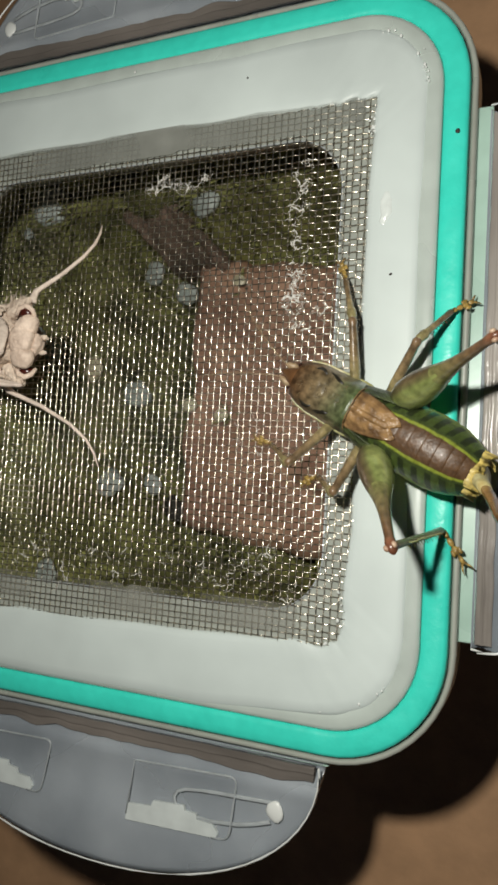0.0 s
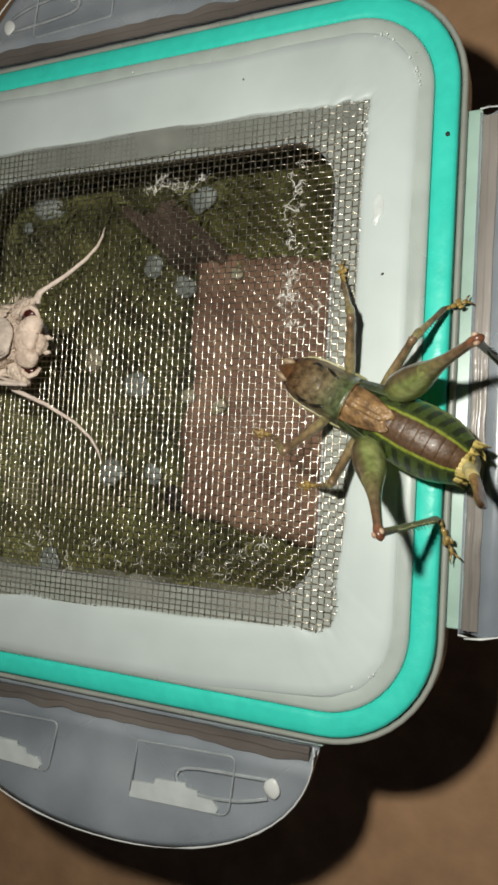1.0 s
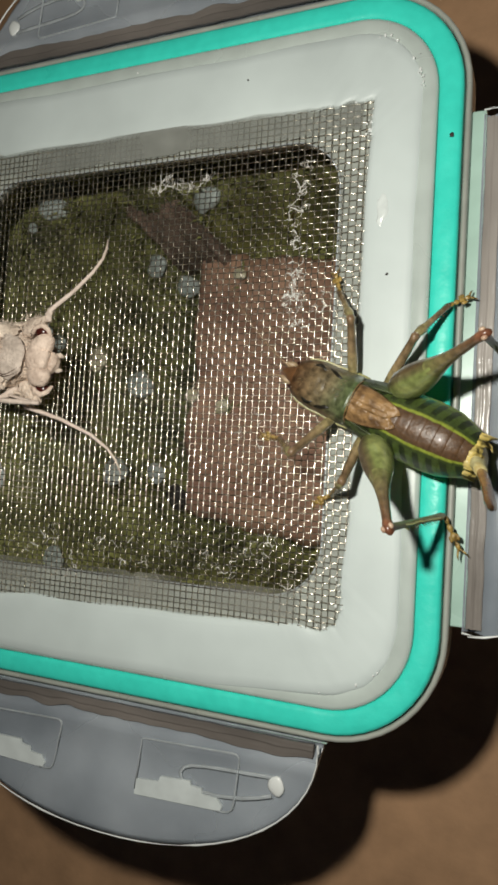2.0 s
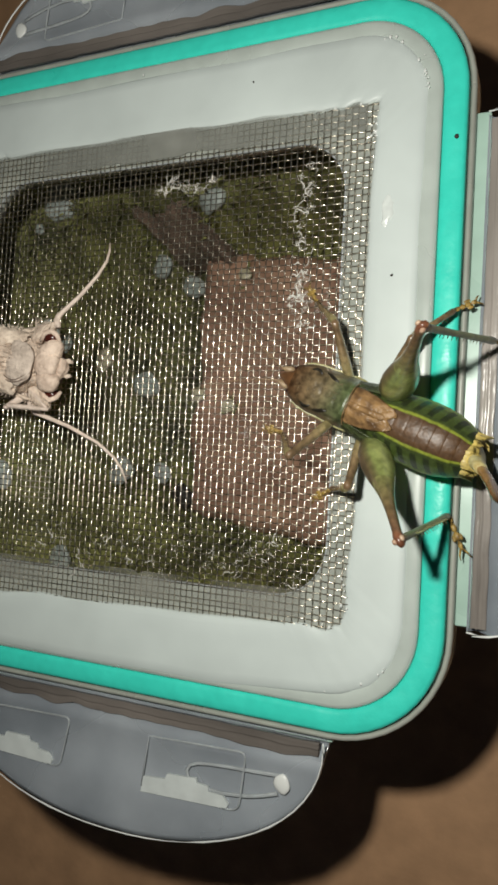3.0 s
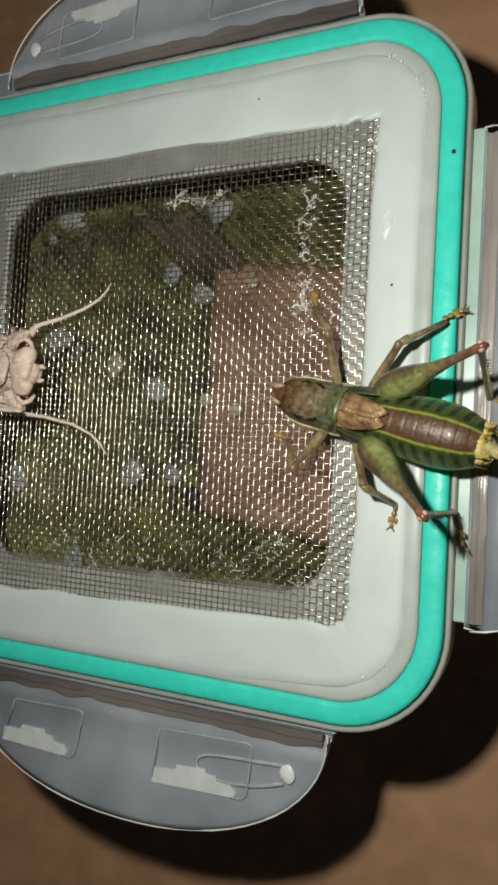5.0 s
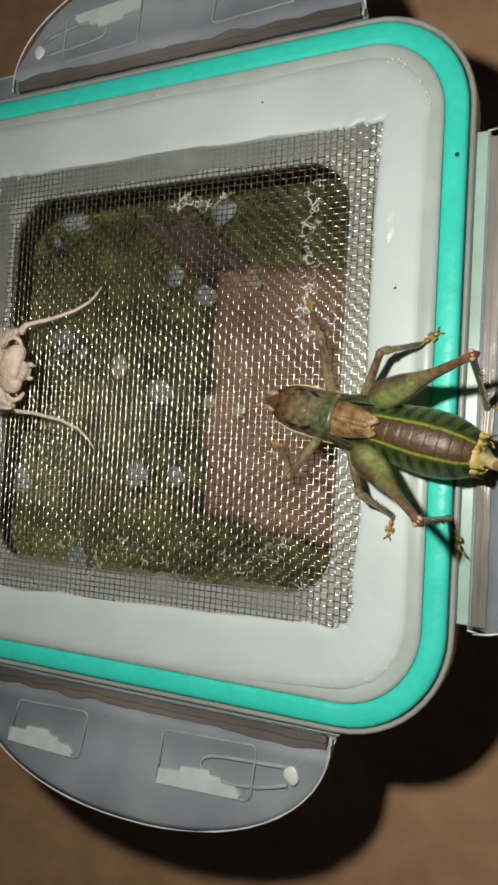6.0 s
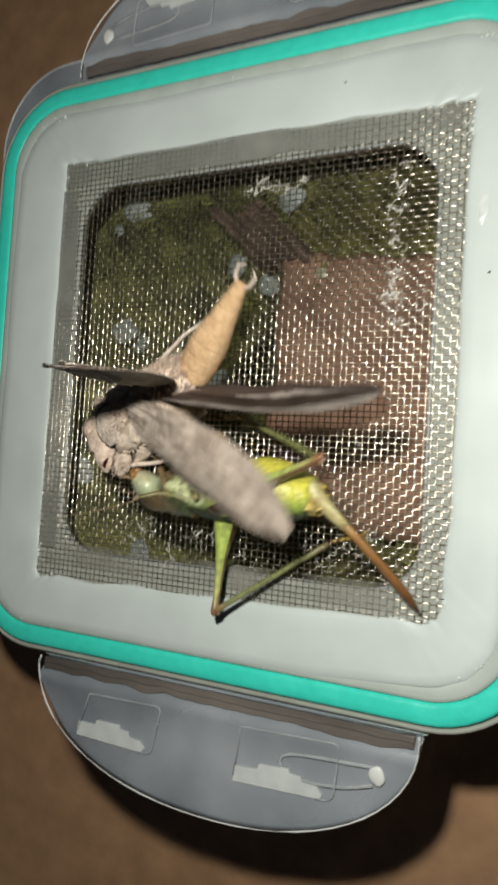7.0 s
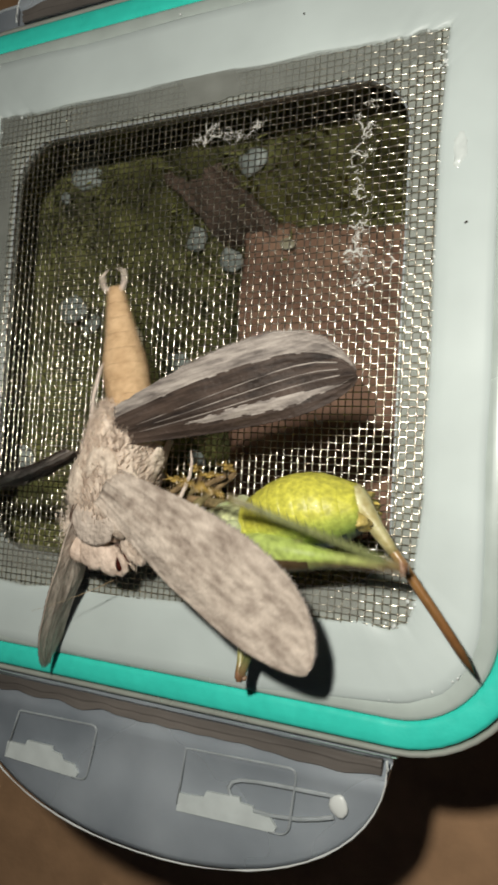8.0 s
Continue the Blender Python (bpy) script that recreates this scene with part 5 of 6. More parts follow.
                pts.append((length * u * MM, side * (lead_edge + (trail_edge - lead_edge) * v) * MM, (wing_lift(u, v, side) + 0.12) * MM))
            tube(bm, pts, [(0.07 + 0.05 * i / 11) * MM for i in range(12)], 6)
            part("vein", bm, M_WINGTIP, ob)
    return ob


WINGS = {
    "left_forewing": build_wing("forewing", 45, 14.0, M_FOREWING, M_UNDERWING, 1, "mottled grey scaly forewing"),
    "left_hindwing": build_wing("hindwing", 42, 13.0, M_HINDWING, M_HINDWING, 1, "dark brown hindwing with pale grey margin", 0.7, 9.0, 0.72),
    "right_forewing": build_wing("forewing", 45, 14.0, M_FOREWING, M_UNDERWING, -1, "mottled grey scaly forewing"),
    "right_hindwing": build_wing("hindwing", 42, 13.0, M_HINDWING, M_HINDWING, -1, "dark brown hindwing with pale grey margin", 0.7, 9.0, 0.72),
}
WING_ROOTS = {"left_forewing": (-1.0, 1.6, 6.6), "left_hindwing": (-11.0, 1.6, 4.4), "right_forewing": (-5.0, -5.2, -1.0), "right_hindwing": (-6.5, -5.2, 3.0)}


def build_antenna(side):
    bm = bmesh.new()
    pts = [(0, 0, 0), (1.1, 0.65, 0.3), (2.2, 0.9, 0.4), (3.2, 0.65, 0.4), (8, -0.8, 0.2), (13.4, -1.8, 0.1), (17.0, -1.7, 0), (19.2, -1.0, 0), (21.0, 0.1, 0)]
    k = 1.05 if side > 0 else 1.4
    tube(bm, [(x * k * MM, side * y * k * MM, z * MM) for x, y, z in pts], [0.8 * MM, 0.78 * MM, 0.7 * MM, 0.52 * MM, 0.45 * MM, 0.38 * MM, 0.32 * MM, 0.26 * MM, 0.12 * MM], 9)
    return part("antenna", bm, M_MLEG, moth, "long pale antenna")


ANTENNAE = {"left": build_antenna(1), "right": build_antenna(-1)}
M_HIPS = {"F": (6.0, 4.0, -3.5), "M": (1.0, 4.6, -4.0), "H": (-8.0, 4.2, -3.6)}


def build_moth_leg(q):
    f = lathe([(x * q, r, z) for x, r, z in ((-0.5, 0.6, 0), (0, 0.95, 0), (3, 1.05, 0), (7, 0.85, 0), (9.4, 0.7, 0), (10.2, 0.4, 0))], 12, 0.8)
    t = lathe([(x * q, r, z) for x, r, z in ((-0.3, 0.5, 0), (0.3, 0.7, 0), (4, 0.72, 0), (9, 0.55, 0), (10.6, 0.4, 0))], 12, 0.8)
    tube(t, [(8.5 * q * MM, 0, -0.3 * MM), (10.5 * q * MM, 0.5 * MM, -1.3 * MM)], [0.16 * MM, 0.03 * MM], 5)
    s = lathe([(x * q, r, z) for x, r, z in ((-0.2, 0.3, 0), (1, 0.42, 0), (3, 0.36, 0), (5, 0.32, 0), (8, 0.26, 0), (9.4, 0.22, -0.2), (10, 0.05, -0.5))], 9)
    return (part("thigh", f, M_MLEG, moth), part("shin", t, M_MLEG, moth), part("foot", s, M_MLEG, moth))


LEG_SIZE = {"F": 1.0, "M": 1.1, "H": 1.35}
MOTH_LEGS = {(k, side): build_moth_leg(LEG_SIZE[k]) for k in "FMH" for side in (1, -1)}


# ---- small things: fibres caught in the screen, grit on the seal, lichen in the box ----
def build_fibres(name, label, spots, seed, thick=1.0):
    """Frayed white threads in little tufts, lying on the screen."""
    rnd = random.Random(seed)
    bm = bmesh.new()
    for x, y, spread, count in spots:
        for _ in range(count):
            p = Vector((x + rnd.gauss(0, spread), y + rnd.gauss(0, spread), 0.55))
            a = rnd.uniform(0, 2 * math.pi)
            pts = [p * MM]
            for _ in range(rnd.randint(3, 7)):
                a += rnd.gauss(0, 1.0)
                p = p + Vector((math.cos(a), math.sin(a), rnd.gauss(0, 0.06))) * rnd.uniform(0.25, 0.65)
                p.z = min(1.0, max(0.45, p.z))
                pts.append(p * MM)
            tube(bm, pts, thick * rnd.choice((0.016, 0.024, 0.035, 0.07)) * MM, 5)
    ob = part(name, bm, M_FIBRE)
    ob.location.z = LID
    tagged(ob, label, "fibres", kind="stuff")


build_fibres("fibre_tuft", "frayed white fibres caught in the wire screen", [(36.0, 38 - 2.1 * i, 0.7, 3 + (5 if i in (2, 4, 10, 11, 12, 13) else 0)) for i in range(16)] + [(40, 9, 1.6, 10), (36, 12, 1.2, 10)], 1, 1.7)
build_fibres("fibre_tuft", "frayed white fibres stuck near the window's edge", [(2.0 + 1.9 * i, 36.6 + 1.1 * math.sin(i * 0.9) + 0.12 * i, 0.6, 7) for i in range(8)], 2)
build_fibres("fibre_tuft", "white fibre scraps along the window's lower edge", [(-24 + 6.3 * i, -41 + 2.6 * math.sin(i * 2.3), 1.3, 7) for i in range(11)] + [(30, -38, 2.5, 14), (27, -14, 2.4, 9)], 3)


def build_grit():
    bm = bmesh.new()
    r = bmesh.ops.create_icosphere(bm, subdivisions=2, radius=0.00042)
    for v in r["verts"]:
        v.co *= 1 + 0.3 * wobble(v.co.x, v.co.y, v.co.z, 3000)
        v.co.z *= 0.5
    grit = part("grit", bm, M_GRIT_HOLLOW)
    tagged(grit, "dark speck of grit on the turquoise seal", "grit", "grit on the lid")
    grit.matrix_basis = pose(0.0648, 0.0402, LID + 0.0008)
    for x, y, z, k in ((0.0542, 0.0152, 0.0011, 0.55), (0.0572, 0.0558, 0.0011, 0.4), (0.0235, 0.0572, 0.0011, 0.45), (0.0452, 0.0405, 0.0011, 0.3)):
        c = copy_thing(grit, pose(x, y, LID + z, 0, 0, x * 9000))
        c.scale = (k, k * 1.3, k)
        tagged(c, "tiny dark speck of grit on the white sealant")


build_grit()


def build_lichen():
    """Pale rounded patches on the moss and bark; the bright ones stand in for glints."""
    for n, (x, y, z, r) in enumerate(LICHENS_AND_GLINTS):
        bm = bmesh.new()
        ball(bm, (0, 0, 0), (r * 1.25, r * 1.05, r * 0.5), 26, 12)
        for v in bm.verts:
            v.co *= 1 + 0.25 * wobble(v.co.x + n, v.co.y, v.co.z, 300) + 0.12 * wobble(v.co.x + n, v.co.y, v.co.z, 1500)
        bright = n in (6, 8, 12, 15)
        ob = part("lichen", bm, M_GLINT if bright else M_LICHEN)
        ob.matrix_basis = pose(x, y, z + 0.0012, 0, 0, 47 * n)
        tagged(ob, "small glossy cream fleck standing in for a glint" if bright else "small pale grey lichen cushion on the moss", "lichen", "lichen cushions")


build_lichen()


def build_dark_hollow():
    # flattened dark clump in place of a shaded hollow in the bark
    bm = bmesh.new()
    ball(bm, (0, 0, 0), (0.0030, 0.0036, 0.0016), 20, 12)
    for v in bm.verts:
        v.co *= 1 + 0.3 * wobble(v.co.x, v.co.y, v.co.z, 350) + 0.15 * wobble(v.co.x, v.co.y, v.co.z, 1200)
    hollow_clump = part("dark_hollow", bm, M_GRIT_HOLLOW)
    hollow_clump.matrix_basis = pose(-0.0165, -0.0305, 0.0330, 0, 0, 30)
    tagged(hollow_clump, "dark clump standing in for a shaded hollow at the bark's edge", "soil")


build_dark_hollow()


# ---- what moves ----
def facing(origin, forward, dorsal):
    """The pose of a thing at origin that heads forward with its back towards dorsal."""
    x = Vector(forward).normalized()
    z = Vector(dorsal)
    z = (z - x * z.dot(x)).normalized()
    y = z.cross(x)
    m = Matrix((x, y, z)).transposed().to_4x4()
    m.translation = origin
    return m


def over_lid(p):
    return Vector((p[0] * MM, p[1] * MM, LID + p[2] * MM))


def chain(hip, lengths, dirs, back):
    """Poses, in the thing's space, of leg pieces joined end to end."""
    out, p = [], Vector(hip) * MM
    for l, d in zip(lengths, dirs):
        d = Vector(d).normalized()
        up = Vector(back)
        if abs(up.normalized().dot(d)) > 0.97:
            up = Vector((1, 0, 0.3))
        out.append(facing(p, d, up))
        p = p + d * l * MM
    return out


def lead(hip, lengths, targets, m):
    """Directions of leg pieces that reach for places in the world."""
    inv = m.inverted()
    p, dirs = Vector(hip) * MM, []
    for l, target in zip(lengths, targets):
        d = (inv @ over_lid(target) - p).normalized()
        dirs.append(d)
        p = p + d * l * MM
    return dirs


def eased(rows):
    """Rows with more of them in between where a thing turns fast, so that it turns the short way."""
    out = [rows[0]]
    for (t0, a), (t1, b) in zip(rows, rows[1:]):
        qa, qb = a.to_quaternion(), b.to_quaternion()
        angle = qa.rotation_difference(qb).angle
        n = 1 + int(min(angle, 2 * math.pi - angle) / radians(62))
        for k in range(1, n):
            m = qa.slerp(qb, k / n).to_matrix().to_4x4()
            m.translation = a.translation.lerp(b.translation, k / n)
            out.append((t0 + (t1 - t0) * k / n, m))
        out.append((t1, b))
    return out


def motions():
    # seconds, place over the lid's middle in millimetres, heading, back
    KATYDID_ROWS = [
        (0, (51.0, -10.1, 7.4), (-0.891, 0.454, -0.028), (0, 0, 1)),
        (0.5, (51.0, -9.1, 7.4), (-0.898, 0.439, -0.029), (0, 0, 1)),
        (1.0, (51.4, -9.5, 7.4), (-0.899, 0.436, -0.028), (0, 0, 1)),
        (1.7, (51.9, -9.5, 7.4), (-0.913, 0.407, -0.028), (0, 0, 1)),
        (2.8, (49.2, -9.6, 7.4), (-0.932, 0.361, -0.028), (0, 0, 1)),
        (3.0, (50.0, -9.9, 7.4), (-0.930, 0.367, -0.028), (0, 0, 1)),
        (3.2, (51.3, -11.3, 7.4), (-0.950, 0.311, -0.028), (0, 0, 1)),
        (3.5, (53.7, -12.4, 7.4), (-0.980, 0.197, -0.029), (0, 0, 1)),
        (4.0, (54.4, -12.2, 7.4), (-0.985, 0.172, -0.028), (0, 0, 1)),
        (4.5, (49.3, -11.2, 7.4), (-0.974, 0.225, -0.025), (0, 0, 1)),
        (4.7, (48.2, -10.6, 7.4), (-0.976, 0.217, -0.023), (0, 0, 1)),
        (5.8, (47.9, -9.5, 7.4), (-0.968, 0.249, -0.024), (0, 0, 1)),
        (6.0, (46.1, -10.9, 7.4), (-0.974, 0.227, -0.022), (0, 0, 1)),
        (6.1, (42.4, -11.9, 7.4), (-0.976, 0.218, -0.022), (0, -0.1, 1)),
        (6.2, (-30.3, -21.9, 9.0), (-1.000, 0.017, 0.000), (0, -0.85, 0.5)),
        (6.3, (-20.8, -31.9, 9.0), (-0.971, -0.239, 0.000), (0, -0.7, -0.7)),
        (6.4, (-26.0, -31.1, 9.0), (-0.985, -0.170, 0.000), (0, -0.7, -0.7)),
        (6.5, (-28.7, -32.4, 9.0), (-1.000, 0.027, 0.000), (0, -0.7, -0.7)),
        (6.6, (-30.7, -40.8, 9.0), (-0.996, 0.090, 0.000), (0, -0.7, -0.7)),
        (6.7, (-16.2, -33.9, 9.0), (-0.980, -0.201, 0.000), (0, -0.75, -0.65)),
        (6.8, (-16.5, -36.2, 9.0), (-0.953, -0.304, 0.000), (0, -0.75, -0.65)),
        (6.9, (-8.3, -38.5, 9.0), (-0.986, -0.169, 0.000), (0, -0.75, -0.65)),
        (7.0, (-1.2, -30.0, 9.0), (-0.999, -0.048, 0.000), (0, -0.84, -0.54)),
        (7.1, (2.2, -29.4, 9.0), (-0.999, -0.040, 0.000), (0, -0.84, -0.54)),
        (7.2, (9.8, -25.6, 9.0), (-0.993, -0.121, 0.000), (0, -0.84, -0.54)),
        (7.3, (17.1, -22.5, 9.0), (-1.000, 0.011, 0.000), (0, -0.84, -0.54)),
        (7.4, (18.8, -27.8, 9.0), (-0.980, -0.199, 0.000), (0, -0.84, -0.54)),
        (7.5, (16.8, -35.8, 9.0), (-0.968, -0.251, 0.000), (0, -0.80, -0.60)),
        (7.6, (17.3, -38.0, 9.0), (-0.973, -0.232, 0.000), (0, -0.80, -0.60)),
        (7.8, (16.7, -39.2, 9.0), (-0.944, -0.330, 0.000), (0, -0.82, -0.57)),
        (8.0, (16.5, -38.8, 9.0), (-0.964, -0.264, 0.000), (0, -0.82, -0.57)),
    ]
    body = [(t, facing(over_lid(p), f, d)) for t, p, f, d in KATYDID_ROWS]
    walk(katydid, eased(body))
    stance = dict(body)
    # seconds, knee, ankle, toe in millimetres over the lid
    LEG_ROWS = {
        "FU": [
            (0, (49.4, 5.8, 7.0), (46.4, 14.3, 2.6), (44.9, 18.0, 1.0)),
            (0.5, (50.1, 7.6, 8.5), (46.4, 14.8, 2.6), (45.0, 18.6, 1.0)),
            (1.7, (51.1, 6.8, 9.5), (47.1, 13.0, 2.6), (45.7, 18.8, 1.0)),
            (2.8, (45.8, 6.2, 10.0), (40.2, 9.6, 2.6), (36.9, 13.6, 1.0)),
            (3.5, (45.5, 3.2, 7.0), (38.9, 9.2, 2.6), (36.6, 13.6, 1.0)),
            (4.0, (45.8, 4.0, 8.0), (39.5, 9.2, 2.6), (36.5, 13.8, 1.0)),
            (4.7, (44.1, 6.9, 10.0), (38.9, 10.8, 2.6), (37.4, 14.3, 1.0)),
            (6.0, (42.2, 6.6, 10.5), (37.7, 11.1, 2.6), (36.6, 14.0, 1.0)),
            (6.1, (41.2, 4.8, 10.5), (37.6, 10.0, 2.6), (36.7, 13.3, 1.0)),
        ],
        "FL": [
            (0, (39.8, -19.8, 9.5), (34.1, -16.0, 2.6), (29.3, -14.7, 1.0)),
            (0.5, (39.5, -19.1, 10.0), (34.5, -15.1, 2.6), (29.6, -14.5, 1.0)),
            (1.7, (40.7, -19.0, 10.5), (35.4, -15.7, 2.6), (29.8, -14.8, 1.0)),
            (2.8, (38.9, -20.0, 10.5), (35.0, -15.9, 2.6), (29.5, -14.9, 1.0)),
            (3.5, (41.2, -21.8, 8.0), (34.5, -16.8, 2.6), (28.6, -14.8, 1.0)),
            (4.0, (41.4, -21.8, 7.0), (35.0, -15.5, 2.6), (29.4, -15.1, 1.0)),
            (4.7, (39.0, -21.9, 9.5), (34.9, -15.8, 2.6), (30.2, -15.1, 1.0)),
            (6.0, (37.7, -22.4, 9.5), (33.7, -16.3, 2.6), (28.9, -15.5, 1.0)),
            (6.1, (36.7, -23.1, 9.5), (31.8, -17.5, 2.6), (28.8, -15.6, 1.0)),
        ],
        "MU": [
            (0, (61.1, 1.3, 9.0), (65.3, 7.5, 2.6), (67.8, 9.2, 1.0)),
            (0.5, (62.0, 2.1, 9.5), (65.7, 8.4, 2.6), (68.3, 9.7, 1.0)),
            (1.7, (62.3, 1.9, 9.0), (66.1, 8.4, 2.6), (68.7, 9.9, 1.0)),
            (2.8, (59.7, 2.8, 8.5), (65.4, 8.1, 2.6), (68.2, 9.9, 1.0)),
            (3.5, (61.7, 2.2, 9.0), (65.9, 8.6, 2.6), (68.8, 9.9, 1.0)),
            (4.0, (62.4, 2.0, 10.0), (65.5, 8.0, 2.6), (68.1, 10.0, 1.0)),
            (4.7, (59.1, 3.0, 8.0), (65.7, 8.2, 2.6), (69.0, 9.8, 1.0)),
            (6.0, (54.8, 1.4, 11.0), (59.8, 3.7, 2.6), (63.1, 6.4, 1.0)),
            (6.1, (52.8, 2.9, 10.5), (58.7, 3.8, 2.6), (62.5, 6.1, 1.0)),
        ],
        "ML": [
            (0, (48.6, -24.2, 10.5), (43.1, -21.3, 2.6), (40.0, -22.6, 1.0)),
            (0.5, (49.0, -23.9, 11.0), (43.9, -22.3, 2.6), (40.3, -21.9, 1.0)),
            (1.7, (50.2, -24.4, 11.5), (46.2, -25.8, 2.6), (42.8, -27.2, 1.0)),
            (2.8, (50.2, -24.8, 11.0), (45.3, -25.9, 2.6), (42.0, -27.7, 1.0)),
            (3.2, (51.6, -26.7, 11.0), (46.2, -26.2, 2.6), (42.9, -27.7, 1.0)),
            (3.5, (53.9, -27.0, 1.5), (59.4, -34.7, 2.6), (58.3, -41.0, 1.0)),
            (4.0, (55.8, -27.1, 8.5), (59.7, -34.3, 2.6), (58.7, -40.5, 1.0)),
            (4.7, (53.1, -25.8, 11.5), (56.5, -27.5, 2.6), (55.6, -33.8, 1.0)),
            (6.0, (52.6, -26.6, 11.5), (55.8, -28.4, 2.6), (54.9, -33.9, 1.0)),
            (6.1, (47.4, -27.8, 1.5), (55.5, -28.8, 2.6), (55.1, -34.3, 1.0)),
        ],
        "HU": [
            (0, (73.8, -3.2, 26.5), (77.2, -1.3, 2.6), (80.2, -2.9, 1.0)),
            (0.5, (73.3, -2.5, 27.0), (76.8, -2.4, 2.6), (79.4, -3.1, 1.0)),
            (1.7, (73.9, -2.8, 27.0), (77.1, -2.5, 2.6), (79.7, -3.2, 1.0)),
            (2.8, (72.9, -2.1, 25.5), (76.9, -2.4, 2.6), (79.6, -3.1, 1.0)),
            (3.0, (65.7, -1.8, 30.0), (74.4, 1.8, 2.6), (78.0, 1.3, 1.0)),
            (3.2, (72.8, 0.4, 27.0), (77.3, 1.8, 2.6), (80.0, 1.1, 1.0)),
            (3.5, (74.0, 0.8, 27.0), (78.4, 3.2, 2.6), (81.1, 2.5, 1.0)),
            (4.0, (74.6, 0.6, 27.0), (79.1, 2.2, 2.6), (81.8, 1.5, 1.0)),
            (4.5, (67.5, -1.2, 28.0), (75.9, -5.0, 2.6), (79.1, -5.2, 1.0)),
            (4.7, (76.0, -2.1, 27.0), (72.9, -6.4, 2.6), (75.7, -7.7, 1.0)),
            (6.0, (74.5, -2.1, 26.5), (72.1, -7.1, 2.6), (74.8, -7.6, 1.0)),
            (6.1, (71.7, -5.0, 27.5), (72.9, -6.3, 2.6), (75.1, -7.1, 1.0)),
            (6.2, (0.7, -18.9, 14.3), (26.0, -25.9, 3.0), (30.5, -26.8, 1.5)),
            (6.3, (-9.9, -17.7, 31.7), (-30.9, -28.4, 23.0), (-37.4, -28.8, 21.5)),
            (6.6, (-17.2, -25.1, 26.5), (-38.1, -37.4, 20.0), (-44.7, -39.3, 18.5)),
            (6.8, (13.7, -29.2, 14.7), (-8.9, -23.3, 6.0), (-16.1, -22.3, 4.5)),
            (6.9, (21.2, -49.5, 16.0), (36.5, -34.9, 27.5), (39.8, -33.7, 26.0)),
            (7.0, (40.0, -17.0, 20.0), (16.0, -17.0, 10.0), (6.0, -14.0, 9.0)),
            (7.2, (37.5, -13.4, 14.6), (15.4, -1.8, 11.5), (9.9, -0.5, 10.0)),
            (7.3, (41.0, -7.9, 21.5), (20.3, -12.9, 8.5), (15.2, -12.7, 7.0)),
            (7.4, (41.6, -9.1, 15.0), (19.5, -14.6, 4.5), (14.4, -14.4, 3.0)),
            (7.5, (43.5, -19.5, 20.0), (21.8, -14.0, 2.5), (16.9, -13.8, 1.2)),
            (7.6, (46.4, -30.3, 20.0), (23.2, -29.0, 10.5), (18.2, -28.3, 9.0)),
            (7.8, (44.5, -26.8, 14.9), (20.4, -21.4, 19.0), (16.4, -20.6, 17.5)),
            (8.0, (47.9, -39.8, 14.9), (22.2, -29.7, 27.5), (18.4, -29.2, 26.0)),
        ],
        "HL": [
            (0, (62.1, -30.4, 27.0), (65.0, -29.5, 2.6), (68.8, -34.8, 1.0)),
            (0.5, (62.0, -29.0, 27.0), (66.4, -28.5, 2.6), (69.4, -35.1, 1.0)),
            (1.7, (62.5, -29.1, 27.5), (66.5, -28.6, 2.6), (69.5, -35.1, 1.0)),
            (2.8, (61.7, -28.8, 27.0), (66.2, -28.7, 2.6), (69.3, -34.6, 1.0)),
            (3.0, (63.0, -30.5, 26.0), (66.1, -28.7, 2.6), (69.2, -34.7, 1.0)),
            (3.2, (64.3, -31.0, 26.5), (66.7, -28.4, 2.6), (69.1, -35.0, 1.0)),
            (3.5, (67.1, -31.3, 27.0), (66.5, -28.1, 2.6), (70.1, -36.8, 1.0)),
            (4.0, (67.3, -31.1, 27.0), (66.8, -28.1, 2.6), (69.1, -34.9, 1.0)),
            (4.7, (66.0, -28.1, 25.5), (67.3, -28.6, 2.6), (69.5, -35.4, 1.0)),
            (6.0, (64.9, -27.4, 25.0), (66.3, -28.4, 2.6), (68.6, -35.0, 1.0)),
            (6.1, (63.3, -28.1, 23.0), (65.9, -28.4, 2.6), (68.4, -35.1, 1.0)),
            (6.2, (-1.9, -35.1, 5.5), (18.1, -34.7, 13.5), (23.5, -34.3, 12.0)),
            (6.3, (-0.3, -45.7, 1.7), (30.9, -35.3, 1.5), (37.5, -34.7, 1.2)),
            (6.5, (-2.7, -43.4, 2.3), (31.3, -35.8, 1.5), (39.1, -35.0, 1.2)),
            (6.7, (2.7, -49.5, 1.5), (30.6, -35.4, 1.5), (37.1, -34.9, 1.2)),
            (6.8, (1.8, -51.5, 2.4), (28.0, -36.8, 1.5), (36.9, -35.1, 1.2)),
            (7.0, (4.8, -53.4, 8.7), (28.4, -36.3, 1.5), (36.8, -34.5, 1.2)),
            (7.2, (9.7, -46.3, 11.0), (31.8, -33.9, 4.0), (35.0, -32.7, 2.5)),
            (7.3, (21.7, -45.1, 9.0), (36.1, -30.8, 13.5), (39.4, -33.6, 12.0)),
            (7.4, (21.4, -48.7, 10.8), (34.9, -31.2, 13.5), (38.7, -33.4, 12.0)),
            (7.5, (19.2, -55.7, 11.9), (32.1, -35.8, 13.5), (34.4, -34.3, 12.0)),
            (7.6, (17.9, -58.4, 9.0), (31.0, -39.0, 13.5), (33.3, -38.0, 12.0)),
            (7.8, (22.8, -58.2, 11.5), (24.4, -49.9, 1.5), (25.6, -46.4, 1.2)),
            (8.0, (23.5, -58.3, 11.0), (31.9, -41.3, 13.5), (31.9, -39.6, 12.0)),
        ],
    }
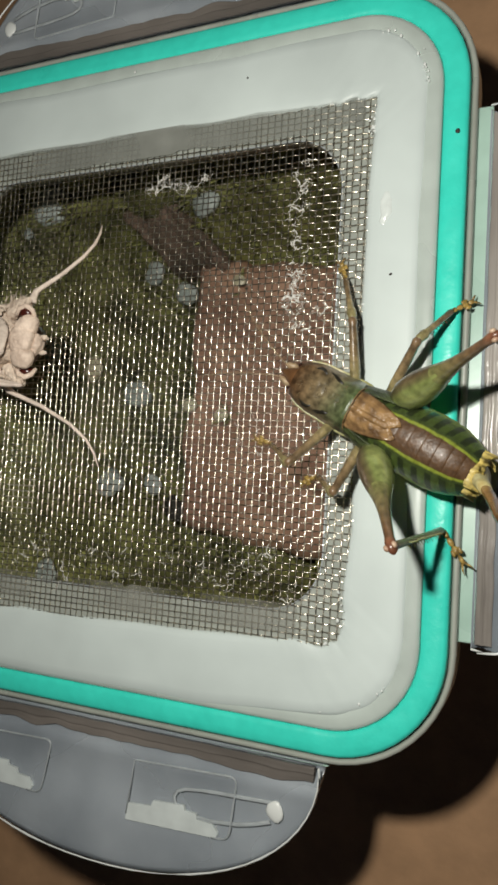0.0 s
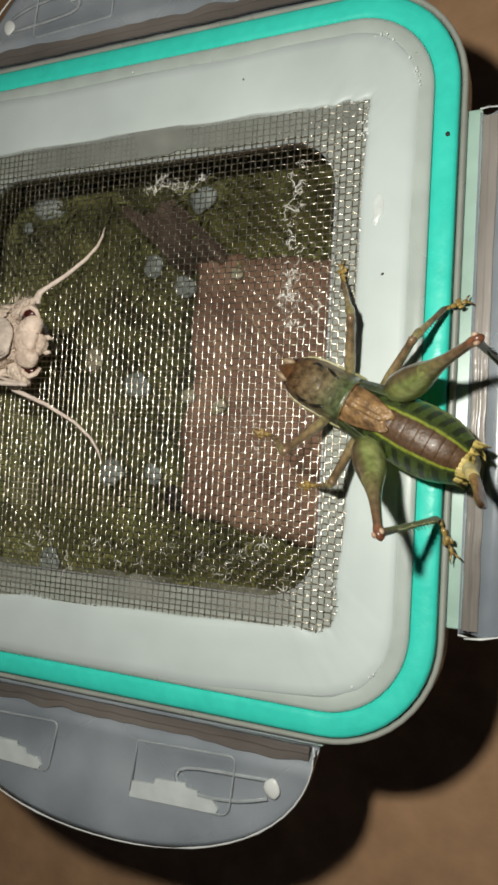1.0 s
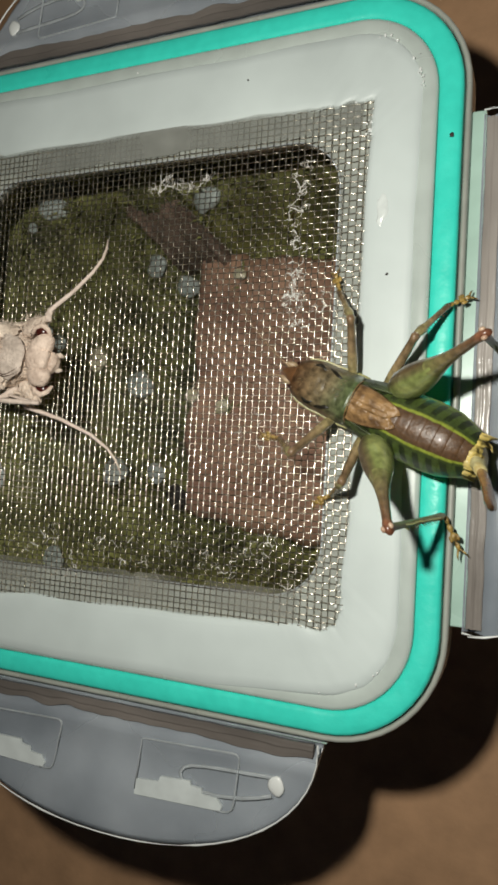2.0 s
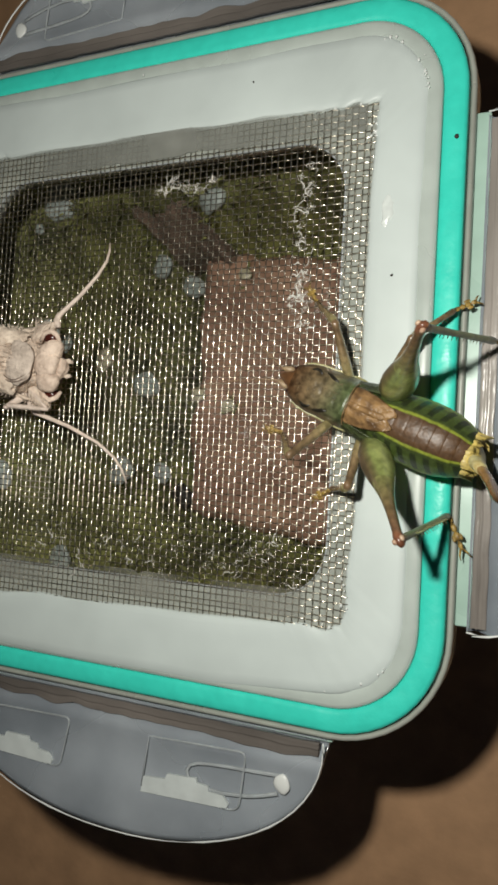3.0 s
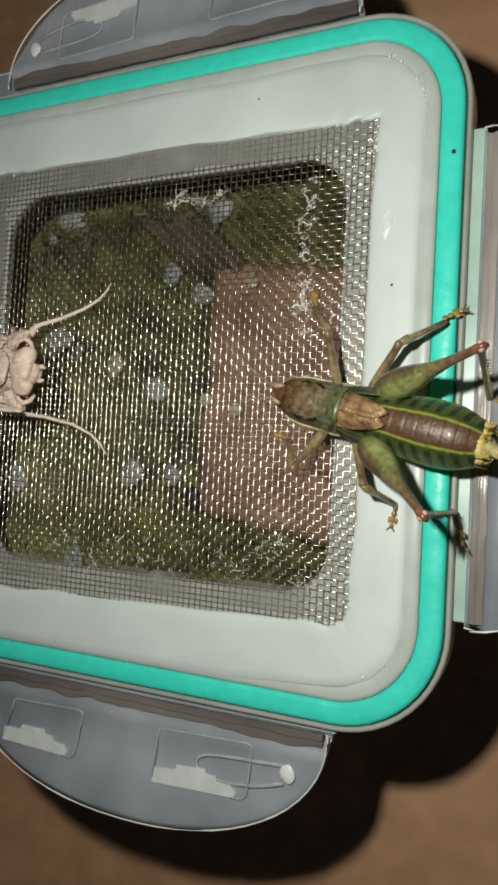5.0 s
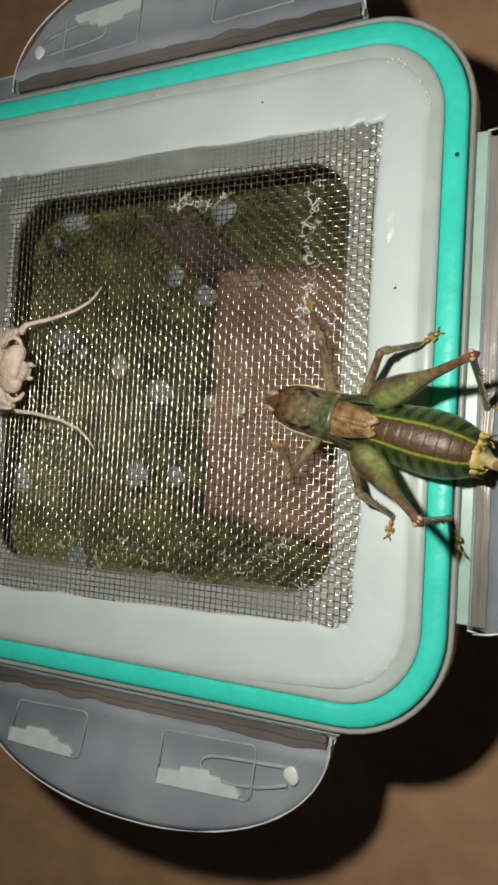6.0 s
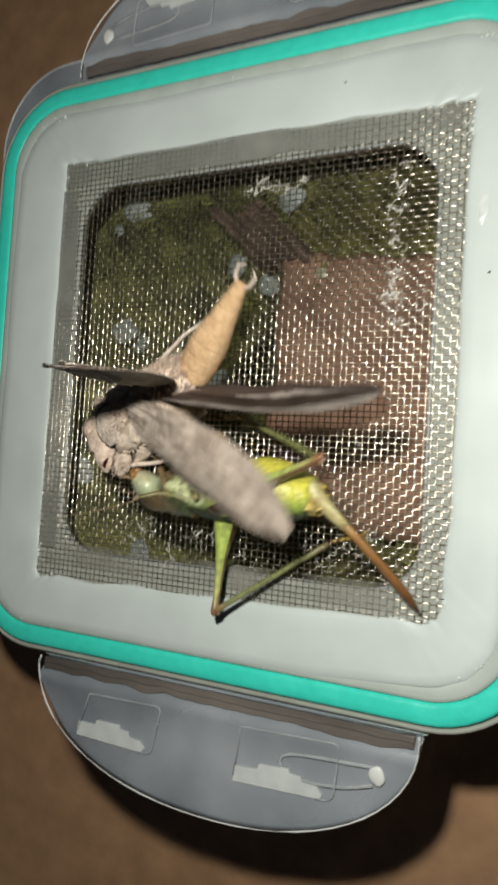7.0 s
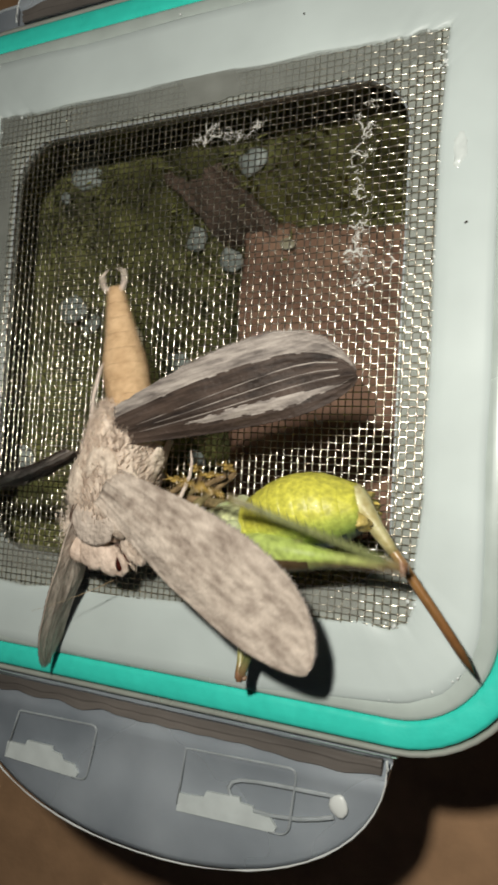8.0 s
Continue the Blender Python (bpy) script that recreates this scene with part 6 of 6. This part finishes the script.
    for name, rows in LEG_ROWS.items():
        lengths, hip = LENGTHS[name[0]], HIPS[name]
        side = 1 if hip[1] > 0 else -1
        keys = [(t, chain(hip, lengths, lead(hip, lengths, targets, stance[t]), (0, 0, 1))) for t, *targets in rows]
        drop = 0.85 if side < 0 else 0.1
        if name[0] == "F":
            for t, k in ((6.25, 0.0), (6.8, 0.2), (7.3, -0.1), (8.0, 0.1)):
                keys.append((t, chain(hip, lengths, ((0.6 + k, drop, -0.25), (-0.7, drop, -0.15), (0.6, drop, -0.2)), (0, 0, 1))))
        if name[0] == "M":
            for t, k in ((6.25, 0.0), (6.8, -0.2), (7.3, 0.2), (8.0, 0.0)):
                keys.append((t, chain(hip, lengths, ((0.7 + k, drop, -0.25), (-0.8, drop, -0.1), (0.8, drop, -0.2)), (0, 0, 1))))
        for n in range(3):
            walk(KATYDID_LEGS[name][n], eased([(t, poses[n]) for t, poses in sorted(keys, key=lambda k: k[0])]))
    # the abdomen stretches back (mm) and the ovipositor swings on it
    TAIL_ROWS = [   # seconds, stretch, place of the ovipositor's tip
        (0, 1.8, (77.1, -27.0, 35.0)),
        (1.0, 1.8, (76.7, -25.5, 35.5)),
        (1.7, 1.8, (77.2, -26.5, 35.0)),
        (2.8, 1.8, (77.1, -24.7, 35.0)),
        (3.0, 1.8, (77.7, -24.9, 35.0)),
        (3.5, 1.8, (81.5, -22.2, 35.5)),
        (4.0, 1.8, (83.4, -21.6, 35.0)),
        (4.7, 4.6, (83.0, -21.7, 34.5)),
        (6.0, 6.0, (83.2, -22.2, 34.5)),
        (6.1, 6.0, (82.2, -22.6, 33.5)),
        (6.2, 6.0, (25.3, -27.7, 4.0)),
        (6.3, 8.0, (32.9, -34.1, 13.0)),
        (6.4, 8.0, (28.3, -38.9, 1.0)),
        (6.5, 8.0, (28.1, -47.4, 1.0)),
        (6.6, 8.0, (24.1, -49.5, 13.5)),
        (6.7, 5.5, (28.6, -46.6, 1.0)),
        (6.8, 5.5, (36.0, -40.9, 1.0)),
        (6.9, 5.5, (45.7, -51.3, 1.0)),
        (7.0, 5.5, (46.3, -50.2, 3.0)),
        (7.1, 5.5, (46.0, -50.5, 1.5)),
        (7.2, 3.5, (51.9, -51.7, 6.5)),
        (7.3, 0.5, (54.0, -52.3, 8.0)),
        (7.4, 1.0, (54.3, -46.2, 1.0)),
        (7.5, 1.6, (55.9, -51.6, 1.0)),
        (7.6, 5.0, (58.0, -55.5, 1.5)),
        (7.8, 5.2, (60.3, -55.4, 7.5)),
        (8.0, 5.5, (60.0, -55.2, 8.0)),
    ]
    walk(katydid_abdomen, [(t, pose(-slide * MM, 0, 0)) for t, slide, tip in TAIL_ROWS])
    keys = []
    for t, slide, tip in TAIL_ROWS:
        root = Vector((-20.6, 0, -0.8)) * MM
        aim = stance[t].inverted() @ over_lid(tip) + Vector((slide * MM, 0, 0)) - root
        keys.append((t, facing(root, aim, (0, 0, 1))))
    walk(ovipositor, eased(keys))

    # the moth: seconds, place, heading, back
    MOTH_ROWS = [
        (0, (-30.8, 4.3, 8.0), (1.00, -0.10, 0.0), (0, 0, 1)),
        (0.5, (-30.1, 3.0, 8.0), (1.00, -0.10, 0.0), (0, 0, 1)),
        (1.0, (-30.4, 3.6, 8.0), (1.00, -0.10, 0.0), (0, 0, 1)),
        (1.7, (-28.8, 0.0, 8.0), (1.00, -0.10, 0.0), (0, 0, 1)),
        (2.8, (-27.9, -1.0, 8.0), (1.00, -0.10, 0.0), (0, 0, 1)),
        (3.0, (-27.7, -1.5, 8.0), (1.00, -0.10, 0.0), (0, 0, 1)),
        (3.5, (-27.3, -0.6, 8.0), (1.00, -0.10, 0.0), (0, 0, 1)),
        (4.0, (-28.8, -1.6, 8.0), (1.00, -0.10, 0.0), (0, 0, 1)),
        (4.5, (-36.4, -0.8, 8.0), (1.00, -0.10, 0.0), (0, 0, 1)),
        (4.7, (-37.8, -1.2, 8.0), (1.00, -0.10, 0.0), (0, 0, 1)),
        (5.8, (-42.8, -0.1, 8.0), (1.00, -0.10, 0.0), (0, 0, 1)),
        (6.0, (-43.7, 0.1, 8.0), (1.00, -0.10, 0.0), (0, 0, 1)),
        (6.1, (-43.4, -0.2, 8.0), (1.00, -0.10, 0.0), (0, 0, 1)),
        (6.2, (-49.1, 1.4, 8.0), (0.89, -0.45, 0.0), (0, 0, 1)),
        (6.3, (-42.8, -8.1, 13.5), (0.60, -0.80, 0.00), (0.1, 0.1, 1)),
        (6.4, (-32.8, -6.7, 13.5), (-0.10, -1.00, 0.00), (0.1, 0.1, 1)),
        (6.5, (-28.8, -9.9, 13.5), (-0.75, -0.63, -0.21), (0.1, 0.1, 1)),
        (6.6, (-33.0, -19.2, 13.5), (-0.70, -0.69, -0.19), (0.1, 0.1, 1)),
        (6.7, (-17.3, -12.5, 13.5), (-0.95, -0.30, -0.12), (0.1, 0.1, 1)),
        (6.8, (-16.0, -17.7, 13.5), (-0.90, -0.42, -0.11), (0.1, 0.1, 1)),
        (6.9, (-7.7, -19.6, 13.5), (-0.90, -0.43, -0.11), (0.1, 0.1, 1)),
        (7.0, (-12.5, -13.8, 13.5), (-0.85, -0.51, -0.12), (0.1, 0.1, 1)),
        (7.1, (-11.9, -13.9, 13.5), (-0.73, -0.68, -0.13), (0.1, 0.1, 1)),
        (7.2, (-0.3, -6.4, 13.5), (-0.52, -0.83, -0.20), (0.1, 0.1, 1)),
        (7.3, (4.9, -5.1, 13.5), (-0.42, -0.87, -0.24), (0.1, 0.1, 1)),
        (7.4, (4.9, -9.5, 13.5), (-0.47, -0.87, -0.16), (0.1, 0.1, 1)),
        (7.5, (0.7, -18.0, 13.5), (-0.36, -0.92, -0.17), (0.1, 0.1, 1)),
        (7.6, (0.2, -20.2, 13.5), (-0.35, -0.92, -0.17), (0.1, 0.1, 1)),
        (7.8, (2.4, -26.0, 13.5), (-0.48, -0.86, -0.16), (0.1, 0.1, 1)),
        (8.0, (-1.9, -31.4, 13.5), (-0.26, -0.95, -0.16), (0.1, 0.1, 1)),
    ]
    body = [(t, facing(over_lid(p), f, d)) for t, p, f, d in MOTH_ROWS]
    walk(moth, eased(body))
    stance = dict(body)
    WING_ROWS = [   # seconds; tips of abdomen, left forewing, left hindwing, right forewing, right hindwing
        (6.5, (-32.8, 10.9, 13.0), (-45.6, -34.1, 15.0), (-1.1, 29.7, 13.0), (-59.4, -7.3, 10.0), (-60.4, -0.0, 8.0)),
        (6.6, (-36.8, 12.9, 13.0), (-28.1, -45.4, 15.0), (5.5, 11.2, 13.0), (-62.4, -16.0, 10.0), (-63.7, -7.3, 8.0)),
        (6.7, (-1.6, 15.7, 13.0), (5.0, -43.1, 15.0), (30.3, -7.4, 13.0), (-54.5, -12.4, 10.0), (-55.3, -5.8, 8.0)),
        (6.8, (-5.8, 14.8, 13.0), (6.1, -50.6, 15.0), (31.2, -6.1, 13.0), (-42.4, -3.0, 10.0), (-43.6, -0.6, 8.0)),
        (6.9, (9.4, 9.7, 13.0), (-0.2, -64.4, 15.0), (33.7, -15.5, 13.0), (-39.5, -7.3, 10.0), (-40.7, -4.3, 8.0)),
        (7.0, (13.5, 13.0, 20.0), (17.0, -30.0, 26.0), (41.0, -10.0, 13.0), (3.0, -12.0, 58.0), (0.0, -12.0, 55.0)),
        (7.1, (6.9, 16.7, 22.0), (34.2, -18.5, 15.0), (31.4, 1.4, 13.0), (-35.5, -16.9, 10.0), (-36.6, -23.9, 8.0)),
        (7.2, (9.8, 14.1, 32.0), (55.9, -1.8, 21.0), (43.8, 15.9, 22.0), (-39.9, -47.6, 4.0), (-38.1, -46.0, 5.0)),
        (7.3, (15.4, 7.3, 36.0), (56.3, 1.5, 21.0), (44.8, 15.5, 22.0), (-40.2, -48.7, 4.0), (-37.8, -47.1, 5.0)),
        (7.4, (13.3, 3.4, 34.0), (51.7, -7.9, 21.0), (51.6, 6.9, 22.0), (-21.8, -52.8, 4.0), (-21.2, -51.5, 5.0)),
        (7.5, (18.0, 8.0, 34.0), (44.0, -32.0, 21.0), (40.0, 18.0, 22.0), (28.0, -30.0, 6.0), (26.0, -26.0, 5.0)),
        (7.6, (18.1, 8.7, 30.0), (45.1, -31.6, 21.0), (42.3, 12.2, 22.0), (4.0, -52.0, 6.0), (0.0, -47.1, 5.0)),
        (7.8, (14.1, 7.0, 20.0), (42.6, -44.4, 21.0), (50.2, -8.0, 22.0), (-18.1, -61.0, 4.0), (-25.9, -31.7, 5.0)),
        (8.0, (-3.0, 6.0, 17.0), (39.0, -56.0, 21.0), (44.0, -13.0, 22.0), (-19.9, -67.8, 4.0), (-35.7, -33.8, 5.0)),
    ]
    folded = {"left_forewing": (-1, 0.20, 0.10), "left_hindwing": (-1, 0.14, 0.02), "right_forewing": (-1, -0.20, 0.10), "right_hindwing": (-1, -0.14, 0.02)}
    # which way the wing's upper face looks, over the lid
    flat, up, right = (0.3, -0.1, 0.9), (0.0, -0.95, -0.08), (0.85, 0.0, -0.45)
    looks = {"left_forewing": {6.9: (0.85, -0.2, 0.0), 7.0: (-0.15, -0.4, 0.8), 7.1: (0.3, -0.55, 0.5), 7.2: (0.0, -0.8, 0.3), 7.3: (0.2, -0.4, 0.8), 7.4: (0.1, -0.6, 0.5)},
             "left_hindwing": {6.5: (0.15, -0.85, 0.12), 7.0: (0.1, -0.85, -0.5), 7.1: (0.1, -0.7, 0.3), 7.4: (0.0, -0.8, 0.2), 7.5: (0.5, -0.75, -0.15), 7.6: (0.45, -0.75, -0.1), 7.8: (0.2, -0.25, 0.85), 8.0: (0.2, -0.2, 0.9)},
             "right_forewing": {7.1: (0.4, -0.71, -0.3), 7.2: right, 7.3: (0.5, -0.1, 0.8), 7.4: (0.7, 0.0, 0.35), 7.5: right, 7.6: right, 7.8: (0.8, 0.0, -0.25), 8.0: (0.8, 0.0, -0.2)},
             "right_hindwing": {7.1: (0.4, -0.71, -0.3), 7.2: right, 7.3: right, 7.4: right, 7.5: right, 7.6: right, 7.8: (0.3, -0.8, -0.1), 8.0: (0.3, -0.8, -0.05)}}
    usual = {"left_forewing": flat, "left_hindwing": up, "right_forewing": (0.0, -0.9, 0.05), "right_hindwing": (0.0, -0.9, 0.0)}
    for n, name in enumerate(("left_forewing", "left_hindwing", "right_forewing", "right_hindwing")):
        origin = Vector(WING_ROOTS[name]) * MM
        side = 1 if "left" in name else -1
        keys = [(t, facing(origin, folded[name], (0, side * 0.55, 1))) for t in (0, 3.0, 6.1, 6.25, 6.38)]
        for t, *tips in WING_ROWS:
            inv, z = stance[t].inverted(), looks[name].get(t, usual[name])
            keys.append((t, facing(origin, inv @ over_lid(tips[n + 1]) - origin, inv.to_3x3() @ Vector(z))))
        walk(WINGS[name], eased(keys))
    base = Vector((-13.5, 0, -0.3)) * MM
    keys = [(t, facing(base, (-1, 0, -0.05), (0, 0, 1))) for t in (0, 6.1, 6.3)]
    for t, tip, *_ in WING_ROWS:
        inv = stance[t].inverted()
        keys.append((t, facing(base, inv @ over_lid(tip) - base, (0, 0, 1))))
    walk(moth_abdomen, eased(keys))
    ANTENNA_ROWS = {
        "left": [(0, (-6.2, 31.3, 2.0)), (1.0, (-5.6, 30.3, 2.0)), (1.7, (-4.9, 28.5, 2.0)), (3.5, (-6.3, 29.5, 2.0)), (4.0, (-9.8, 22.1, 2.0)), (4.7, (-9.4, 21.2, 2.0)), (6.0, (-9.8, 21.3, 2.0)), (6.2, (-11.1, 20.4, 2.0)), (6.3, (-16.7, 18.1, 2.0)), (6.5, (15.2, 14.1, 2.0)), (6.6, (13.5, 14.1, 2.0))],
        "right": [(0, (-3.5, -22.1, 2.0)), (1.0, (-3.7, -22.4, 2.0)), (1.7, (-2.2, -22.9, 2.0)), (3.5, (-2.8, -23.9, 2.0)), (4.0, (-2.7, -23.2, 2.0)), (4.7, (-1.9, -22.7, 2.0)), (6.0, (-3.4, -22.3, 2.0)), (6.2, (-3.1, -22.7, 2.0)), (6.3, (-25.0, -18.5, 2.0)), (6.5, (2.6, -7.5, 2.0))],
    }
    for name, rows in ANTENNA_ROWS.items():
        side = 1 if name == "left" else -1
        origin = Vector((11.2, 8.4, 1.0) if side > 0 else (4.5, -7.5, -1.5)) * MM
        keys = []
        for t, tip in rows:
            near = max((s for s in stance if s <= t))
            keys.append((t, facing(origin, stance[near].inverted() @ over_lid(tip) - origin, (0, 0, 1))))
        keys += [(t, facing(origin, (-0.85, side * 0.1, -0.2), (0, 0, 1))) for t in (6.9, 7.4, 8.0)]
        walk(ANTENNAE[name], eased(sorted(keys, key=lambda k: k[0])))
    tuck = {"F": ((-0.9, 0.1, -0.3), (0.95, -0.25, -0.05), (-0.95, 0.1, 0.05)), "M": ((-0.9, 0.0, -0.3), (0.95, -0.2, -0.1), (-0.95, 0.1, 0.0)), "H": ((0.8, -0.1, -0.3), (-0.9, -0.1, 0.0), (0.9, -0.1, 0.0))}
    # legs flung out, over the lid: seconds, directions of thigh, shin and foot
    flung = {("H", 1): ((6.5, ((1, 0.2, 0), (0.98, 0.1, -0.1), (1, 0.1, -0.1))), (6.6, ((0.8, 0.5, 0.1), (0.85, 0.5, 0), (0.85, 0.52, 0))), (7.45, ((0.8, 0.3, 0.4), (0.93, 0.3, 0), (0.93, 0.35, -0.1))),
                        (7.6, ((0.8, 0.3, 0.4), (0.93, 0.36, 0), (0.93, 0.4, -0.1))), (7.8, ((0.8, 0.4, 0.3), (0.96, 0.3, -0.1), (0.96, 0.25, -0.2)))),
             ("F", -1): ((7.2, ((-0.6, 0.4, 0.5), (-0.4, -0.85, 0.1), (0.5, -0.8, -0.1))), (7.4, ((-0.6, 0.3, 0.5), (-0.2, -0.9, 0.1), (0.6, -0.7, -0.1)))),
             ("M", 1): ((6.5, ((0.8, 0.5, 0.3), (0.92, 0.38, 0), (0.9, 0.45, -0.1))), (7.2, ((0.85, 0.2, 0.5), (0.6, -0.75, 0.0), (0.7, -0.7, -0.1))), (7.4, ((0.85, 0.1, 0.5), (0.7, -0.65, 0.0), (0.6, -0.8, -0.1))))}
    for (k, side), pieces in MOTH_LEGS.items():
        spans = tuple(v * LEG_SIZE[k] for v in (9.8, 10.4, 9.6))
        hip = (M_HIPS[k][0], side * M_HIPS[k][1], M_HIPS[k][2])
        flip = lambda dirs: [(a, side * b, c) for a, b, c in dirs]
        rest = flip(tuck[k]) if (k, side) != ("F", -1) else [(-0.2, -0.45, 0.6), (1, 0.05, -0.05), (-1, 0.1, -0.1)]
        keys = [(t, chain(hip, spans, rest, (0, 0, 1))) for t in (0, 2.9)]
        if (k, side) == ("F", -1):
            keys.append((3.4, chain(hip, spans, [(-0.75, -0.45, -0.1), (1, -0.10, -0.05), (1, 0.03, -0.12)], (0, 0, 1))))
            keys.append((4.1, chain(hip, spans, [(-0.75, -0.45, -0.1), (1, -0.10, -0.05), (1, 0.03, -0.12)], (0, 0, 1))))
        keys.append((4.6, keys[0][1]))
        keys.append((6.2, keys[0][1]))
        for t, dirs in flung.get((k, side), ()):
            near = min(stance, key=lambda v: abs(v - t))
            inv = stance[near].inverted().to_3x3()
            keys.append((t, chain(hip, spans, [inv @ Vector(d) for d in dirs], (0, 0, 1))))
        for t in (6.45, 6.8, 7.02, 7.3, 7.52, 8.0):
            if all(abs(t - f) > 0.11 for f, _ in flung.get((k, side), ())):
                keys.append((t, chain(hip, spans, flip(tuck[k]), (0, 0, 1))))
        for n in range(3):
            walk(pieces[n], eased([(t, poses[n]) for t, poses in sorted(keys, key=lambda k: k[0])]))


motions()
